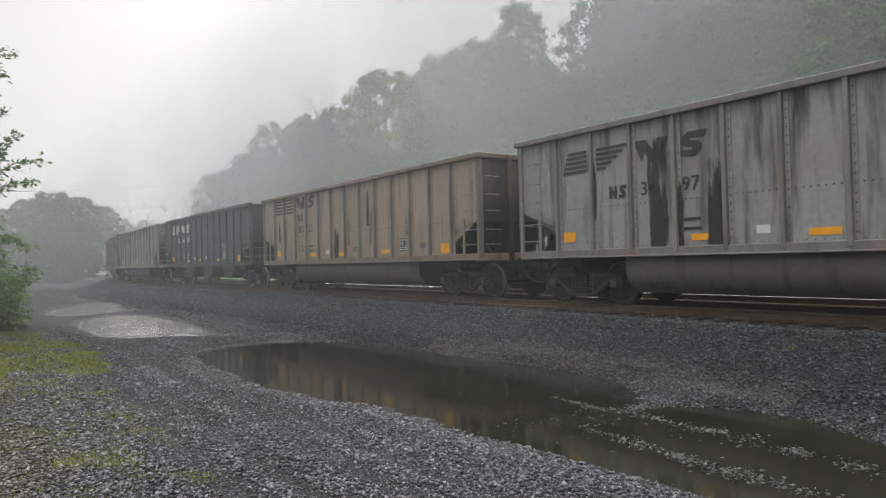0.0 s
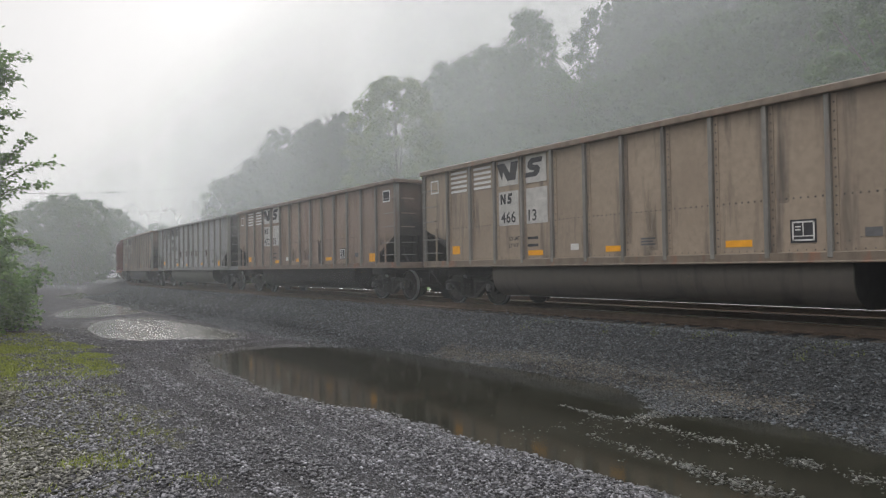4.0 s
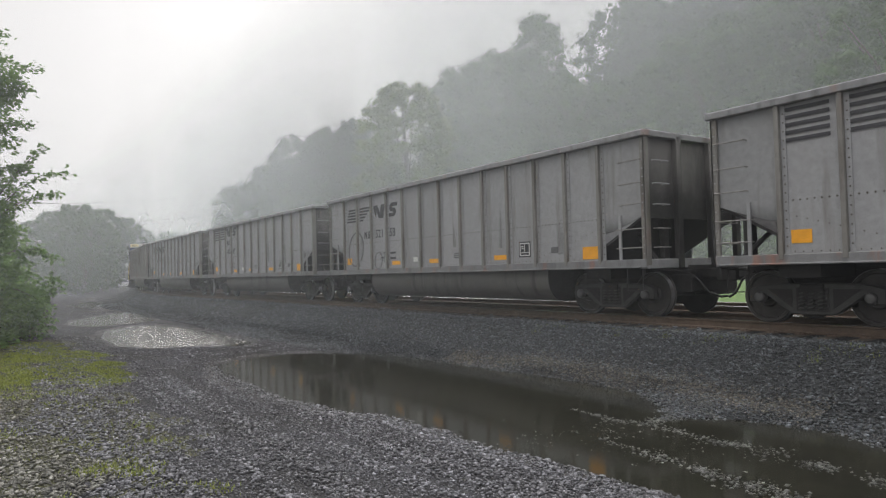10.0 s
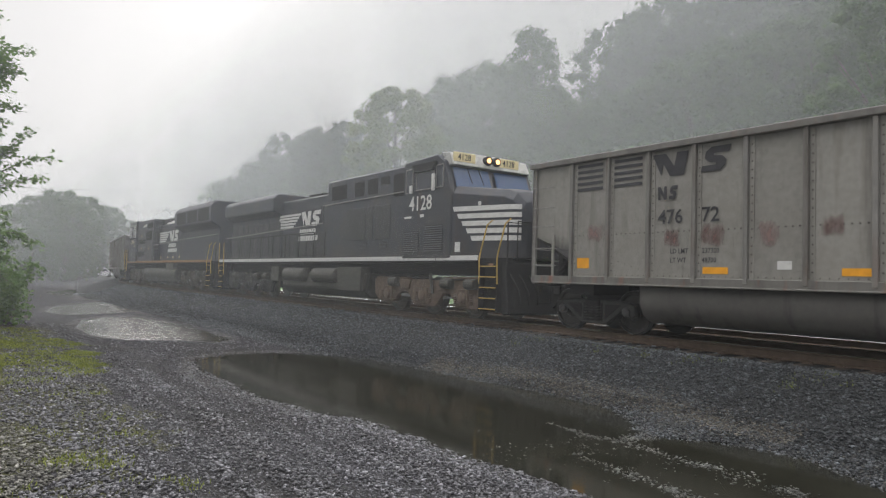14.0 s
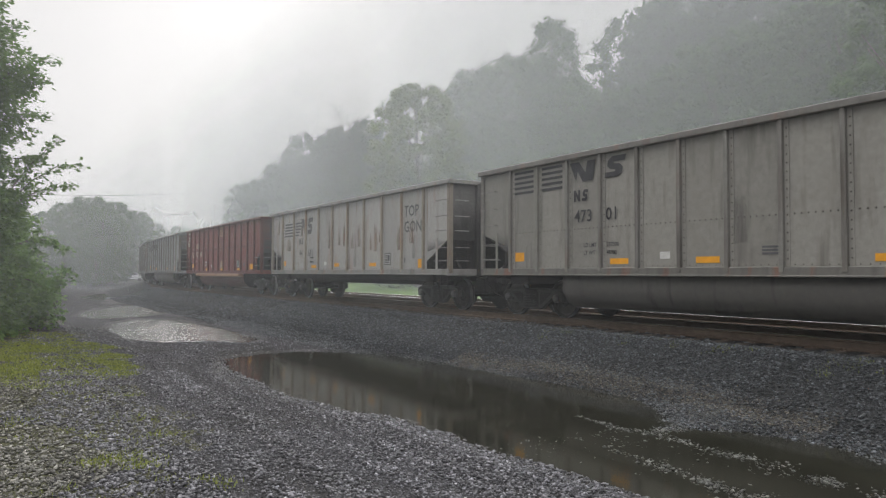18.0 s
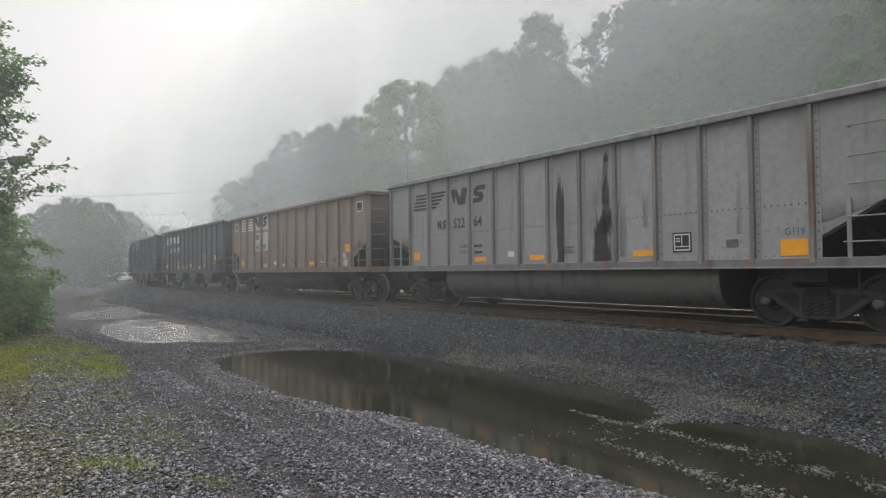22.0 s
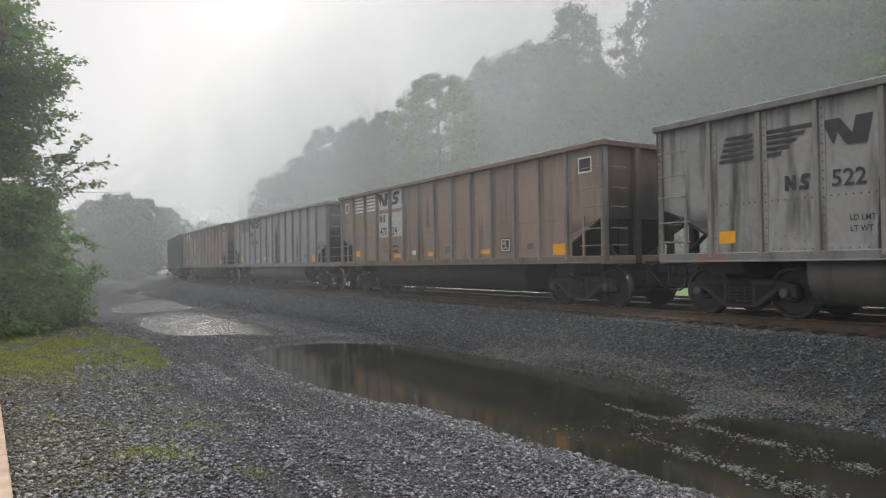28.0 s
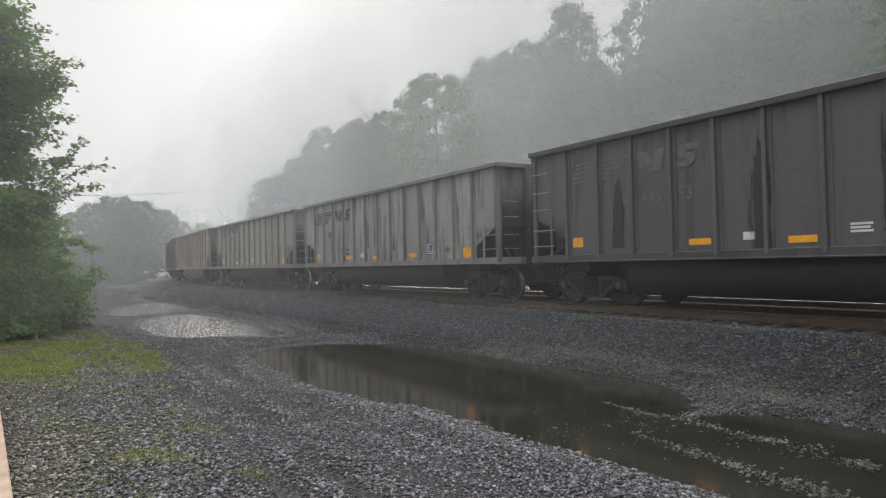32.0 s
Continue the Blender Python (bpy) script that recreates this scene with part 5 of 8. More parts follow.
def loco_truck(loco, x, mat):
    f = Shape(bevel=0.02)
    f.prism([(-2.85, 0.98), (-2.85, 0.52), (-2.62, 0.34), (-2.3, 0.27), (-1.62, 0.29), (-1.45, 0.50), (-1.22, 0.62), (-0.86, 0.62), (-0.62, 0.36), (-0.45, 0.24), (0.60, 0.24), (0.78, 0.40), (0.98, 0.62), (1.28, 0.62), (1.5, 0.46), (1.62, 0.28), (2.3, 0.24), (2.72, 0.24), (2.85, 0.5), (2.85, 0.98), (2.6, 1.12), (1.1, 1.10), (0.8, 1.02), (-0.8, 1.02), (-1.1, 1.10), (-2.6, 1.12)], -1.22, -1.05)
    base = part("truck", f, mat, loco, at=pose(x, 0, 0))
    far = Shape()
    far.box(-2.7, 2.7, 1.05, 1.2, 0.6, 1.0)
    part("far_frame", far, mat, base)
    bolster = Shape(bevel=0.02)
    bolster.box(-2.3, 2.3, -0.9, 0.9, 0.6, 0.95)
    part("transom", bolster, UNDER, base)
    wheel_at = (-1.95, 0.0, 1.95)
    box = Shape(bevel=0.02)
    box.box(-0.24, 0.24, -1.26, -1.14, 0.30, 0.78).lathe([(0.17, -1.26), (0.17, -1.31), (0.1, -1.34)], 16, "y", (0, 0, 0.53))
    cyl = Shape()
    cyl.lathe([(0.1, -0.22), (0.15, -0.2), (0.15, 0.2), (0.1, 0.22)], 14, "x", (0, -1.30, 0.92))
    springs = Shape()
    for sx in (-0.36, 0.36):
        for k in range(5):
            springs.lathe([(0.06, 0.36 + 0.06 * k), (0.085, 0.385 + 0.06 * k), (0.06, 0.41 + 0.06 * k)], 10, "z", (sx, -1.2, 0))
    for dx in wheel_at:
        part("axle", TRUCK["axle"], UNDER, base, at=pose(dx, 0, 0.533))
        for y, turn in ((-0.755, 0), (0.755, 180)):
            ob = part("wheel", TRUCK["wheel"], DUSTY_WHEEL, base, at=pose(dx, y, 0.533, 0, 0, turn) @ Matrix.Diagonal((1.166, 1, 1.166, 1)))
        part("journal_box", box, mat, base, at=pose(dx, 0, 0))
        part("coil_spring", springs, mat, base, at=pose(dx, 0, 0))
    for dx in (-1.5, 1.3, 2.4):
        part("brake_cylinder", cyl, TANK, base, at=pose(dx, 0, 0))
    for dx in (-0.98, 0.98):
        lug = Shape(bevel=0.02)
        lug.prism([(dx - 0.34, 1.0), (dx - 0.22, 0.70), (dx + 0.22, 0.70), (dx + 0.34, 1.0)], -1.27, -1.2)
        part("pedestal_rib", lug, mat, base)
        rod = Shape()
        rod.lathe([(0.035, dx - 0.4), (0.05, dx - 0.36), (0.05, dx + 0.05), (0.025, dx + 0.07), (0.025, dx + 0.4)], 10, "x", (0, -1.1, 0.52))
        part("brake_rod", rod, GRAB, base, "bright steel brake rod")
    damper = Shape()
    damper.rod([(0.45, -1.30, 1.18), (0.62, -1.32, 0.62)], 0.045, 8)
    part("damper", damper, TANK, base)
    pipe = Shape()
    pipe.rod([(-2.6, -1.28, 1.08), (0.2, -1.28, 1.10), (0.5, -1.28, 1.02), (2.5, -1.28, 1.04)], 0.02)
    part("sand_pipe", pipe, UNDER, base)


def louvers(loco, x0, x1, z0, z1, y, n, mat):
    s = Shape()
    s.box(x0, x1, y - 0.002, y + 0.002, z0, z1)
    part("louver_back", s, GRILLE, loco)
    h = (z1 - z0) / n
    for i in range(n):
        b = Shape()
        b.prism([(y - 0.02, z0 + i * h + h * 0.1), (y - 0.005, z0 + i * h + h * 0.7), (y + 0.01, z0 + i * h + h * 0.7)], x0, x1, "x")
        part("louver", b, mat, loco)


def box_part(loco, name, x0, x1, y0, y1, z0, z1, mat, bevel=0.012, label=""):
    s = Shape(bevel=bevel)
    s.box(x0, x1, y0, y1, z0, z1)
    return part(name, s, mat, loco, label)


def window(loco, x0, x1, z0, z1, y, glass=GLASS, edge=None):
    f = Shape(bevel=0.008)
    w = 0.035
    f.box(x0 - w, x1 + w, y - 0.02, y + 0.01, z0 - w, z0).box(x0 - w, x1 + w, y - 0.02, y + 0.01, z1, z1 + w)
    f.box(x0 - w, x0, y - 0.02, y + 0.01, z0, z1).box(x1, x1 + w, y - 0.02, y + 0.01, z0, z1)
    ob = part("window_frame", f, edge or GRAB, loco)
    p = Shape()
    p.box(x0, x1, y - 0.008, y - 0.002, z0, z1)
    part("pane", p, glass, ob)


def steps_and_rails(loco, sgn, x_end):
    """Corner steps with yellow handrails at one end of the near side."""
    x0 = x_end - 0.75 * sgn
    lo, hi = sorted((x0, x_end - 0.1 * sgn))
    well = Shape(bevel=0.01)
    well.box(lo, hi, -1.36, -1.0, 0.25, 1.62)
    part("step_well", well, UNDER, loco)
    lamp = Shape(bevel=0.01)
    lamp.box(lo + 0.2, lo + 0.36, -1.40, -1.365, 1.40, 1.47)
    part("step_light", lamp, SILL_BROWN, loco, "small orange marker on the step well")
    for x in (lo - 0.035, hi + 0.005):
        cheek = Shape(bevel=0.008)
        cheek.prism([(-1.0, 1.62), (-1.5, 1.62), (-1.53, 0.24), (-1.0, 0.24)], x, x + 0.03, "x")
        part("step_side", cheek, UNDER, loco)
    for k in range(5):
        s = Shape()
        s.box(lo, hi, -1.52, -1.2, 0.30 + 0.27 * k, 0.335 + 0.27 * k)
        ob = part("step", s, UNDER, loco)
        e = Shape()
        e.box(lo, hi, -1.53, -1.518, 0.305 + 0.27 * k, 0.328 + 0.27 * k)
        part("step_edge", e, HANDRAIL, ob, "yellow step edge")
    for x, lean in ((lo - 0.03, 0.28), (hi + 0.03, 0.18)):
        s = Shape()
        s.rod([(x, -1.5, 0.95), (x, -1.52, 1.55), (x + lean * sgn * -0 + 0.0, -1.5, 1.7), (x + 0.22, -1.46, 2.45), (x + 0.36, -1.40, 2.58)] if sgn > 0 else [(x, -1.5, 0.95), (x, -1.52, 1.6), (x - 0.22, -1.46, 2.40), (x - 0.36, -1.40, 2.52)], 0.019)
        part("handrail", s, HANDRAIL, loco, "yellow grab rail")


def walkway(loco, x0, x1, mat):
    s = Shape(bevel=0.01)
    s.box(x0, x1, -1.5, 1.5, 1.50, 1.62)
    part("frame_deck", s, UNDER, loco)
    n = 11
    for i in range(n):
        a, b = x0 + (x1 - x0) * i / n, x0 + (x1 - x0) * (i + 1) / n
        box_part(loco, "sill_stripe", a + 0.02, b - 0.02, -1.515, -1.48, 1.55, 1.68, mat, 0.004)
    box_part(loco, "frame_beam", x0 + 0.3, x1 - 0.3, -0.9, 0.9, 1.15, 1.50, UNDER)


def long_rail(loco, x0, x1, z0, z1, mat, posts=9):
    s = Shape()
    s.rod([(x0, -1.42, z0), (x1, -1.42, z1)], 0.02)
    part("walkway_rail", s, mat, loco)
    for i in range(posts):
        x = x0 + (x1 - x0) * i / (posts - 1)
        p = Shape()
        p.rod([(x, -1.44, 1.6), (x, -1.42, z0 + (z1 - z0) * i / (posts - 1))], 0.016)
        part("rail_post", p, mat, loco)


def pilot(loco, sgn, x):
    s = Shape(bevel=0.02)
    s.prism([(x - 0.5 * sgn, 1.5), (x, 1.5), (x, 0.95), (x + 0.12 * sgn, 0.22), (x - 0.1 * sgn, 0.18), (x - 0.5 * sgn, 0.5)], -1.35, 1.35)
    part("pilot", s, UNDER, loco)
    c = Shape(bevel=0.03)
    c.box(min(x, x + 0.55 * sgn), max(x, x + 0.55 * sgn), -0.12, 0.12, 0.78, 1.0)
    part("coupler", c, UNDER, loco)
    for y in (-1.2, -0.9, -0.6):
        h = Shape()
        h.rod([(x, y, 1.2), (x + 0.18 * sgn, y, 1.0), (x + 0.28 * sgn, y + 0.1, 0.7), (x + 0.2 * sgn, y + 0.15, 0.45)], 0.025)
        part("air_hose", h, UNDER, loco)
    r = Shape()
    r.rod([(x - 0.03 * sgn, -1.3, 1.5), (x - 0.03 * sgn, -1.3, 2.5), (x - 0.03 * sgn, -0.45, 2.5), (x - 0.03 * sgn, -0.45, 1.5)], 0.022)
    part("end_rail", r, UNDER, loco)


def emblem(loco, x, z, length, height, y, mat):
    """Striped wedge and two heavy blocks, with two bars for the words below."""
    step = height / 5
    for i in range(5):
        s = slanted(x + 0.012 * i * length, x + (0.40 + 0.04 * i) * length, z + step * i, z + step * (i + 0.72), 0.02)
        part("emblem_bar", s, mat, loco, at=pose(0, y, 0))
    for key, x0, a, b in (("block_n", -4.0, 0.575, 0.79), ("block_s", -2.98, 0.80, 1.0)):
        src = EMBLEM[key]
        wide = 0.78 if key == "block_n" else 0.6
        s = Shape().add([(x + length * (a + (px - x0) / wide * (b - a)), py, (pz - 2.84) / 0.44 * height + z) for px, py, pz in src.v], src.f)
        part("emblem_block", s, mat, loco, at=pose(0, y, 0))
    for k, (a, b, n) in enumerate(((0.54, 0.90, 7), (0.52, 0.945, 8))):
        z0 = z - height * (0.52 + 0.45 * k)
        wide = (b - a) / n
        for i in range(n):
            part("emblem_word", slanted(x + (a + wide * i) * length, x + (a + wide * (i + 0.8)) * length, z0, z0 + height * 0.34, 0.05), mat, loco, at=pose(0, y, 0))


def lead_locomotive():
    loco = thing("locomotive", "black wide-cab diesel locomotive with white nose stripes and lit headlights", "locomotive", "locomotives in the train")
    P = PAINT["loco"]
    walkway(loco, -11.0, 10.1, WHITE)
    # engine hood, radiator, equipment cab
    box_part(loco, "engine_hood", -4.2, 1.0, -0.98, 0.98, 1.62, 4.15, P, 0.06)
    rad = Shape(bevel=0.04)
    rad.prism([(-1.0, 1.62), (1.0, 1.62), (1.0, 3.55), (1.42, 3.75), (1.42, 4.30), (1.2, 4.50), (-1.2, 4.50), (-1.42, 4.30), (-1.42, 3.75), (-1.0, 3.55)], -10.6, -4.2, "x")
    part("radiator_section", rad, P, loco)
    box_part(loco, "equipment_cab", 1.0, 6.45, -1.40, 1.40, 1.62, 4.46, P, 0.05)
    box_part(loco, "exhaust_stack", -2.6, -1.3, -0.5, 0.5, 4.12, 4.36, GRILLE)
    for k in range(3):
        s = Shape()
        s.lathe([(0.03, 0), (0.045, 0.25), (0.1, 0.5), (0.11, 0.52)], 12, "x", (-0.35 + 0.12 * k, -0.25 + 0.25 * k, 4.30))
        part("horn", s, UNDER, loco)
    # doors and openings along the hood
    for i in range(9):
        x = -10.2 + 0.66 * i
        box_part(loco, "hood_door", x, x + 0.60, -1.02, -0.98, 1.85, 3.30, DOOR, 0.01)
    for i in range(6):
        x = -4.1 + 0.84 * i
        box_part(loco, "hood_door", x, x + 0.78, -1.005, -0.97, 1.80, 2.70, DOOR, 0.01)
    for x0, x1, z0, z1 in ((1.35, 2.5, 3.75, 4.25), (3.1, 3.75, 3.75, 4.25), (4.0, 4.65, 3.75, 4.25), (4.85, 5.4, 4.0, 4.25), (5.65, 6.3, 3.55, 4.25)):
        box_part(loco, "filter_opening", x0, x1, -1.412, -1.395, z0, z1, GRILLE, 0.004)
    for x0, x1 in ((2.6, 3.9), (4.0, 4.4), (4.5, 5.5)):
        box_part(loco, "access_panel", x0, x1, -1.415, -1.39, 2.25, 3.35, DOOR, 0.01)
    louvers(loco, 3.55, 4.05, 1.95, 2.18, -1.41, 5, P)
    louvers(loco, 4.9, 5.35, 1.95, 2.18, -1.41, 5, P)
    louvers(loco, 6.55, 7.35, 1.80, 2.40, -1.55, 10, P)
    louvers(loco, 7.65, 8.55, 1.80, 2.55, -1.55, 12, P)
    # cab and nose
    cab = Shape(bevel=0.03)
    cab.prism([(6.45, 1.62), (8.9, 1.62), (8.9, 3.45), (8.55, 4.32), (8.2, 4.55), (6.45, 4.50)], -1.54, 1.54)
    part("cab", cab, P, loco)
    roof = Shape(bevel=0.02)
    roof.prism([(-1.52, 4.38), (-1.0, 4.66), (1.0, 4.66), (1.52, 4.38), (1.50, 4.34), (-1.50, 4.34)], 6.40, 8.45, "x")
    part("cab_roof", roof, ROOF, loco)
    brow = Shape(bevel=0.02)
    brow.prism([(8.2, 4.62), (8.62, 4.58), (8.80, 4.22), (8.55, 4.20)], -1.42, 1.42)
    part("cab_brow", brow, ROOF, loco)
    nose = Shape(bevel=0.015)
    stations = [(8.9, 1.50, 3.64), (9.8, 1.24, 3.53), (10.5, 1.02, 3.46), (10.74, 0.92, 3.36), (10.92, 0.76, 3.10), (11.0, 0.64, 2.72)]
    rows = []
    for x, h, top in stations:
        rows += [(x, -h, 1.62), (x, -h, top - 0.24), (x, -h + 0.16, top - 0.04), (x, -h * 0.4, top), (x, h * 0.4, top), (x, h - 0.16, top - 0.04), (x, h, top - 0.24), (x, h, 1.62)]
    n = len(stations)
    nose.add(rows, [(i * 8 + k, (i + 1) * 8 + k, (i + 1) * 8 + (k + 1) % 8, i * 8 + (k + 1) % 8) for i in range(n - 1) for k in range(8)] + [tuple(range(7, -1, -1)), tuple(range((n - 1) * 8, n * 8))])
    part("nose", nose, P, loco)
    for i in range(5):
        z, x0 = 2.08 + 0.2 * i, 8.97 + 0.15 * (4 - i)
        xs = [x0, 9.8, 10.5, 10.74, 10.92]
        s = Shape()
        side = [(x, -float(np.interp(x, [a for a, _, _ in stations], [h for _, h, _ in stations])) - 0.012) for x in xs]
        s.add([(x + 0.008, y, z) for x, y in side] + [(x + 0.008 - (0.05 if k == 0 else 0), y - (0.013 if k == 0 else 0), z + 0.13) for k, (x, y) in enumerate(side)], [(k, k + 1, k + 6, k + 5) for k in range(4)])
        part("nose_stripe", s, WHITE, loco)
    rail = Shape()
    rail.rod([(10.98, -0.95, 1.55), (11.0, -0.95, 2.55), (11.0, 0.95, 2.55), (10.98, 0.95, 1.55)], 0.022)
    part("nose_rail", rail, UNDER, loco)
    box_part(loco, "nose_notice", 9.75, 9.85, -1.275, -1.24, 3.02, 3.12, WHITE, 0.002)
    for y in (-0.95, -0.55):
        w = Shape()
        w.rod([(8.80, y, 4.16), (8.92, y + 0.12, 3.72)], 0.012, 5)
        part("wiper", w, UNDER, loco)
    shield = Shape()
    shield.add([(8.83, -1.36, 3.55), (8.83, -0.10, 3.55), (8.60, -0.10, 4.14), (8.60, -1.36, 4.14)], [(0, 1, 2, 3)])
    part("windshield", shield, BLUE_GLASS, loco, at=pose(0.075, 0, 0.02))
    part("windshield", shield, BLUE_GLASS, loco, at=pose(0.075, 1.46, 0.02))
    window(loco, 6.62, 6.95, 3.58, 4.24, -1.545)
    window(loco, 7.18, 8.05, 3.62, 4.10, -1.545)
    window(loco, 8.20, 8.50, 3.62, 4.22, -1.545)
    shade = Shape()
    shade.prism([(7.05, 4.34), (8.25, 4.34), (8.1, 4.12), (7.15, 4.12)], -1.66, -1.56)
    part("window_shade", shade, GRILLE, loco)
    for x in (7.0, 8.14):
        box_part(loco, "mirror", x - 0.06, x + 0.06, -1.66, -1.60, 3.52, 3.76 if x < 8 else 4.0, WHITE, 0.01)
    part("number", text_shape("4128", 0.42, 1.0), WHITE, loco, at=pose(6.80, -1.555, 3.02))
    part("small_mark", bars_shape(0.4, 0.06), WHITE, loco, at=pose(6.55, -1.555, 2.80))
    part("small_mark", bars_shape(0.2, 0.09), WHITE, loco, at=pose(7.4, -1.555, 2.80))
    box_part(loco, "white_notice", 9.02, 9.25, -1.47, -1.45, 1.78, 2.05, WHITE, 0.004)
    for y, x in ((-1.0, 8.70), (0.62, 8.70)):
        b = Shape(bevel=0.01)
        b.box(x, x + 0.06, y - 0.38, y + 0.38, 4.32, 4.58)
        ob = part("number_board", b, BOARD, loco, "lit yellow number board")
        t = text_shape("4128", 0.17, 0.95)
        part("board_number", t, INK, ob, at=pose(x + 0.066, y - 0.25, 4.37, 0, 0, 90))
    for y in (-0.18, 0.14):
        s = Shape()
        s.lathe([(0.13, 8.68), (0.14, 8.80), (0.12, 8.82)], 16, "x", (0, y, 4.45))
        ob = part("headlight", s, UNDER, loco)
        g = Shape()
        g.lathe([(0.07, 8.822), (0.07, 8.83)], 14, "x", (0, y, 4.45))
        part("lens", g, LAMP, ob, "glowing headlight lens")
    emblem(loco, -4.64, 2.98, 4.3, 0.6, -1.012, WHITE)
    rail = Shape()
    rail.rod([(-10.6, -1.3, 2.72), (0.1, -1.12, 3.02), (0.7, -1.43, 3.60), (6.4, -1.43, 3.66)], 0.02)
    part("hood_rail", rail, GRAB, loco)
    long_rail(loco, -10.9, 0.0, 2.60, 2.66, UNDER)
    # below the deck
    tank = Shape(bevel=0.04)
    tank.prism([(-1.3, 1.15), (-1.4, 0.6), (-1.1, 0.32), (1.1, 0.32), (1.4, 0.6), (1.3, 1.15)], -3.0, 3.9, "x")
    part("fuel_tank", tank, TANK, loco)
    for x in (-2.6, 0.1):
        a = Shape(smooth=False)
        a.lathe([(0.15, x), (0.27, x + 0.06), (0.27, x + 1.9), (0.15, x + 1.96)], 18, "x", (0, -1.35, 1.05))
        part("air_reservoir", a, TANK, loco)
    box_part(loco, "battery_box", 2.1, 3.8, -1.48, -1.1, 0.55, 1.35, TANK)
    box_part(loco, "toolbox", -4.0, -3.2, -1.48, -1.1, 0.75, 1.35, TANK)
    loco_truck(loco, 7.2, BROWN_FRAME)
    loco_truck(loco, -7.4, FRAME)
    steps_and_rails(loco, 1, 10.95)
    steps_and_rails(loco, -1, -11.0)
    pilot(loco, 1, 11.05)
    pilot(loco, -1, -10.95)
    for i in range(4):
        f = Shape()
        f.box(-10.63, -10.61, -0.95, 0.95, 2.3 + 0.24 * i, 2.42 + 0.24 * i)
        part("rear_stripe", f, CREAM, loco)
    return loco


def rear_locomotive():
    loco = thing("locomotive", "black diesel locomotive running backwards with large white emblem and brown sill", "locomotive", "locomotives in the train")
    P = PAINT["loco"]
    walkway(loco, -10.2, 11.4, SILL_BROWN)
    box_part(loco, "engine_hood", -2.0, 3.6, -1.0, 1.0, 1.62, 4.10, P, 0.03)
    # the sky's sheen on this chamfer is put into its silver colour
    roof = Shape(bevel=0.03)
    roof.prism([(-1.0, 4.09), (-0.68, 4.36), (0.68, 4.36), (1.0, 4.09)], -0.55, 3.58, "x")
    part("hood_roof", roof, ROOF, loco)
    box_part(loco, "exhaust_hatch", -1.95, 0.1, -0.8, 0.8, 4.08, 4.52, GRILLE, 0.05)
    rad = Shape(bevel=0.05)
    rad.prism([(-1.0, 1.62), (1.0, 1.62), (1.0, 3.4), (1.5, 3.7), (1.5, 4.55), (1.25, 4.85), (-1.25, 4.85), (-1.5, 4.55), (-1.5, 3.7), (-1.0, 3.4)], 3.6, 11.0, "x")
    part("radiator_section", rad, P, loco)
    for i in range(3):
        box_part(loco, "radiator_grille", 4.2 + 2.2 * i, 6.2 + 2.2 * i, -1.512, -1.49, 3.8, 4.5, GRILLE, 0.01)
    # equipment section behind the cab
    box_part(loco, "equipment_section", -6.8, -2.0, -1.42, 1.42, 1.62, 4.54, P, 0.05)
    for x0, x1, z0, z1 in ((-6.6, -4.25, 1.80, 2.62), (-6.6, -4.25, 2.72, 3.45), (-4.1, -2.2, 1.75, 2.95)):
        box_part(loco, "access_panel", x0, x1, -1.45, -1.40, z0, z1, DOOR, 0.012)
    for x0, x1, z0, z1 in ((-6.4, -4.4, 1.98, 2.36), (-6.4, -4.4, 2.88, 3.22), (-4.0, -2.35, 3.10, 3.75), (-3.7, -2.2, 3.95, 4.30)):
        box_part(loco, "filter_grille", x0, x1, -1.462, -1.44, z0, z1, GRILLE, 0.006)
    for x, z in ((-5.5, 3.38), (-5.5, 2.50), (-3.2, 2.45), (-4.6, 4.1)):
        part("caution_label", STICKER["label"], SILL_BROWN, loco, at=pose(x, -1.466, z))
    flag = Shape()
    flag.prism([(-5.05, 4.16), (-4.0, 4.26), (-4.05, 4.10), (-5.25, 4.02)], -0.002, 0.002)
    part("white_mark", flag, WHITE, loco, at=pose(0, -1.432, 0))
    cab = Shape(bevel=0.03)
    cab.prism([(-6.8, 1.62), (-9.1, 1.62), (-9.1, 3.40), (-9.0, 4.30), (-8.8, 4.52), (-6.8, 4.62)], -1.54, 1.54)
    part("cab", cab, P, loco)
    croof = Shape(bevel=0.02)
    croof.prism([(-1.56, 4.30), (-1.0, 4.72), (1.0, 4.72), (1.56, 4.30), (1.54, 4.26), (-1.54, 4.26)], -9.1, -6.9, "x")
    part("cab_roof", croof, ROOF, loco)
    nose = Shape(bevel=0.05)
    nose.add([(-9.1, -1.52, 1.62), (-9.1, 1.52, 1.62), (-9.1, 1.52, 3.40), (-9.1, -1.52, 3.40), (-10.35, -1.05, 1.62), (-10.35, 1.05, 1.62), (-10.25, 0.95, 3.30), (-10.25, -0.95, 3.30)],
             [(3, 2, 1, 0), (5, 6, 7, 4), (4, 7, 3, 0), (2, 6, 5, 1), (7, 6, 2, 3), (1, 5, 4, 0)])
    part("nose", nose, P, loco)

    def edge(x):
        return -1.52 + (-9.1 - x) / 1.25 * 0.47 - 0.012
    for i in range(5):
        z = 2.05 + 0.2 * i
        s = Shape()
        x1 = -9.85 + 0.09 * i
        s.add([(-10.33, edge(-10.33), z), (x1, edge(x1), z), (x1 + 0.05, edge(x1 + 0.05), z + 0.12), (-10.33, edge(-10.33), z + 0.12)], [(0, 1, 2, 3)])
        part("nose_stripe", s, CREAM, loco)
    window(loco, -8.98, -8.70, 3.45, 4.12, -1.545, edge=WHITE)
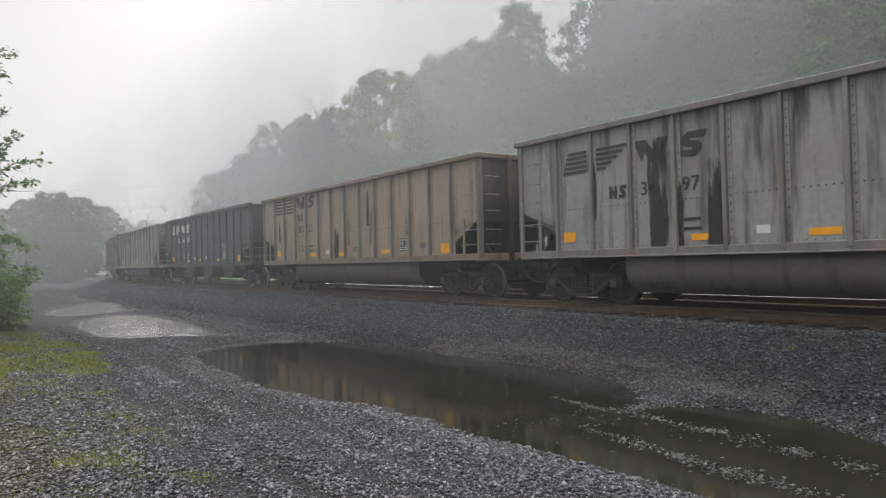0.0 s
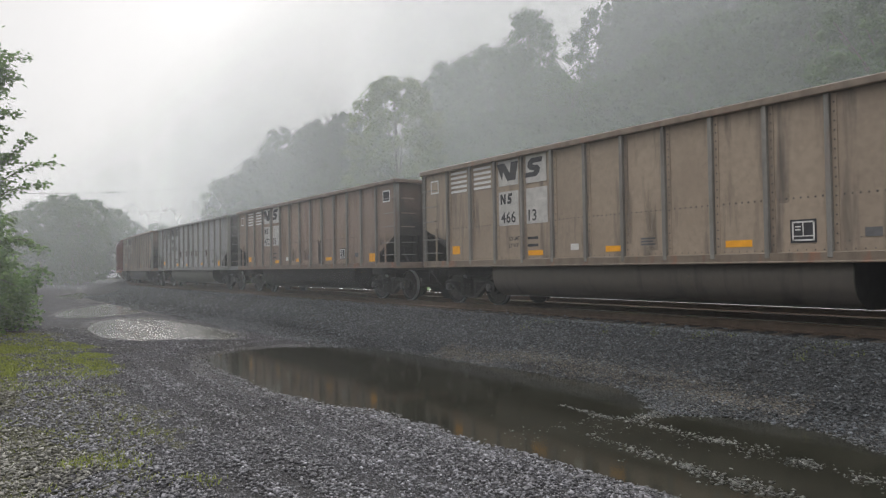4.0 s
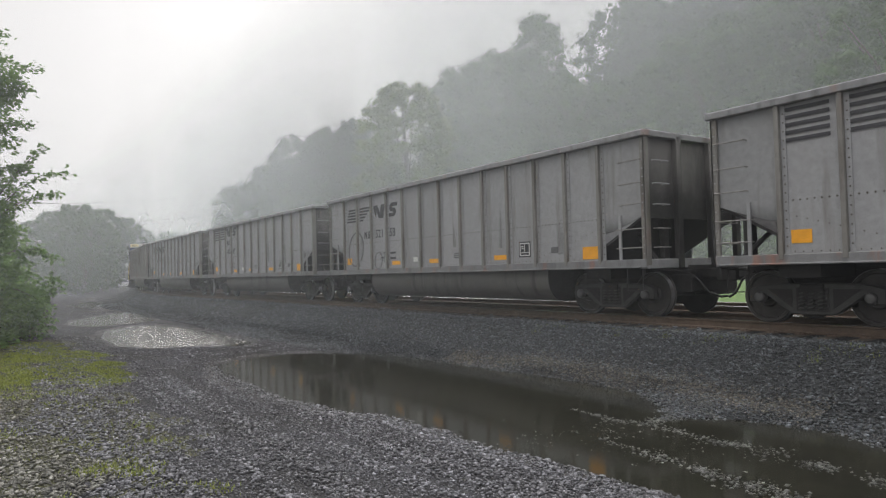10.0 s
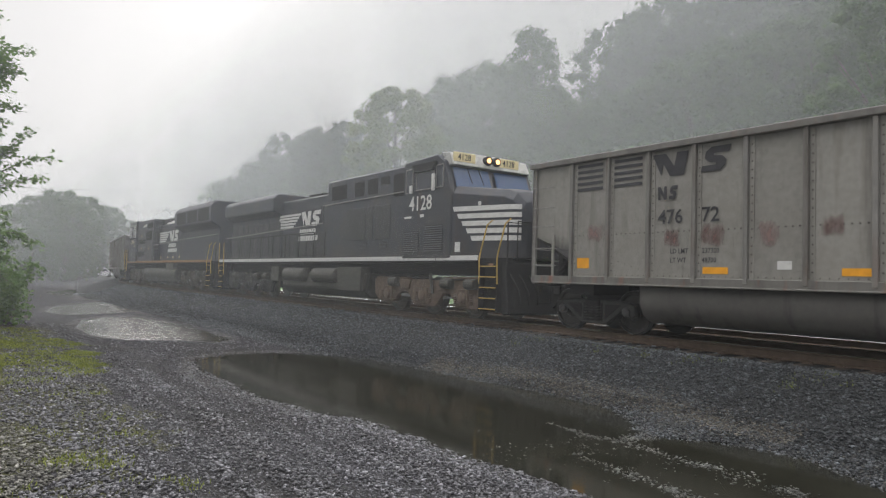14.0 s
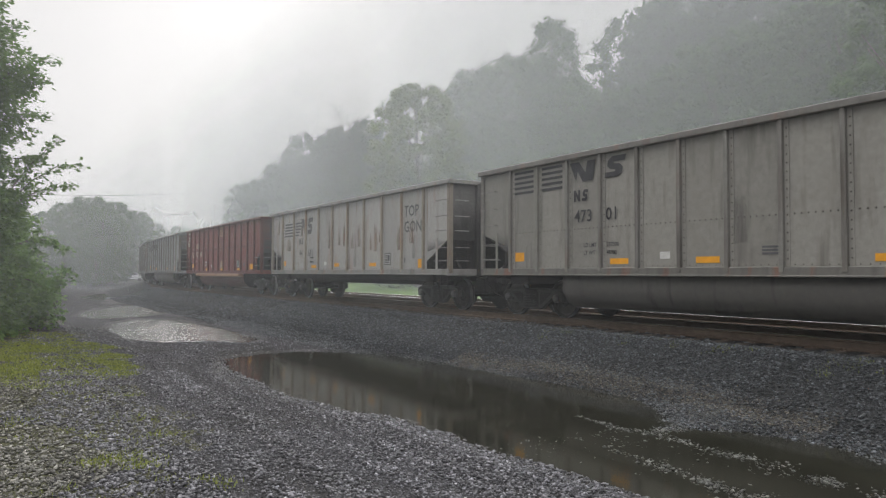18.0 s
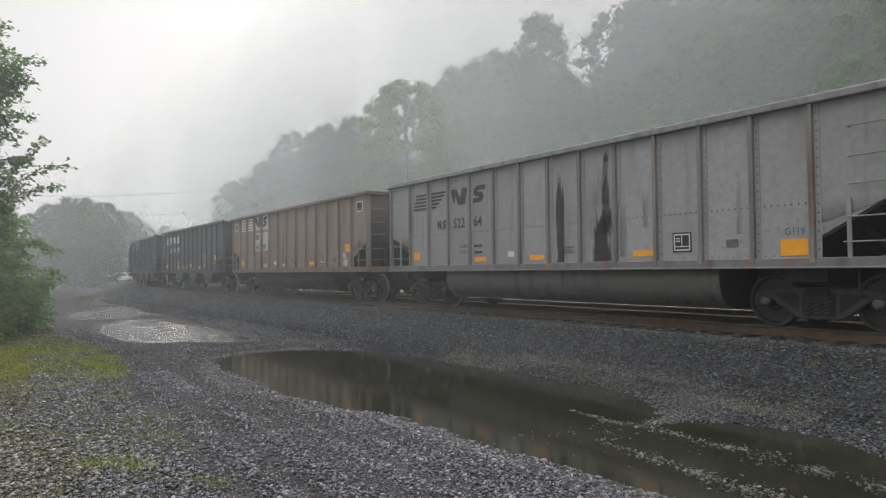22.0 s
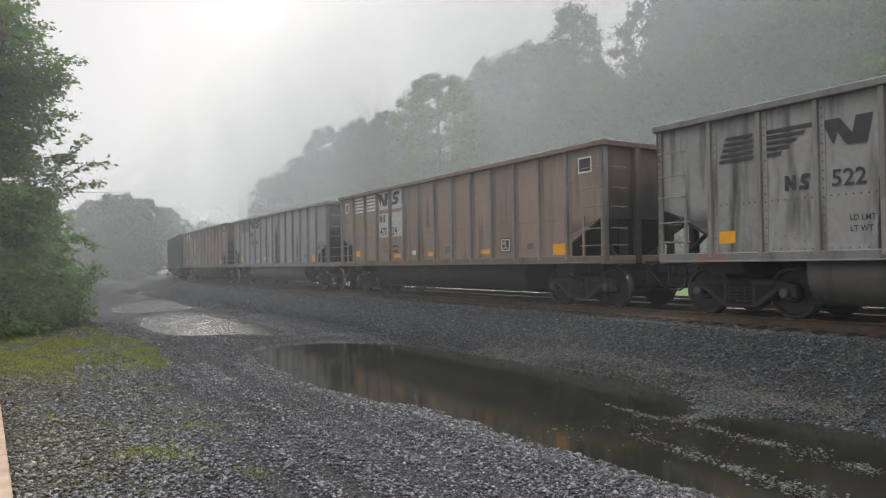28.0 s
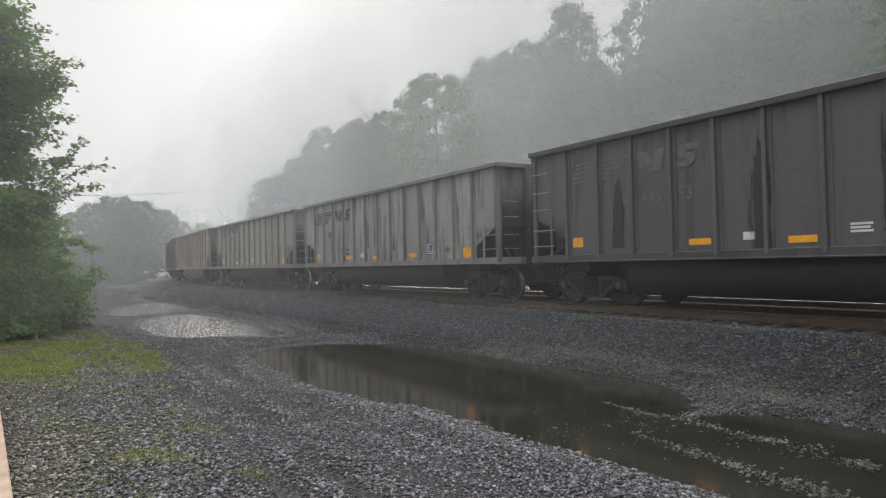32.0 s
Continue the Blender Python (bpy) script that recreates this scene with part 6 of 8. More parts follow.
    window(loco, -8.48, -7.72, 3.50, 4.05, -1.545)
    window(loco, -7.5, -7.1, 3.45, 4.15, -1.545, edge=WHITE)
    box_part(loco, "arm_rest", -9.0, -7.0, -1.62, -1.54, 3.28, 3.38, UNDER, 0.02)
    part("number", text_shape("1084", 0.38, 1.0), CREAM, loco, at=pose(-8.52, -1.556, 2.90))
    part("small_mark", bars_shape(0.42, 0.05), CREAM, loco, at=pose(-7.55, -1.556, 2.74))
    louvers(loco, -8.05, -7.55, 1.85, 2.12, -1.55, 5, P)
    panel = Shape(bevel=0.01)
    panel.prism([(-8.9, 1.68), (-6.95, 1.68), (-6.95, 2.28), (-8.4, 2.28)], -1.556, -1.53)
    part("battery_door", panel, DOOR, loco)
    emblem(loco, -2.36, 2.92, 5.16, 0.71, -1.012, WHITE)
    for x in (-1.6, 0.3, 1.6, 3.1):
        box_part(loco, "latch_plate", x, x + 0.18, -1.03, -1.0, 1.85, 1.98, CREAM, 0.004)
    rail = Shape()
    rail.rod([(-2.0, -1.3, 2.75), (3.6, -1.12, 2.95), (10.9, -1.12, 3.05)], 0.02)
    part("hood_rail", rail, GRAB, loco)
    roof_rail = Shape()
    roof_rail.rod([(-6.7, -1.35, 4.42), (-2.6, -1.35, 4.46), (-2.4, -1.35, 4.3), (-2.4, -1.42, 3.2)], 0.02)
    part("roof_rail", roof_rail, GRAB, loco)
    for k, (dx, dz) in enumerate(((-0.4, 0.0), (-0.35, 0.14), (0.4, 0.0), (0.36, 0.16))):
        h = Shape()
        s = -1 if dx < 0 else 1
        h.lathe([(0.03, 0.0), (0.04, 0.3 * s), (0.11, 0.5 * s), (0.115, 0.52 * s)], 12, "x", (1.9 + dx * 0.3, -0.2 + 0.12 * k, 4.64 + dz))
        part("horn", h, UNDER, loco)
    box_part(loco, "horn_mount", 1.7, 2.1, -0.3, 0.3, 4.33, 4.62, UNDER)
    tank = Shape(bevel=0.0)
    curve = [(-1.42 - 0.10 * math.sin(k * math.pi / 14), 1.18 - 0.045 * k) for k in range(15)] + [(-1.42 + 0.34 * (1 - math.cos(k * math.pi / 12)), 0.53 - 0.28 * math.sin(k * math.pi / 12)) for k in range(1, 7)]
    tank.prism(curve + [(-a, b) for a, b in curve[::-1]], -4.0, 4.3, "x")
    part("fuel_tank", tank, TANK, loco)
    box_part(loco, "electrics_box", 1.9, 3.7, -1.48, -1.2, 1.08, 1.50, TANK)
    pipe = Shape()
    pipe.rod([(-4.3, -1.42, 1.30), (-1.4, -1.42, 1.32), (-1.0, -1.42, 1.48), (1.6, -1.42, 1.48)], 0.04)
    part("pipe", pipe, UNDER, loco)
    loco_truck(loco, -7.2, DIRTY_FRAME)
    loco_truck(loco, 7.4, DIRTY_FRAME)
    steps_and_rails(loco, -1, -10.9)
    steps_and_rails(loco, 1, 11.4)
    pilot(loco, -1, -11.0)
    pilot(loco, 1, 11.45)
    return loco


TRAIN["lead"], PLACES["lead"] = lead_locomotive(), -234.75
TRAIN["rear"], PLACES["rear"] = rear_locomotive(), -258.25

# ---- woods ----


def foliage(name, dark, light, through=0.35):
    def build(nd, ln, b):
        geo = nd.new("ShaderNodeNewGeometry")
        info = nd.new("ShaderNodeObjectInfo")
        add = nd.new("ShaderNodeMath")
        add.operation = "MULTIPLY_ADD"
        add.inputs[1].default_value = 0.35
        ln.new(info.outputs["Random"], add.inputs[0])
        mul = nd.new("ShaderNodeMath")
        mul.operation = "MULTIPLY"
        mul.inputs[1].default_value = 0.65
        ln.new(geo.outputs["Random Per Island"], mul.inputs[0])
        ln.new(mul.outputs[0], add.inputs[2])
        col = ramp_node(nd, ln, add.outputs[0], [(0.0, dark), (1.0, light)])
        ln.new(col, b.inputs["Base Color"])
        b.inputs["Roughness"].default_value = 0.7
        b.inputs["Specular IOR Level"].default_value = 0.2
        tr = nd.new("ShaderNodeBsdfTranslucent")
        ln.new(col, tr.inputs["Color"])
        mx = nd.new("ShaderNodeMixShader")
        mx.inputs[0].default_value = through
        out = nd["Material Output"]
        ln.new(b.outputs[0], mx.inputs[1])
        ln.new(tr.outputs[0], mx.inputs[2])
        ln.new(mx.outputs[0], out.inputs["Surface"])
    return material(name, build)


# an octahedron: the heart of a leaf clump, and the rough form of a broken stone
CHIP = np.array([(1, 0, 0), (0, 1, 0), (-1, 0, 0), (0, -1, 0), (0, 0, 1), (0, 0, -1)], float) * 1.25
CHIP_FACES = np.array([(0, 1, 4), (1, 2, 4), (2, 3, 4), (3, 0, 4), (1, 0, 5), (2, 1, 5), (3, 2, 5), (0, 3, 5)])
LEAF = foliage("maple_leaves", (0.088, 0.156, 0.055), (0.205, 0.31, 0.10), 0.5)
LEAF_HILL = foliage("woodland_leaves", (0.048, 0.084, 0.036), (0.094, 0.150, 0.055))
LEAF_YELLOW = foliage("yellowing_leaves", (0.075, 0.105, 0.034), (0.20, 0.25, 0.08))
LEAF_GREEN = foliage("fresh_green_leaves", (0.050, 0.092, 0.036), (0.10, 0.16, 0.056))
GRASS = foliage("grass_blades", (0.13, 0.16, 0.048), (0.27, 0.30, 0.09))


def leaves_mesh(name, centres, spread, count, size, mat, rng, droop=0.0):
    """Many small folded leaves gathered in clumps round the centres."""
    n = len(centres) * count
    c = np.repeat(np.asarray(centres, float), count, 0)
    d = rng.normal(0, 1, (n, 3))
    d *= (rng.random(n) ** 0.4 / np.linalg.norm(d, axis=1))[:, None] * 1.75
    p = c + d * np.asarray(spread)
    a = rng.normal(0, 1, (n, 3))
    a[:, 2] = a[:, 2] * 0.6 - droop
    a /= np.linalg.norm(a, axis=1)[:, None]
    b = np.cross(a, rng.normal(0, 1, (n, 3)))
    b /= np.linalg.norm(b, axis=1)[:, None]
    s = (size * rng.uniform(0.6, 1.35, n))[:, None]
    v = np.stack([p - a * s * 0.6, p + b * s * 0.42, p + a * s * 0.7, p - b * s * 0.42], 1).reshape(-1, 3)
    return np_mesh(name, v, np.arange(n * 4).reshape(n, 4), [mat])


def limb_points(rng, p, d, length, bends=4, wobble=0.25, lift=0.1):
    pts = [Vector(p)]
    d = Vector(d).normalized()
    for _ in range(bends):
        d = (d + Vector(rng.normal(0, wobble, 3)) + Vector((0, 0, lift))).normalized()
        pts.append(pts[-1] + d * length / bends)
    return pts


def tapered(shape, pts, r0, r1, n=6):
    rings, m = [], len(pts)
    for i, p in enumerate(pts):
        d = (pts[min(i + 1, m - 1)] - pts[max(i - 1, 0)]).normalized()
        u = d.orthogonal().normalized()
        w = d.cross(u)
        r = r0 + (r1 - r0) * i / (m - 1)
        rings += [p + (u * math.cos(k * math.tau / n) + w * math.sin(k * math.tau / n)) * r for k in range(n)]
    shape.add(rings, [(i * n + k, i * n + (k + 1) % n, (i + 1) * n + (k + 1) % n, (i + 1) * n + k) for i in range(m - 1) for k in range(n)])


def puffs(centres, radii, count, size, rng, core=0.0, flat=0.75):
    """Arrays of a crown: many small leaves on rounded clumps, round a denser heart where core is given."""
    m = len(centres)
    c, r = np.repeat(np.asarray(centres, float), count, 0), np.repeat(np.asarray(radii, float), count)
    n = m * count
    d = rng.normal(0, 1, (n, 3))
    d /= np.linalg.norm(d, axis=1)[:, None]
    p = c + d * (r * (1.12 - 0.75 * rng.random(n) ** 2.2))[:, None] * np.array((1, 1, flat))
    nor = d * 0.9 + rng.normal(0, 0.55, (n, 3)) + np.array((0, 0, 0.35))
    a = np.cross(nor, rng.normal(0, 1, (n, 3)))
    a /= np.linalg.norm(a, axis=1)[:, None]
    b = np.cross(nor, a)
    b /= np.linalg.norm(b, axis=1)[:, None]
    s = (size * rng.uniform(0.6, 1.4, n))[:, None]
    v = [np.stack([p - a * s * 0.55, p + a * s * 0.55, p + b * s], 1).reshape(-1, 3)]
    f = [np.arange(n * 3).reshape(n, 3)]
    if core:
        k = CHIP[None] / 1.25 * rng.uniform(0.8, 1.2, (m, 6, 1)) * (np.asarray(radii) * core)[:, None, None] * np.array((1, 1, flat)) + np.asarray(centres, float)[:, None, :]
        v.append(k.reshape(-1, 3))
        f.append((CHIP_FACES[None] + (n * 3 + np.arange(m) * 6)[:, None, None]).reshape(-1, 3))
    return np.concatenate(v), np.concatenate(f)


def tree_kind(seed, height, radius, crown_from, clumps, count, size, mat, lean=0.0, lobes=5, core=0.66, puff=0.056, heart=0.3):
    """Meshes of trunk, limbs and crown for one kind of tree, its foot at the origin."""
    rng = np.random.default_rng(seed)
    trunk, limbs = Shape(), Shape()
    axis = [Vector((lean * height * k / 6 + rng.normal(0, 0.012) * height * (k > 0), rng.normal(0, 0.012) * height * (k > 0), height * 0.92 * k / 6)) for k in range(7)]
    tapered(trunk, [axis[0] - Vector((0, 0, 1.0))] + axis, 0.017 * height, 0.003 * height, 8)
    lobe = [(rng.uniform(0, math.tau), rng.uniform(crown_from, 0.9)) for _ in range(lobes)]
    centres, radii = [], []
    for k in range(clumps):
        f = crown_from + (0.965 - crown_from) * ((k + rng.random()) / clumps) ** 0.82
        share = (f - crown_from) / (1 - crown_from)
        prof = math.sin(math.pi * min(1, max(0.06, share * 0.84 + 0.13))) ** 0.62
        az = k * 2.39996 + rng.normal(0, 0.3)
        bulge = 0.86 + 0.22 * max(math.cos(az - la) - abs(f - lf) * 2.2 for la, lf in lobe)
        r = radius * prof * bulge * (heart + (1 - heart) * rng.random() ** 0.5)
        base = axis[min(6, int(f * 6.5))]
        centres.append((base.x + r * math.cos(az), base.y + r * math.sin(az), f * height))
        radii.append(height * puff * rng.uniform(0.55, 1.25) * (1.15 - 0.45 * share))
    for k in range(26):
        c = centres[int(rng.integers(clumps))]
        f = max(0.15, c[2] / height - 0.22)
        start = axis[min(6, int(f * 6.5))]
        end = Vector(c)
        mid = (start + end) / 2 + Vector((0, 0, -0.01 * height))
        tapered(limbs, [start, mid, end], 0.0055 * height, 0.0012 * height, 5)
    v, f = puffs(centres, radii, count, size, rng, core)
    return trunk, limbs, np_mesh("crown", v, f, [mat])


KINDS = [
    tree_kind(1, 20, 5.2, 0.06, 185, 64, 0.21, LEAF_HILL, lobes=9),
    tree_kind(2, 20, 4.3, 0.06, 170, 64, 0.21, LEAF_HILL, lobes=8),
    tree_kind(3, 20, 5.8, 0.05, 200, 64, 0.21, LEAF_HILL, lobes=10),
    tree_kind(4, 20, 4.4, 0.03, 175, 64, 0.21, LEAF_HILL, lobes=8),
    tree_kind(5, 20, 6.6, 0.02, 215, 64, 0.22, LEAF_HILL, lobes=10),
]
BUSHY = tree_kind(15, 20, 8.0, 0.02, 240, 54, 0.26, LEAF_HILL, lobes=12, puff=0.054)
GREEN = tree_kind(18, 20, 6.0, 0.05, 240, 80, 0.19, LEAF_GREEN, lobes=14, puff=0.046)
OAK = tree_kind(27, 18.5, 5.2, 0.03, 420, 76, 0.18, LEAF_YELLOW, lobes=26, core=0.42, puff=0.041, heart=0.25)
POPLAR = tree_kind(12, 24, 2.9, 0.2, 190, 70, 0.20, LEAF_HILL, lobes=12, core=0.45, puff=0.036)


def plant(kind, x, y, top, label, native=20.0, turn=None, wide=1.0):
    v = lateral(x, y)
    if -7.5 < v < 8.5:
        return
    z = float(ground_z(np.array([x]), np.array([y]))[0])
    k = max(0.3, (top - z) / native)
    tree = thing("tree", label, "tree", "trees of the misty wood")
    trunk, limbs, crown = kind
    part("trunk", trunk, BARK, tree)
    part("limbs", limbs, BARK, tree)
    ob = new("crown", crown)
    ob.parent = tree
    tree.matrix_world = pose(x, y, z, 0, 0, random.uniform(0, 360) if turn is None else turn) @ Matrix.Diagonal((k * wide, k * wide, k, 1))


FAR_RIDGE = [(-123.5, 33.8, 11.2), (-121.0, 36.0, 14.2), (-119.1, 37.8, 17.0), (-116.0, 39.5, 17.6), (-112.8, 41.1, 19.9), (-108.0, 42.3, 20.6), (-103.3, 43.2, 23.4), (-99.0, 44.4, 21.6), (-94.8, 45.1, 23.5), (-91.5, 44.6, 21.5), (-88.9, 45.8, 23.6), (-83.0, 46.0, 20.0), (-78.0, 44.0, 18.5)]
TALL_EDGE = [(-61.5, 44.6, 24.0), (-59.9, 47.8, 25.2), (-55.9, 47.9, 24.6), (-46.4, 44.5, 19.4), (-42.7, 42.1, 17.4), (-66.0, 46.0, 19.5)]
HIGH_WOOD = [(-51.2, 60.0, 30.0), (-50.3, 62.4, 31.5), (-49.0, 65.1, 33.4), (-46.4, 67.6, 35.5), (-39.8, 64.8, 34.0), (-34.3, 63.3, 33.0), (-29.1, 60.0, 30.8), (-25.9, 60.0, 30.9), (-22.7, 60.0, 30.7), (-19.7, 60.0, 30.0), (-13.0, 60.0, 31.0)]
# the last five stand unseen, right of the view, added to block sky light
UNDERSTOREY = [(-55.5, 33.5, 9.8), (-50.0, 33.0, 8.8), (-51.5, 29.6, 7.6), (-46.5, 31.2, 8.0), (-60.0, 34.5, 9.5), (-43.0, 33.5, 8.5), (-54.0, 30.5, 11.0), (-47.3, 32.8, 9.5), (-53.6, 42.5, 14.3), (-51.7, 42.5, 16.1), (-46.1, 42.5, 16.1), (-40.7, 42.5, 16.0), (-38.2, 44.9, 17.0), (-34.6, 44.4, 17.5), (-31.2, 44.6, 18.5), (-28.7, 46.4, 19.5), (-25.2, 46.2, 19.5), (-22.0, 44.7, 19.0), (-19.0, 43.9, 18.5), (-16.4, 42.8, 18.0), (-14.2, 42.5, 17.3), (-9.3, 42.5, 17.6), (-67.1, 42.5, 12.2), (-72.2, 42.5, 12.7), (-82.8, 42.5, 13.0), (-88.1, 42.5, 13.4), (-4.0, 43.0, 18.0), (3.0, 42.0, 18.0), (11.0, 41.5, 19.0), (20.0, 42.0, 19.0), (30.0, 43.0, 20.0)]
LEFT_WOOD = [(-106.0, 1.5, 9.0), (-111.8, 7.3, 9.8), (-113.5, 10.2, 11.3), (-117.3, 12.8, 12.8), (-111.0, 14.2, 10.6), (-121.0, 16.5, 12.6), (-172.0, 28.5, 15.5), (-176.0, 33.0, 13.0),
             (-195.3, 43.1, 12.5), (-203.5, 51.8, 13.8), (-224.5, 50.2, 15.7), (-98.0, -4.0, 9.0), (-90.0, -12.0, 10.0), (-103.9, 12.5, 5.5), (-108.0, 9.0, 6.5), (-104.0, 6.0, 6.0)]


def build_woods():
    i = 0
    for places, label in ((FAR_RIDGE, "hazy broadleaf tree on the far ridge"), (TALL_EDGE, "tall broadleaf tree fading into mist"), (HIGH_WOOD, "large hillside tree dimmed by fog"),
                          (UNDERSTOREY, "leafy young tree at the edge of the wood"), (LEFT_WOOD, "rounded hazy tree beside the far lane")):
        for x, y, top in places:
            order = (4, 3, 4) if places in (LEFT_WOOD, UNDERSTOREY) else ((4, 3, 2) if places is FAR_RIDGE else (0, 2, 4, 1, 2))
            plant(BUSHY if places is LEFT_WOOD else KINDS[order[i % len(order)]], x, y, top, label)
            i += 1
    plant(OAK, -51.2, 31.3, 17.8, "free-standing oak with yellowing open crown", 18.5, 40)
    for x, y, top in ((-12.6, 33.8, 15.4), (-9.0, 32.8, 15.0), (-5.4, 33.5, 15.5)):
        plant(GREEN, x, y, top, "green broadleaf tree close behind the field")
    plant(POPLAR, -51.6, 47.4, 27.4, "tall slender tree rising above the wood", 24, 10)


build_woods()


def bare_tree(x, y, top, seed):
    rng = np.random.default_rng(seed)
    z = float(ground_z(np.array([x]), np.array([y]))[0])
    h = top - z
    tree = thing("tree", "thin bare tree with fine leafless twigs", "tree", "trees of the misty wood")
    trunk, limbs = Shape(), Shape()
    axis = limb_points(rng, (0, 0, -0.5), (0, 0, 1), h * 0.86, 6, 0.05, 0.25)
    tapered(trunk, axis, 0.09, 0.012, 6)
    for k in range(40):
        s = axis[2 + k % 5]
        a = rng.uniform(0, math.tau)
        pts = limb_points(rng, s, (math.cos(a), math.sin(a), 1.0), h * rng.uniform(0.14, 0.3), 4, 0.2, 0.12)
        tapered(limbs, pts, 0.02, 0.007, 4)
        for j in range(3):
            q = limb_points(rng, pts[1 + j], (math.cos(a + j - 1), math.sin(a + j - 1), 0.9), h * 0.1, 3, 0.25, 0.1)
            tapered(limbs, q, 0.011, 0.005, 3)
    part("trunk", trunk, BARK, tree)
    part("limbs", limbs, BARK, tree)
    tree.matrix_world = pose(x, y, z)


bare_tree(-76.2, 37.8, 22.4, 3)
bare_tree(-79.0, 38.6, 20.0, 4)
bare_tree(-40.5, 38.5, 15.5, 6)
bare_tree(-38.0, 39.0, 15.0, 8)


def sprays(name, places, ways, count, long, wide, leaf, mat, rng):
    """Level sprays of pointed leaves that reach out along their twigs and droop at the tips."""
    m = len(places)
    n = m * count
    c, d = np.repeat(np.asarray(places, float), count, 0), np.asarray(ways, float)
    d = np.repeat(d / np.linalg.norm(d, axis=1)[:, None], count, 0)
    side = np.cross(d, np.array((0, 0, 1.0)))
    side /= np.linalg.norm(side, axis=1)[:, None]
    u, w = rng.uniform(-0.5, 0.6, n), rng.normal(0, 0.42, n)
    w *= 1.0 - 0.6 * np.abs(u)
    p = c + d * (u * long)[:, None] + side * (w * wide)[:, None]
    p[:, 2] += rng.normal(0, 0.06, n) - 0.16 * long * np.clip(u + 0.1, 0, 1) ** 2 - 0.08 * np.abs(w)
    way = d * 0.8 + side * (np.sign(w) * 0.7)[:, None] + rng.normal(0, 0.45, (n, 3)) + np.array((0, 0, -0.35))
    way /= np.linalg.norm(way, axis=1)[:, None]
    across = np.cross(way, np.array((0, 0, 1.0)) + rng.normal(0, 0.5, (n, 3)))
    across /= np.linalg.norm(across, axis=1)[:, None]
    s = (leaf * rng.uniform(0.6, 1.35, n))[:, None]
    v = np.stack([p, p + way * s * 0.5 + across * s * 0.34, p + way * s * 1.1, p + way * s * 0.5 - across * s * 0.34], 1).reshape(-1, 3)
    return np_mesh(name, v, np.arange(n * 4).reshape(n, 4), [mat])


def near_tree():
    """Leafy multi-stemmed maple beside the gravel: an upper crown, a wider skirt and long shoots over the lane."""
    rng = np.random.default_rng(21)
    tree = thing("tree", "dense dark green maple with long leafy shoots beside the gravel", "tree")
    trunk, limbs = Shape(), Shape()
    heights = [0.0, 1.0, 1.7, 2.3, 3.0, 3.6, 4.3, 4.9, 5.25, 5.7, 6.3, 7.0, 7.8, 8.6, 9.3, 9.9]
    reach = [2.9, 3.3, 3.05, 3.3, 3.0, 2.95, 2.75, 2.15, 1.7, 2.3, 2.45, 2.4, 2.6, 2.1, 1.5, 0.6]
    stems = []
    for k in range(5):
        a = k * math.tau / 5 + 0.4
        stems.append(limb_points(rng, (0.4 * math.cos(a), 0.4 * math.sin(a), -0.3), (0.16 * math.cos(a), 0.16 * math.sin(a), 1), 8.6, 8, 0.07, 0.06))
        tapered(trunk, stems[-1], 0.13, 0.025, 7)
    places, ways = [], []
    for k in range(1700):
        z = 0.1 + 9.8 * rng.random() ** 1.15
        a = rng.uniform(0, math.tau)
        far = float(np.interp(z, heights, reach)) * (0.86 + 0.16 * math.sin(3 * a + 2.1 * z) * math.sin(1.7 * z + a))
        r = far * (0.25 + 0.75 * rng.random() ** 0.42)
        places.append((r * math.cos(a), r * math.sin(a), z))
        ways.append((math.cos(a + rng.normal(0, 0.35)), math.sin(a + rng.normal(0, 0.35)), rng.normal(0.12, 0.2)))
        if k % 4 == 0:
            stem = stems[k % 5]
            start = min(stem, key=lambda q: abs(q.z - (z - 0.3 * r)))
            end = Vector(places[-1])
            tapered(limbs, [start, (start + end) / 2 + Vector((0, 0, 0.12)), end], 0.03, 0.006, 4)
    tips, tip_ways = [], []
    for start, end, lift in (((0.6, 2.2, 4.2), (0.4, 3.35, 5.75), 0.1), ((0.5, 2.4, 4.1), (0.4, 3.85, 4.95), 0.25), ((0.6, 2.3, 3.7), (0.5, 3.6, 4.35), 0.15), ((0.7, 2.4, 2.6), (0.6, 3.55, 2.45), 0.2), ((0.2, 1.9, 7.3), (0.2, 3.15, 8.0), 0.25),
                              ((0.2, 1.8, 6.0), (0.3, 2.95, 6.35), 0.15), ((-0.1, 1.2, 8.2), (0.1, 2.3, 9.0), 0.1), ((0, 0.8, 8.7), (0.1, 1.9, 9.6), 0.1), ((0.0, 1.5, 6.7), (0.2, 2.9, 7.35), 0.2), ((0.4, 2.2, 5.0), (0.5, 2.8, 5.0), 0.1),
                              ((0.3, 2.2, 1.6), (0.6, 3.3, 1.1), 0.2), ((-1.0, -0.2, 9.4), (-0.9, 0.4, 10.2), 0.05)):
        a, b = Vector(start), Vector(end)
        pts = [a.lerp(b, f) + Vector((0, 0, lift * math.sin(math.pi * f) + rng.normal(0, 0.02))) for f in (0, 0.2, 0.4, 0.6, 0.8, 1.0)]
        tapered(limbs, pts, 0.026, 0.005, 4)
        for f in np.arange(0.05, 1.02, 0.09):
            for turn in (-0.8, 0.8):
                q = a.lerp(b, f) + Vector((0, 0, lift * math.sin(math.pi * f)))
                d = (b - a).normalized()
                d = Vector((d.x * math.cos(turn) - d.y * math.sin(turn), d.x * math.sin(turn) + d.y * math.cos(turn), d.z * 0.6))
                tips.append(tuple(q + d * 0.14))
                tip_ways.append(tuple(d))
    part("trunk", trunk, BARK, tree)
    part("limbs", limbs, BARK, tree)
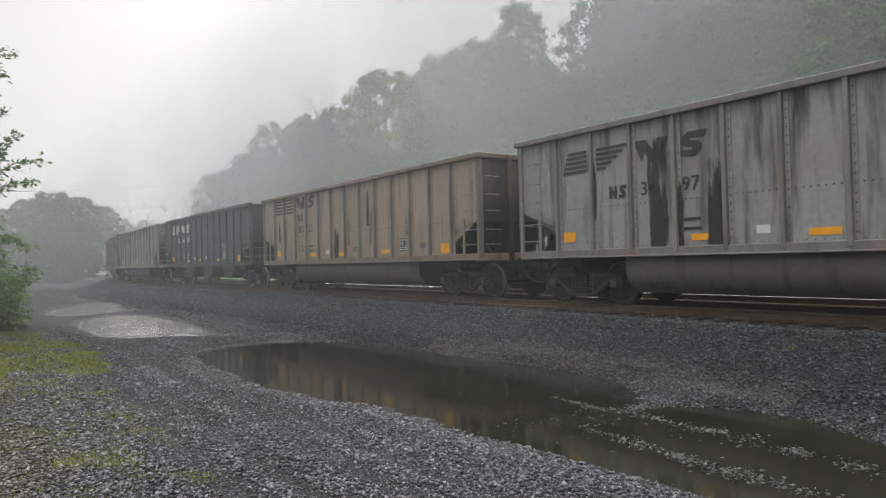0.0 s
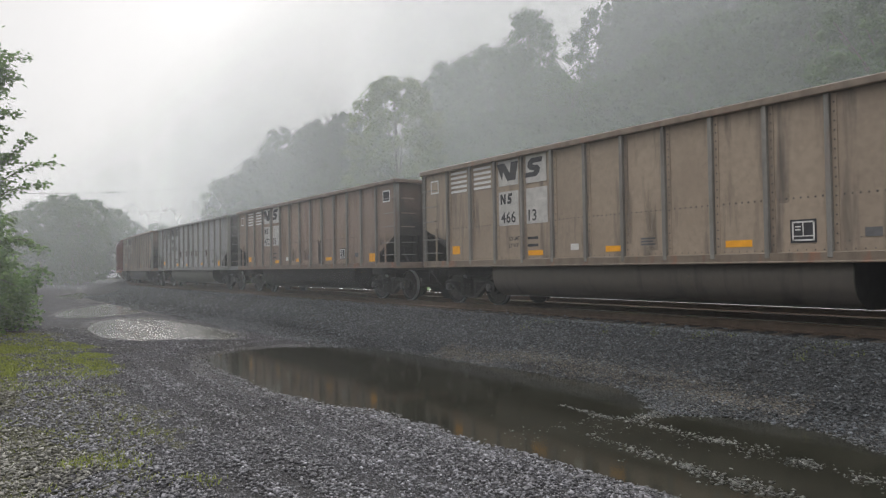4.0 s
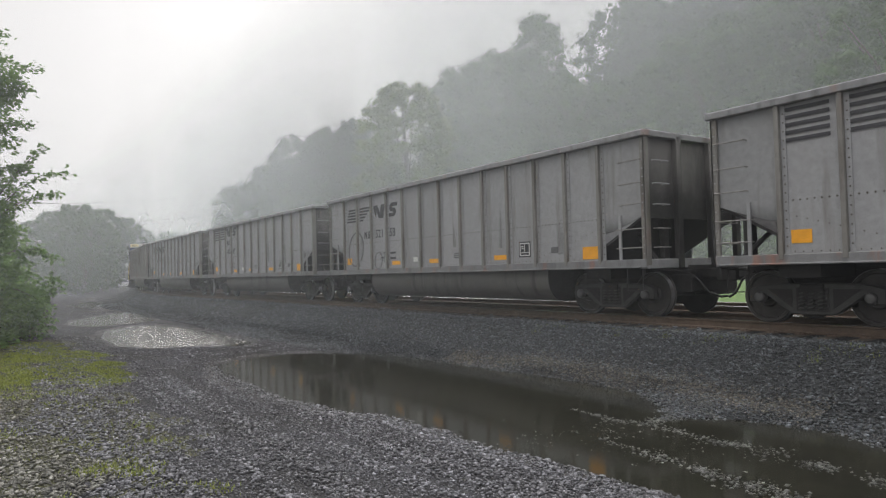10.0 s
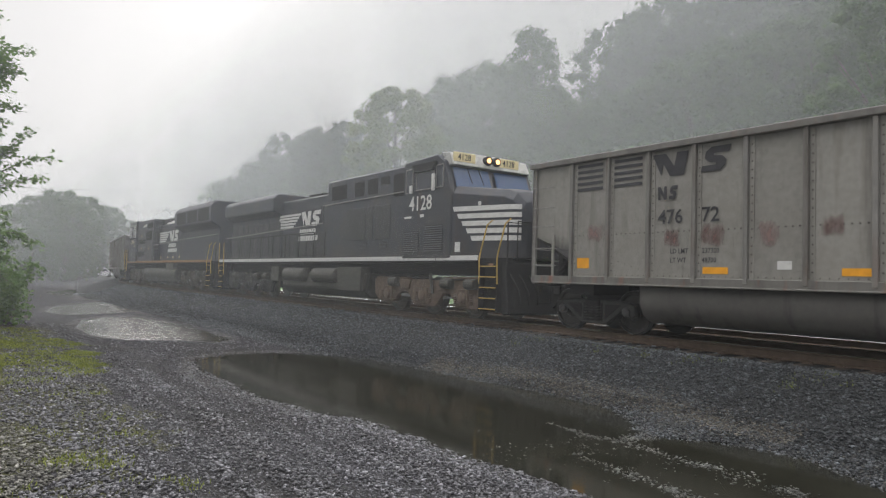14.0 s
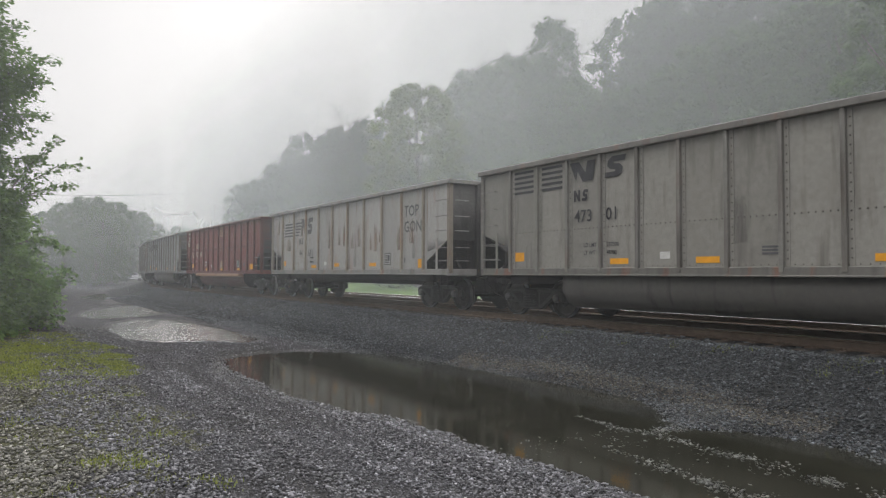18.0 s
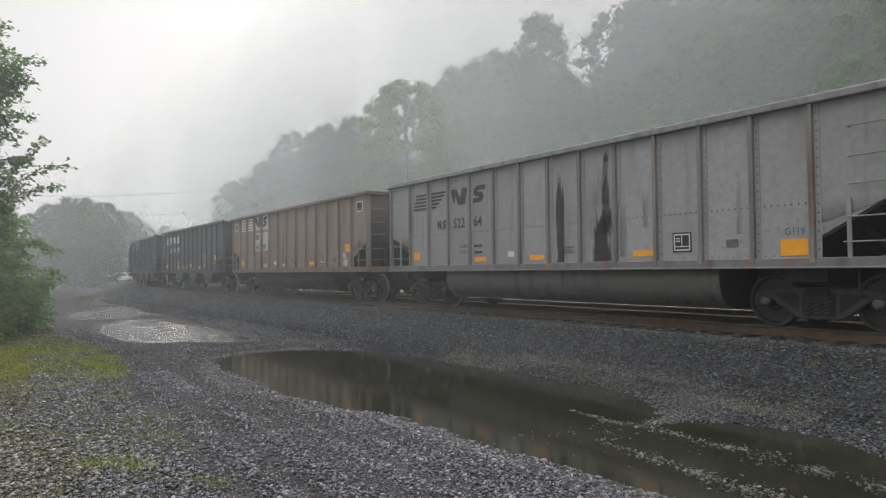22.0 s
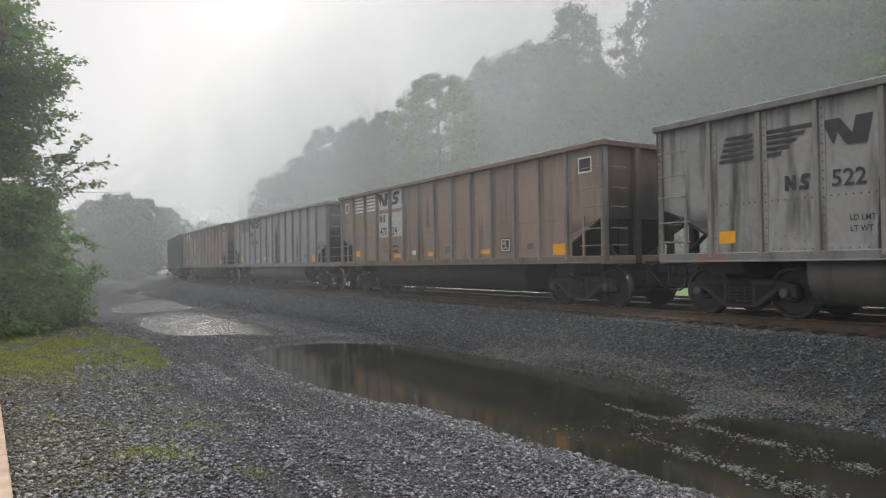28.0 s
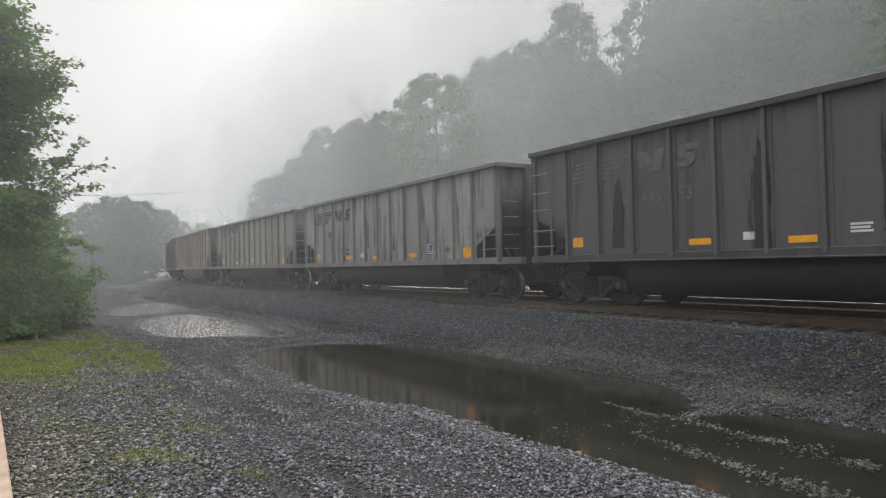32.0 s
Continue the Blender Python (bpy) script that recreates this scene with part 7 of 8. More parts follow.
    for name, at, ways_, count, long, wide, leaf in (("crown", places, ways, 66, 0.95, 0.75, 0.13), ("leafy_shoots", tips, tip_ways, 9, 0.34, 0.22, 0.12)):
        ob = new(name, sprays(name, at, ways_, count, long, wide, leaf, LEAF, rng))
        ob.parent = tree
    tree.matrix_world = pose(-23.5, -1.62, -0.75)


near_tree()


def shrubs():
    rng = np.random.default_rng(31)
    for x, y, h, r in ((-25.2, 1.35, 1.7, 0.9), (-27.5, 0.9, 2.2, 1.1), (-21.0, -2.6, 1.6, 1.2), (-30.5, 0.2, 3.2, 1.5), (-35.0, -0.5, 4.0, 1.8), (-41.0, -1.0, 5.0, 2.2), (-50.0, -1.5, 6.0, 2.6), (-60.0, -2.0, 7.0, 3.0), (-72.0, -1.5, 7.5, 3.4)):
        bush = thing("shrub", "leafy green shrub at the edge of the gravel", "shrub", "shrubs beside the lane")
        stems = Shape()
        for k in range(7):
            a = rng.uniform(0, math.tau)
            tapered(stems, limb_points(rng, (0.1 * math.cos(a), 0.1 * math.sin(a), -0.1), (0.5 * math.cos(a), 0.5 * math.sin(a), 1), h * 0.8, 4, 0.12, 0.05), 0.03, 0.008, 4)
        part("stems", stems, BARK, bush)
        cs = [(r * math.sqrt(rng.random()) * math.cos(a), r * math.sqrt(rng.random()) * math.sin(a), h * rng.random()) for a in rng.uniform(0, math.tau, 70)]
        ob = new("leaves", leaves_mesh("leaves", cs, (0.2 * r, 0.2 * r, 0.13 * h), 34, 0.08 + 0.02 * h, LEAF, rng))
        ob.parent = bush
        bush.matrix_world = pose(x, y, -0.68)


shrubs()

# ---- loose stones and weeds ----


def stone_material(name, lo, hi, roughness):
    def build(nd, ln, b):
        geo = nd.new("ShaderNodeNewGeometry")
        col = ramp_node(nd, ln, geo.outputs["Random Per Island"], [(0.0, lo), (0.6, tuple(a * 0.69 + c * 0.31 for a, c in zip(lo, hi))), (0.965, hi), (1.0, tuple(min(1, c * 1.7) for c in hi))])
        grain = mix_node(nd, ln, 0.24, col, ramp_node(nd, ln, noise_node(nd, ln, 40, 3), [(0.3, lo), (0.7, hi)]))
        damp = ramp_node(nd, ln, noise_node(nd, ln, 0.75, 4, stretched(nd, ln, (0.2, 1.5, 1.0))), [(0.36, (0.78, 0.77, 0.76)), (0.64, (1.12, 1.12, 1.12))])
        ln.new(mix_node(nd, ln, 1.0, grain, damp, "MULTIPLY"), b.inputs["Base Color"])
        b.inputs["Roughness"].default_value = roughness
    return material(name, build)


GRAVEL_STONE = stone_material("gravel_chips", (0.014, 0.014, 0.017), (0.248, 0.25, 0.275), 0.5)
BALLAST_STONE = stone_material("ballast_stones", (0.005, 0.0056, 0.006), (0.146, 0.164, 0.182), 0.4)
PALE_STONE = stone_material("pale_limestone_chips", (0.025, 0.024, 0.022), (0.24, 0.235, 0.222), 0.5)
MOSSY_STONE = stone_material("muddy_pebbles", (0.02, 0.02, 0.016), (0.265, 0.26, 0.23), 0.6)
WET_STONE = stone_material("dark_wet_stones", (0.008, 0.009, 0.008), (0.165, 0.172, 0.158), 0.4)
TAN_STONE = stone_material("tan_chips", (0.05, 0.045, 0.036), (0.25, 0.23, 0.19), 0.55)


def stones(name, x, y, size, mat, label, rng, sink=0.25, afloat=False):
    """Angular broken stones strewn over the ground, or heaped up to the water's level."""
    z = ground_z(x, y)
    if afloat:
        z = np.maximum(z, WATER_Z - size * rng.uniform(0.1, 0.5, len(x)))
    keep = z + size * 0.6 > WATER_Z - 0.01
    x, y, z, size = x[keep], y[keep], z[keep], size[keep]
    n = len(x)
    shape = CHIP[None] * rng.uniform(0.55, 1.0, (n, 1, 3)) + rng.normal(0, 0.26, (n, 6, 3))
    q = rng.normal(0, 1, (n, 4))
    q /= np.linalg.norm(q, axis=1)[:, None]
    w, a, b, c = q.T
    rot = np.stack([1 - 2 * (b * b + c * c), 2 * (a * b - c * w), 2 * (a * c + b * w), 2 * (a * b + c * w), 1 - 2 * (a * a + c * c), 2 * (b * c - a * w), 2 * (a * c - b * w), 2 * (b * c + a * w), 1 - 2 * (a * a + b * b)], 1).reshape(n, 3, 3)
    v = np.einsum("nij,nkj->nki", rot, shape) * (size / 2)[:, None, None]
    v[:, :, 2] *= 0.6
    v += np.stack([x, y, z + size * sink], 1)[:, None, :]
    f = (CHIP_FACES[None] + (np.arange(n) * 6)[:, None, None]).reshape(-1, 3)
    tagged(new(name, np_mesh(name, v.reshape(-1, 3), f, [mat])), label, "stones", kind="stuff")


def strew(rng, n, x0, x1, y0, y1, lo, hi):
    return rng.uniform(x0, x1, n), rng.uniform(y0, y1, n), lo + (hi - lo) * 1.25 * rng.random(n) ** 1.8


def build_stones():
    rng = np.random.default_rng(5)
    # the yard before the eye, thinning out with the distance
    xs, ys, ss = [], [], []
    for n, x0, x1, y0, y1, lo, hi in ((48000, -8.0, -3.2, -0.6, 5.0, 0.010, 0.043), (30000, -14.0, -8.0, -0.6, 5.0, 0.013, 0.048), (15000, -27.0, -14.0, 0.2, 8.0, 0.020, 0.054), (2500, -3.2, 3.0, -3.0, 5.0, 0.02, 0.045)):
        a, b, c = strew(rng, n, x0, x1, y0, y1, lo, hi)
        xs.append(a), ys.append(b), ss.append(c)
    x, y, s = np.concatenate(xs), np.concatenate(ys), np.concatenate(ss)
    # wheels have pressed the stones smaller and deeper along the ruts
    worn = in_rut(x, y)
    s = s * (1 - 0.42 * worn)
    mossy = (y < 0.9 + 0.8 * rough(x, y, 1.4) - 0.10 * np.clip(x + 12, 0, 9)) & (x < -3.6)
    keep = ~(mossy & (x < -13) & (rng.random(len(x)) < 0.75)) & (rng.random(len(x)) > 0.35 * worn)
    stones("gravel", x[keep & ~mossy], y[keep & ~mossy], s[keep & ~mossy], GRAVEL_STONE, "loose wet grey crushed gravel across the yard", rng)
    stones("gravel", x[keep & mossy], y[keep & mossy], s[keep & mossy], MOSSY_STONE, "drab muddy pebbles beside the timber kerb", rng)
    # ballast shoulder
    xs, ys, ss = [], [], []
    for n, x0, x1, lo, hi in ((44000, -12.0, 1.0, 0.024, 0.055), (20000, -28.0, -12.0, 0.032, 0.066), (7000, -60.0, -28.0, 0.05, 0.10)):
        a, b, c = strew(rng, n, x0, x1, -5.2, -1.45, lo, hi)
        for q, v in zip(a, b):
            px, py, _ = on_line(q, v)
            xs.append(px), ys.append(py)
        ss.append(c)
    stones("ballast", np.array(xs), np.array(ys), np.concatenate(ss), BALLAST_STONE, "dark crushed stone ballast on the track shoulder", rng)
    a, b, c = strew(rng, 6000, -40.0, 6.0, TRACK_Y - 1.4, TRACK_Y + 6.4, 0.06, 0.11)
    stones("ballast", a, b, c, BALLAST_STONE, "dark ballast between the rails", rng, 0.1)
    # pale wet chips along the water's edge and on the low banks
    n = 60000
    x, y = rng.uniform(-22, 1, n), rng.uniform(3.6, 9.0, n)
    pool = np.maximum.reduce([poly_distance(x, y, p) for p in (MAIN_POOL, FAR_POOL)])
    bank = np.minimum.reduce([line_distance(x, y, l) / w for l, w in BANKS])
    east = np.clip((x + 9.0) / 4.0, 0, 1) * (y > 6.2)
    p = np.where(np.abs(pool + 0.1) < 0.22 + 0.5 * east, 0.22 + 0.5 * east, 0.0) + np.where(bank < 1.5, 0.17 * (1.5 - bank) * np.clip(0.55 + rough(x, y, 0.8), 0, 1.4) * np.clip((x + 7.6) / 2.5, 0.25, 1), 0.0) + np.where((pool > 0) & (x > -10), 0.022, 0.0)
    keep = rng.random(n) < p
    x, y = x[keep], y[keep]
    stones("shore_gravel", x, y, rng.uniform(0.012, 0.036, len(x)), PALE_STONE, "pale wet stone chips along the puddle's edge", rng)
    # strings of stones that break the water, a shoal, and a paler tide line above it
    xs, ys, ss = [], [], []
    for line, wide, n, lo, hi in (([(-7.2, 7.05), (-6.4, 6.94), (-5.7, 7.02), (-4.7, 7.01), (-4.0, 6.9), (-3.2, 6.84), (-1.8, 6.6)], 0.11, 2600, 0.012, 0.055),
                                  ([(-6.3, 6.07), (-5.2, 6.02), (-4.5, 5.91), (-3.8, 5.8), (-3.2, 5.78), (-2.0, 5.7)], 0.10, 1600, 0.014, 0.062),
                                  ([(-5.9, 7.1), (-5.9, 7.5), (-5.9, 7.9), (-6.0, 8.3), (-6.2, 8.7)], 0.2, 1300, 0.014, 0.045),
                                  ([(-6.4, 6.5), (-5.6, 6.4), (-4.8, 6.3)], 0.3, 330, 0.012, 0.045), ([(-7.4, 5.6), (-6.4, 5.4), (-5.4, 5.3)], 0.45, 300, 0.01, 0.035)):
        p = np.array(line)
        at = rng.random(n) ** 0.8 * (len(p) - 1)
        i = np.minimum(at.astype(int), len(p) - 2)
        q = p[i] + (p[i + 1] - p[i]) * (at - i)[:, None]
        grow = wide * (0.35 + 0.9 * at / (len(p) - 1)) * (1 + 0.6 * rough(q[:, 0] * 2, q[:, 1] * 2, 0.7))
        q = q + rng.normal(0, 1, (n, 2)) * np.stack([grow, grow], 1)
        keep = rng.random(n) < 0.5 + 0.9 * rough(q[:, 0], q[:, 1], 0.3)
        xs.append(q[keep, 0]), ys.append(q[keep, 1]), ss.append((lo + (hi - lo) * rng.random(n) ** 2)[keep])
    stones("shoal_stones", np.concatenate(xs), np.concatenate(ys), np.concatenate(ss), WET_STONE, "dark wet stones breaking the puddle's surface", rng, 0.2, True)
    n = 8500
    x = rng.uniform(-13.0, -4.6, n)
    y = np.interp(x, [-12, -10.5, -9.0, -7.9, -6.5, -5.5, -4.7, -3], [9.0, 9.15, 9.25, 9.15, 9.0, 8.9, 8.9, 8.9]) + rng.normal(0, 0.19, n) + 0.12 * rough(x, x * 0 + 3, 0.8)
    stones("shore_gravel", x, y, rng.uniform(0.014, 0.04, n), TAN_STONE, "tan stone chips along the ballast's foot", rng, 0.3)


build_stones()


def build_weeds():
    rng = np.random.default_rng(9)
    # blades in loose tufts
    tufts = []
    for cx, cy, r, n in ((-7.0, 1.28, 0.18, 14), (-7.25, 1.12, 0.12, 5), (-7.2, 0.9, 0.3, 3), (-8.6, 0.6, 0.7, 5), (-9.2, 1.6, 0.3, 4), (-10.8, 1.7, 0.5, 5), (-11.6, 1.4, 0.8, 9), (-13.2, 1.3, 0.9, 30), (-7.1, 0.85, 0.12, 7), (-6.1, 1.5, 0.25, 3), (-8.0, 1.5, 0.3, 4), (-14.4, 2.2, 0.35, 26), (-16.5, 2.4, 0.4, 36), (-15.6, 1.7, 1.0, 90), (-18.6, 1.7, 1.3, 150), (-16.6, 1.0, 2.0, 110), (-14.0, 0.2, 0.9, 90), (-13.6, 1.9, 0.5, 40), (-12.3, 0.8, 0.5, 12), (-21.5, 0.8, 1.7, 160), (-15.5, 0.2, 1.2, 120), (-18.5, 0.0, 1.6, 120),
                         (-3.5, 10.55, 0.5, 5), (-5.2, 10.5, 0.5, 6), (-7.0, 10.6, 0.4, 4), (-8.8, 10.5, 0.6, 5), (-11.5, 10.6, 0.6, 5), (-2.0, 10.5, 0.5, 5), (-6.0, 0.6, 0.5, 4), (-9.8, 0.2, 0.4, 5), (-12.2, 0.0, 0.6, 14), (-5.9, 1.9, 0.4, 2)):
        a, q = rng.uniform(0, math.tau, n), r * np.sqrt(rng.random(n))
        tufts += list(zip(cx + q * np.cos(a) * 1.3, cy + q * np.sin(a) * 0.8))
    t = np.array(tufts)
    per = 26
    base = np.repeat(t, per, 0) + rng.normal(0, 0.075, (len(t) * per, 2))
    n = len(base)
    z = ground_z(base[:, 0], base[:, 1])
    h = rng.uniform(0.012, 0.05, n)
    a = rng.uniform(0, math.tau, n)
    lean = rng.uniform(0.2, 0.9, n) * h
    w = 0.006 + 0.004 * rng.random(n)
    p0 = np.stack([base[:, 0] - w * np.sin(a), base[:, 1] + w * np.cos(a), z], 1)
    p1 = np.stack([base[:, 0] + w * np.sin(a), base[:, 1] - w * np.cos(a), z], 1)
    p2 = np.stack([base[:, 0] + lean * np.cos(a), base[:, 1] + lean * np.sin(a), z + h], 1)
    v = np.stack([p0, p1, p2], 1).reshape(-1, 3)
    tagged(new("grass", np_mesh("grass", v, np.arange(n * 3).reshape(n, 3), [GRASS])), "short yellow-green weeds growing through the gravel", "grass", kind="stuff")


build_weeds()

# ---- kerb timber, parked vans, wires ----
TIMBER = plain("weathered_tan_timber", (0.36, 0.265, 0.195), 0.8, 0.0, 0.25, 3.0)


def build_kerb():
    kerb = thing("timber_kerb", "weathered tan landscaping timber lying along the gravel", "kerb")
    x, y = -5.0, 0.0
    for length in (2.4, 2.4, 2.4):
        s = Shape(bevel=0.012)
        s.box(-length + 0.012, 0, -0.155, 0.0, -0.16, 0.03)
        part("timber", s, TIMBER, kerb, at=pose(x, y, -0.63, 0, 0, 2.2))
        x, y = x - length * math.cos(radians(2.2)), y - length * math.sin(radians(2.2))


build_kerb()
VAN_PAINT = plain("white_van_paint", (0.85, 0.85, 0.85), 0.4, 0.0, 0.05)
TYRE = plain("tyre_rubber", (0.02, 0.02, 0.02), 0.9)


def build_vans():
    body = Shape(bevel=0.08)
    body.prism([(-2.4, 0.35), (2.4, 0.35), (2.45, 0.95), (1.5, 1.15), (0.8, 1.85), (-2.35, 1.9)], -0.95, 0.95)
    wind = Shape()
    wind.prism([(0.0, 1.2), (1.3, 1.2), (0.8, 1.7), (0.0, 1.7)], -0.965, 0.965)
    tyre = Shape(bevel=0.02)
    tyre.lathe([(0.15, -0.1), (0.33, -0.11), (0.33, 0.11), (0.15, 0.1)], 16, "y")
    first = None
    for x, y, h in ((-149.0, 18.2, 80), (-148.5, 21.9, 75), (-148.2, 24.0, 85)):
        z = float(ground_z(np.array([x]), np.array([y]))[0])
        if first is None:
            first = thing("parked_van", "white van parked at the far end of the lane", "van", "parked vans")
            part("body", body, VAN_PAINT, first)
            part("windows", wind, GLASS, first)
            for wx in (-1.5, 1.5):
                for wy in (-0.9, 0.9):
                    part("tyre", tyre, TYRE, first, at=pose(wx, wy, 0.33))
            first.matrix_world = pose(x, y, z, 0, 0, h)
        else:
            copy_thing(first, pose(x, y, z, 0, 0, h))


build_vans()


def build_wires():
    for z0, z1 in ((14.0, 16.2), (10.9, 12.3)):
        s = Shape()
        pts = []
        for k in range(13):
            f = k / 12
            pts.append((-135 + 22 * f, -5 + 62 * f, z0 - 1.2 + (z1 - z0 + 2.6) * f - 2.2 * (1 - (2 * f - 1) ** 2) + 1.4))
        s.rod(pts, 0.035, 4)
        tagged(part("power_line", s, UNDER, None), "thin overhead power line crossing the valley", "power line", "power lines")


build_wires()

# ---- mist ----


def mist(name, stops, top, seed, wisps=0.35, axis="X", foot=None):
    """A translucent sheet standing in for fog; stops: (x, share of light scattered), graded to fit the camera's view.
    """
    def build(nd, ln, b):
        nd.remove(b)
        tc = nd.new("ShaderNodeTexCoord")
        sep = nd.new("ShaderNodeSeparateXYZ")
        ln.new(tc.outputs["Object"], sep.inputs[0])
        mr = nd.new("ShaderNodeMapRange")
        mr.inputs["From Min"].default_value, mr.inputs["From Max"].default_value = stops[0][0], stops[-1][0]
        ln.new(sep.outputs[axis], mr.inputs["Value"])
        span = stops[-1][0] - stops[0][0]
        dens = ramp_node(nd, ln, mr.outputs[0], [((x - stops[0][0]) / span, (d, d, d)) for x, d in stops])
        hz = nd.new("ShaderNodeMapRange")
        hz.interpolation_type = "SMOOTHSTEP"
        hz.inputs["From Min"].default_value, hz.inputs["From Max"].default_value = top * 0.25, top
        hz.inputs["To Min"].default_value, hz.inputs["To Max"].default_value = 1.0, 0.0
        ln.new(sep.outputs["Z"], hz.inputs["Value"])
        mp = nd.new("ShaderNodeMapping")
        mp.inputs["Location"].default_value = (seed * 17.0, seed * 5.0, seed)
        mp.inputs["Scale"].default_value = (0.05, 0.05, 0.09)
        ln.new(tc.outputs["Object"], mp.inputs["Vector"])
        nz = noise_node(nd, ln, 1.0, 3, mp.outputs[0])
        nr = nd.new("ShaderNodeMapRange")
        nr.inputs["From Min"].default_value, nr.inputs["From Max"].default_value = 0.3, 0.7
        nr.inputs["To Min"].default_value, nr.inputs["To Max"].default_value = 1 - wisps, 1 + wisps
        ln.new(nz, nr.inputs["Value"])
        m1 = nd.new("ShaderNodeMath")
        m1.operation = "MULTIPLY"
        ln.new(dens, m1.inputs[0])
        ln.new(hz.outputs[0], m1.inputs[1])
        m2 = nd.new("ShaderNodeMath")
        m2.operation, m2.use_clamp = "MULTIPLY", True
        ln.new(m1.outputs[0], m2.inputs[0])
        ln.new(nr.outputs[0], m2.inputs[1])
        if foot:
            # faded out towards the ground, so that the sheet's foot shows no line
            low = nd.new("ShaderNodeMapRange")
            low.interpolation_type = "SMOOTHSTEP"
            low.inputs["From Min"].default_value, low.inputs["From Max"].default_value = foot
            ln.new(sep.outputs["Z"], low.inputs["Value"])
            lift = nd.new("ShaderNodeMath")
            lift.operation = "MULTIPLY"
            ln.new(m2.outputs[0], lift.inputs[0])
            ln.new(low.outputs[0], lift.inputs[1])
            m2 = lift
        clear = nd.new("ShaderNodeBsdfTransparent")
        front = nd.new("ShaderNodeBsdfDiffuse")
        back = nd.new("ShaderNodeBsdfTranslucent")
        front.inputs["Color"].default_value = back.inputs["Color"].default_value = (0.902, 0.943, 0.974, 1)
        both = nd.new("ShaderNodeMixShader")
        both.inputs[0].default_value = 0.5
        ln.new(front.outputs[0], both.inputs[1])
        ln.new(back.outputs[0], both.inputs[2])
        mx = nd.new("ShaderNodeMixShader")
        ln.new(m2.outputs[0], mx.inputs[0])
        ln.new(clear.outputs[0], mx.inputs[1])
        ln.new(both.outputs[0], mx.inputs[2])
        ln.new(mx.outputs[0], nd["Material Output"].inputs["Surface"])
    return material(name, build)


def mist_bank(line, z0, z1, mat, label):
    n = len(line)
    verts = [(x, y, z0) for x, y in line] + [(x, y, z1) for x, y in line]
    s = Shape(smooth=True).add(verts, [(i, i + 1, n + i + 1, n + i) for i in range(n - 1)])
    tagged(part("mist", s, mat, None), label, "mist", kind="stuff")


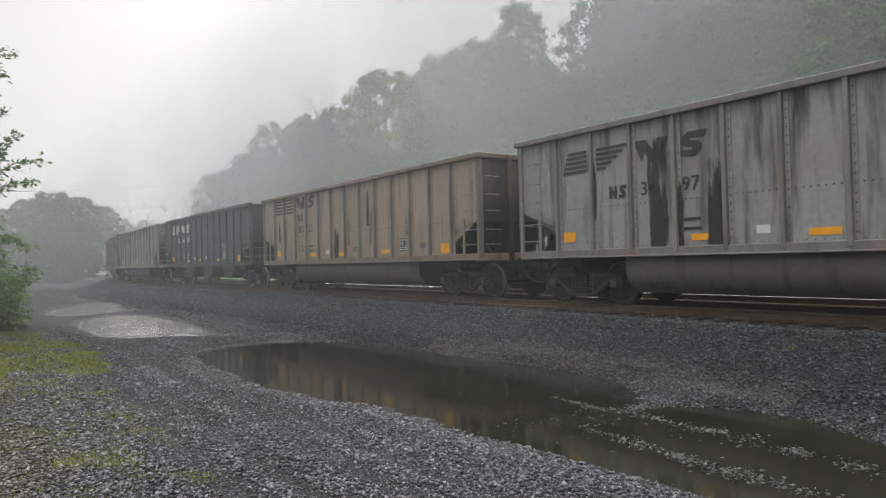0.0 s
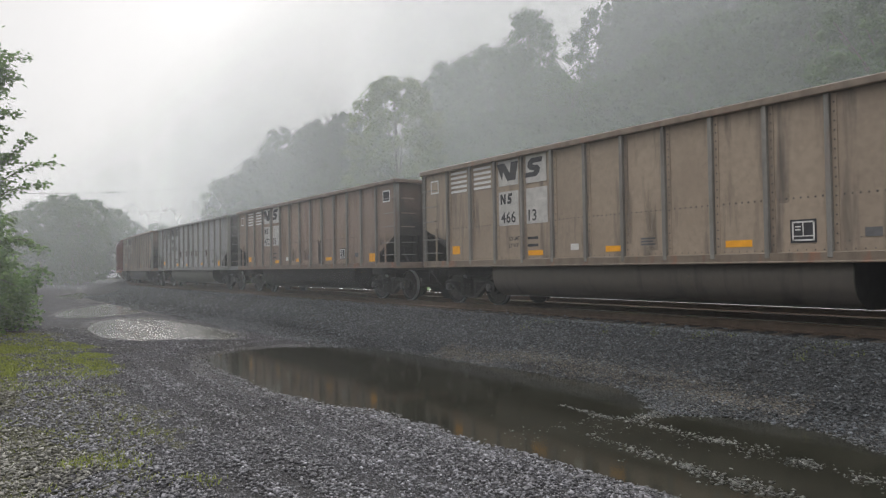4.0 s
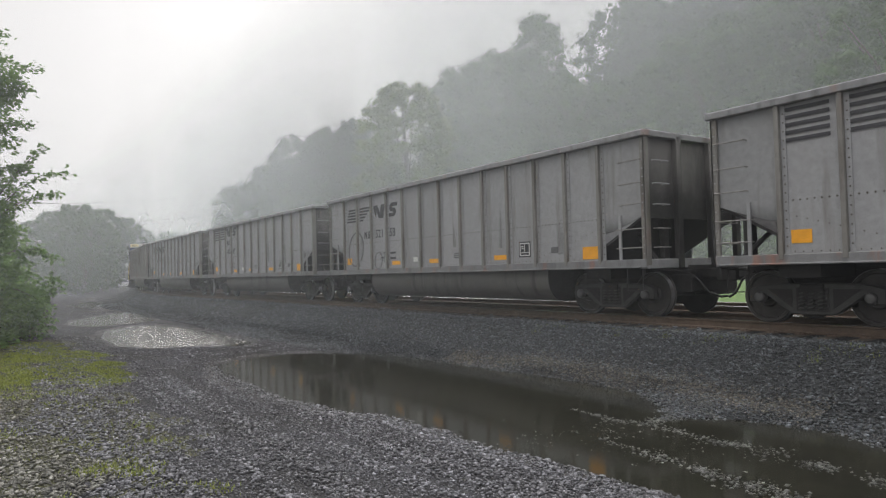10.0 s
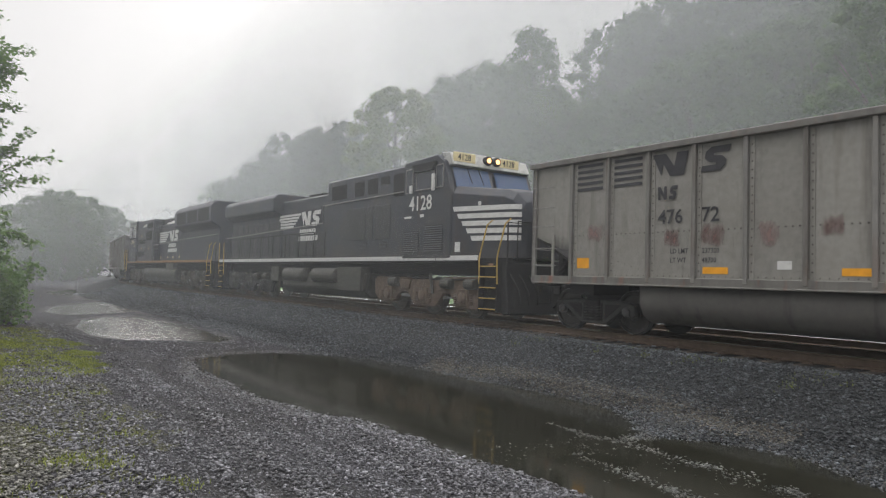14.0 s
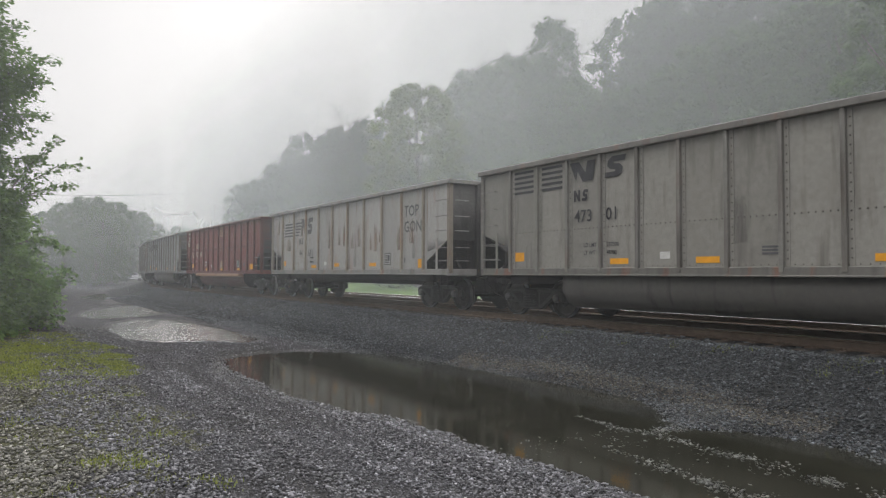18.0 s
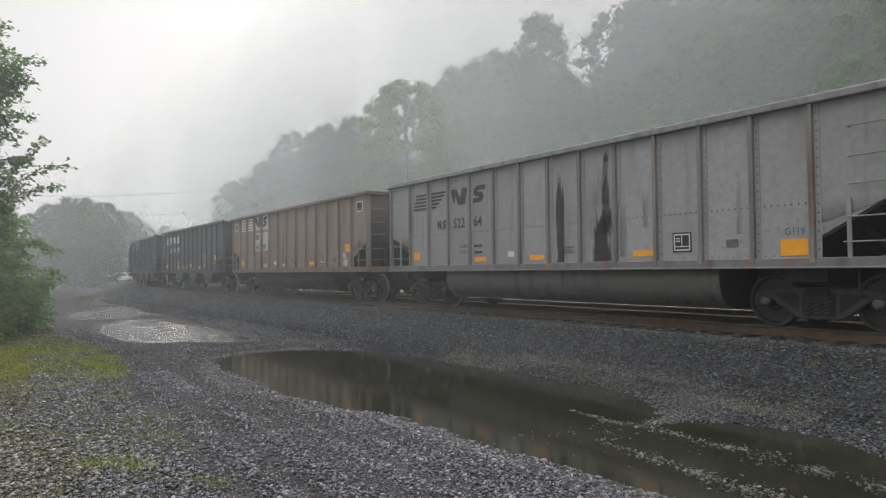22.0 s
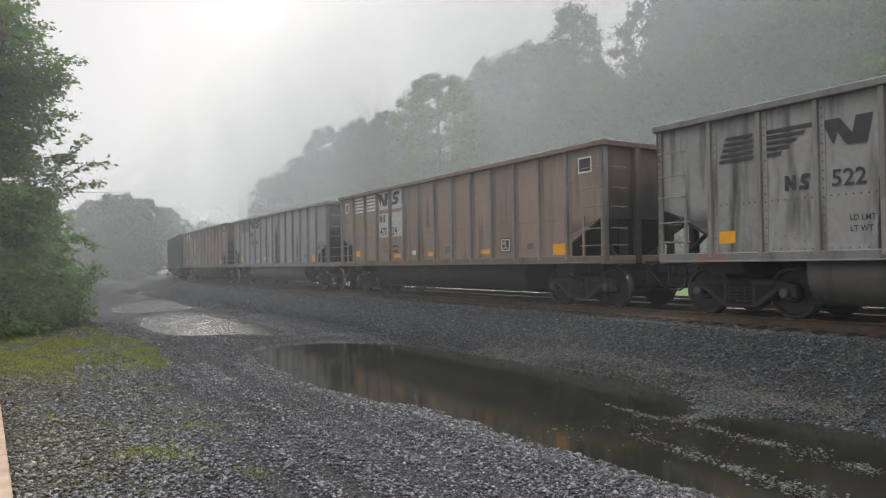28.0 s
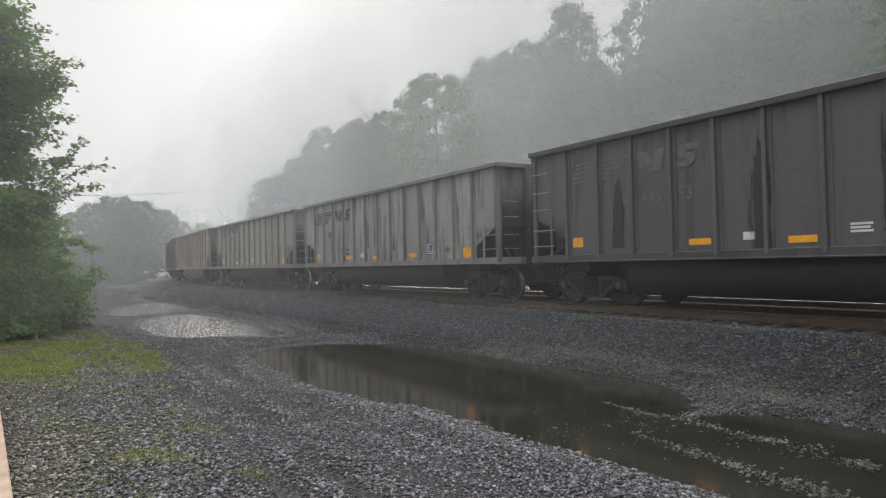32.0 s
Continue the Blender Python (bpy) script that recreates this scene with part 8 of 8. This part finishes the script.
def build_mist():
    # sheets placed to fit the camera's view; first along the near side of the line, bending across the lane further off
    line = [on_line(q, -3.5)[:2] for q in range(20, -62, -3)]
    x, y = line[-1]
    for k in range(1, 15):
        a = k / 14 * radians(88)
        line.append((x - 12 * math.sin(a) * 1.2, y - 12 * (1 - math.cos(a))))
    x, y = line[-1]
    line += [(x - 0.3 * k, y - 6 * k) for k in range(1, 12)]
    mist_bank(line, -1.1, 26, mist("low_mist", [(-80, 0.15), (-60, 0.14), (-45, 0.135), (-25, 0.12), (-16, 0.105), (-11, 0.07), (-6, 0.025), (10, 0.01)], 26, 1, 0.1, "X", (-1.1, -0.35)), "thin mist drifting over the track")
    line = [(-18.5 - 0.15 * k, 9.5 - k) for k in range(30)]
    mist_bank(line, -1.1, 22, mist("yard_mist", [(-20, 0.14), (0.5, 0.12), (3, 0.08), (6, 0.04), (9, 0.0)], 22, 5, 0.1, "Y", (-1.0, 0.2)), "faint mist over the gravel yard")
    for k in range(2):
        line = [(-86.0 - 11 * k - 0.02 * (y - 10) ** 2, y) for y in range(20, -46, -3)]
        mist_bank(line, -1.1, 24, mist("lane_mist", [(-40, 0.125), (10, 0.12), (15, 0.11), (20, 0.0)], 24, 6 + 4 * k, 0.12, "Y"), "mist closing the far end of the lane")
    wave = [0.5 * math.sin(x * 0.07) for x in range(60, -400, -5)]
    line = [(x, 19.8 + w) for x, w in zip(range(60, -400, -5), wave)]
    mist_bank(line, -1.1, 34, mist("field_mist", [(-120, 0.248), (-75, 0.246), (-48, 0.21), (-35, 0.185), (-20, 0.125), (0, 0.08), (30, 0.08)], 34, 2, 0.15), "morning mist over the field")
    line = [(x, 24.4 + w) for x, w in zip(range(60, -81, -5), wave)]
    mist_bank(line, -1.1, 34, mist("meadow_mist", [(-80, 0.0), (-64, 0.20), (-48, 0.21), (-35, 0.185), (-20, 0.125), (0, 0.08), (30, 0.08)], 34, 8, 0.15), "morning mist over the field")
    line = [(x, 27.4 + 0.4 * math.sin(x * 0.05)) for x in range(60, -57, -4)]
    mist_bank(line, -1.1, 36, mist("verge_mist", [(-56, 0.0), (-50, 0.14), (-35, 0.15), (-22, 0.10), (-10, 0.06), (30, 0.06)], 36, 12, 0.15), "morning mist over the field")
    for k, y in enumerate((29.0, 31.6)):
        line = [(x, y + 0.4 * math.sin(x * 0.06)) for x in range(-60, -137, -4)]
        mist_bank(line, -1.1, 40, mist("ridge_mist", [(-140, 0.0), (-116, 0.248), (-84, 0.246), (-60, 0.0)], 40, 9 + 5 * k, 0.15), "mist drawn along the far ridge")
    for k, y in enumerate((33.4, 37.4)):
        line = [(x, y + 0.6 * math.sin(x * 0.05 + k)) for x in range(80, -400, -6)]
        mist_bank(line, -1.1, 48, mist("wood_mist", [(-120, 0.248), (-85, 0.246), (-60, 0.20), (-35, 0.14), (0, 0.08), (30, 0.08)], 48, 3 + 8 * k, 0.15), "mist hanging in the edge of the wood")
    for k, y in enumerate((51.5, 55.0)):
        line = [(x, y + 0.6 * math.sin(x * 0.04 + k)) for x in range(90, -97, -6)]
        mist_bank(line, -1.1, 58, mist("hill_mist", [(-96, 0.0), (-70, 0.21), (-35, 0.17), (0, 0.08), (30, 0.08)], 58, 4 + 9 * k, 0.15), "mist on the wooded hillside")


build_track(0.0, "rusty near main-line track on dark ballast")
build_track(3.8, "second main-line track behind the train")
build_mist()


def motions():
    """The whole train rolls along the line at about 15 metres a second."""
    ts = [0, 5, 9, 10, 11, 12, 13, 14, 17.4, 18, 20, 21, 22, 24, 25, 28, 31, 32]
    ds = [0, 75.25, 135.39, 150.28, 165.29, 180.36, 195.6, 210.63, 261.82, 270.89, 300.95, 315.93, 331.23, 361.4, 376.46, 421.7, 466.92, 482.5]
    for c, ob in TRAIN.items():
        rows = []
        for t in range(33):
            q = float(np.interp(t, ts, ds)) + PLACES[c]
            x, y, h = on_line(q)
            rows.append((float(t), pose(x, y, 0, 0, 0, h)))
        walk(ob, rows)


motions()
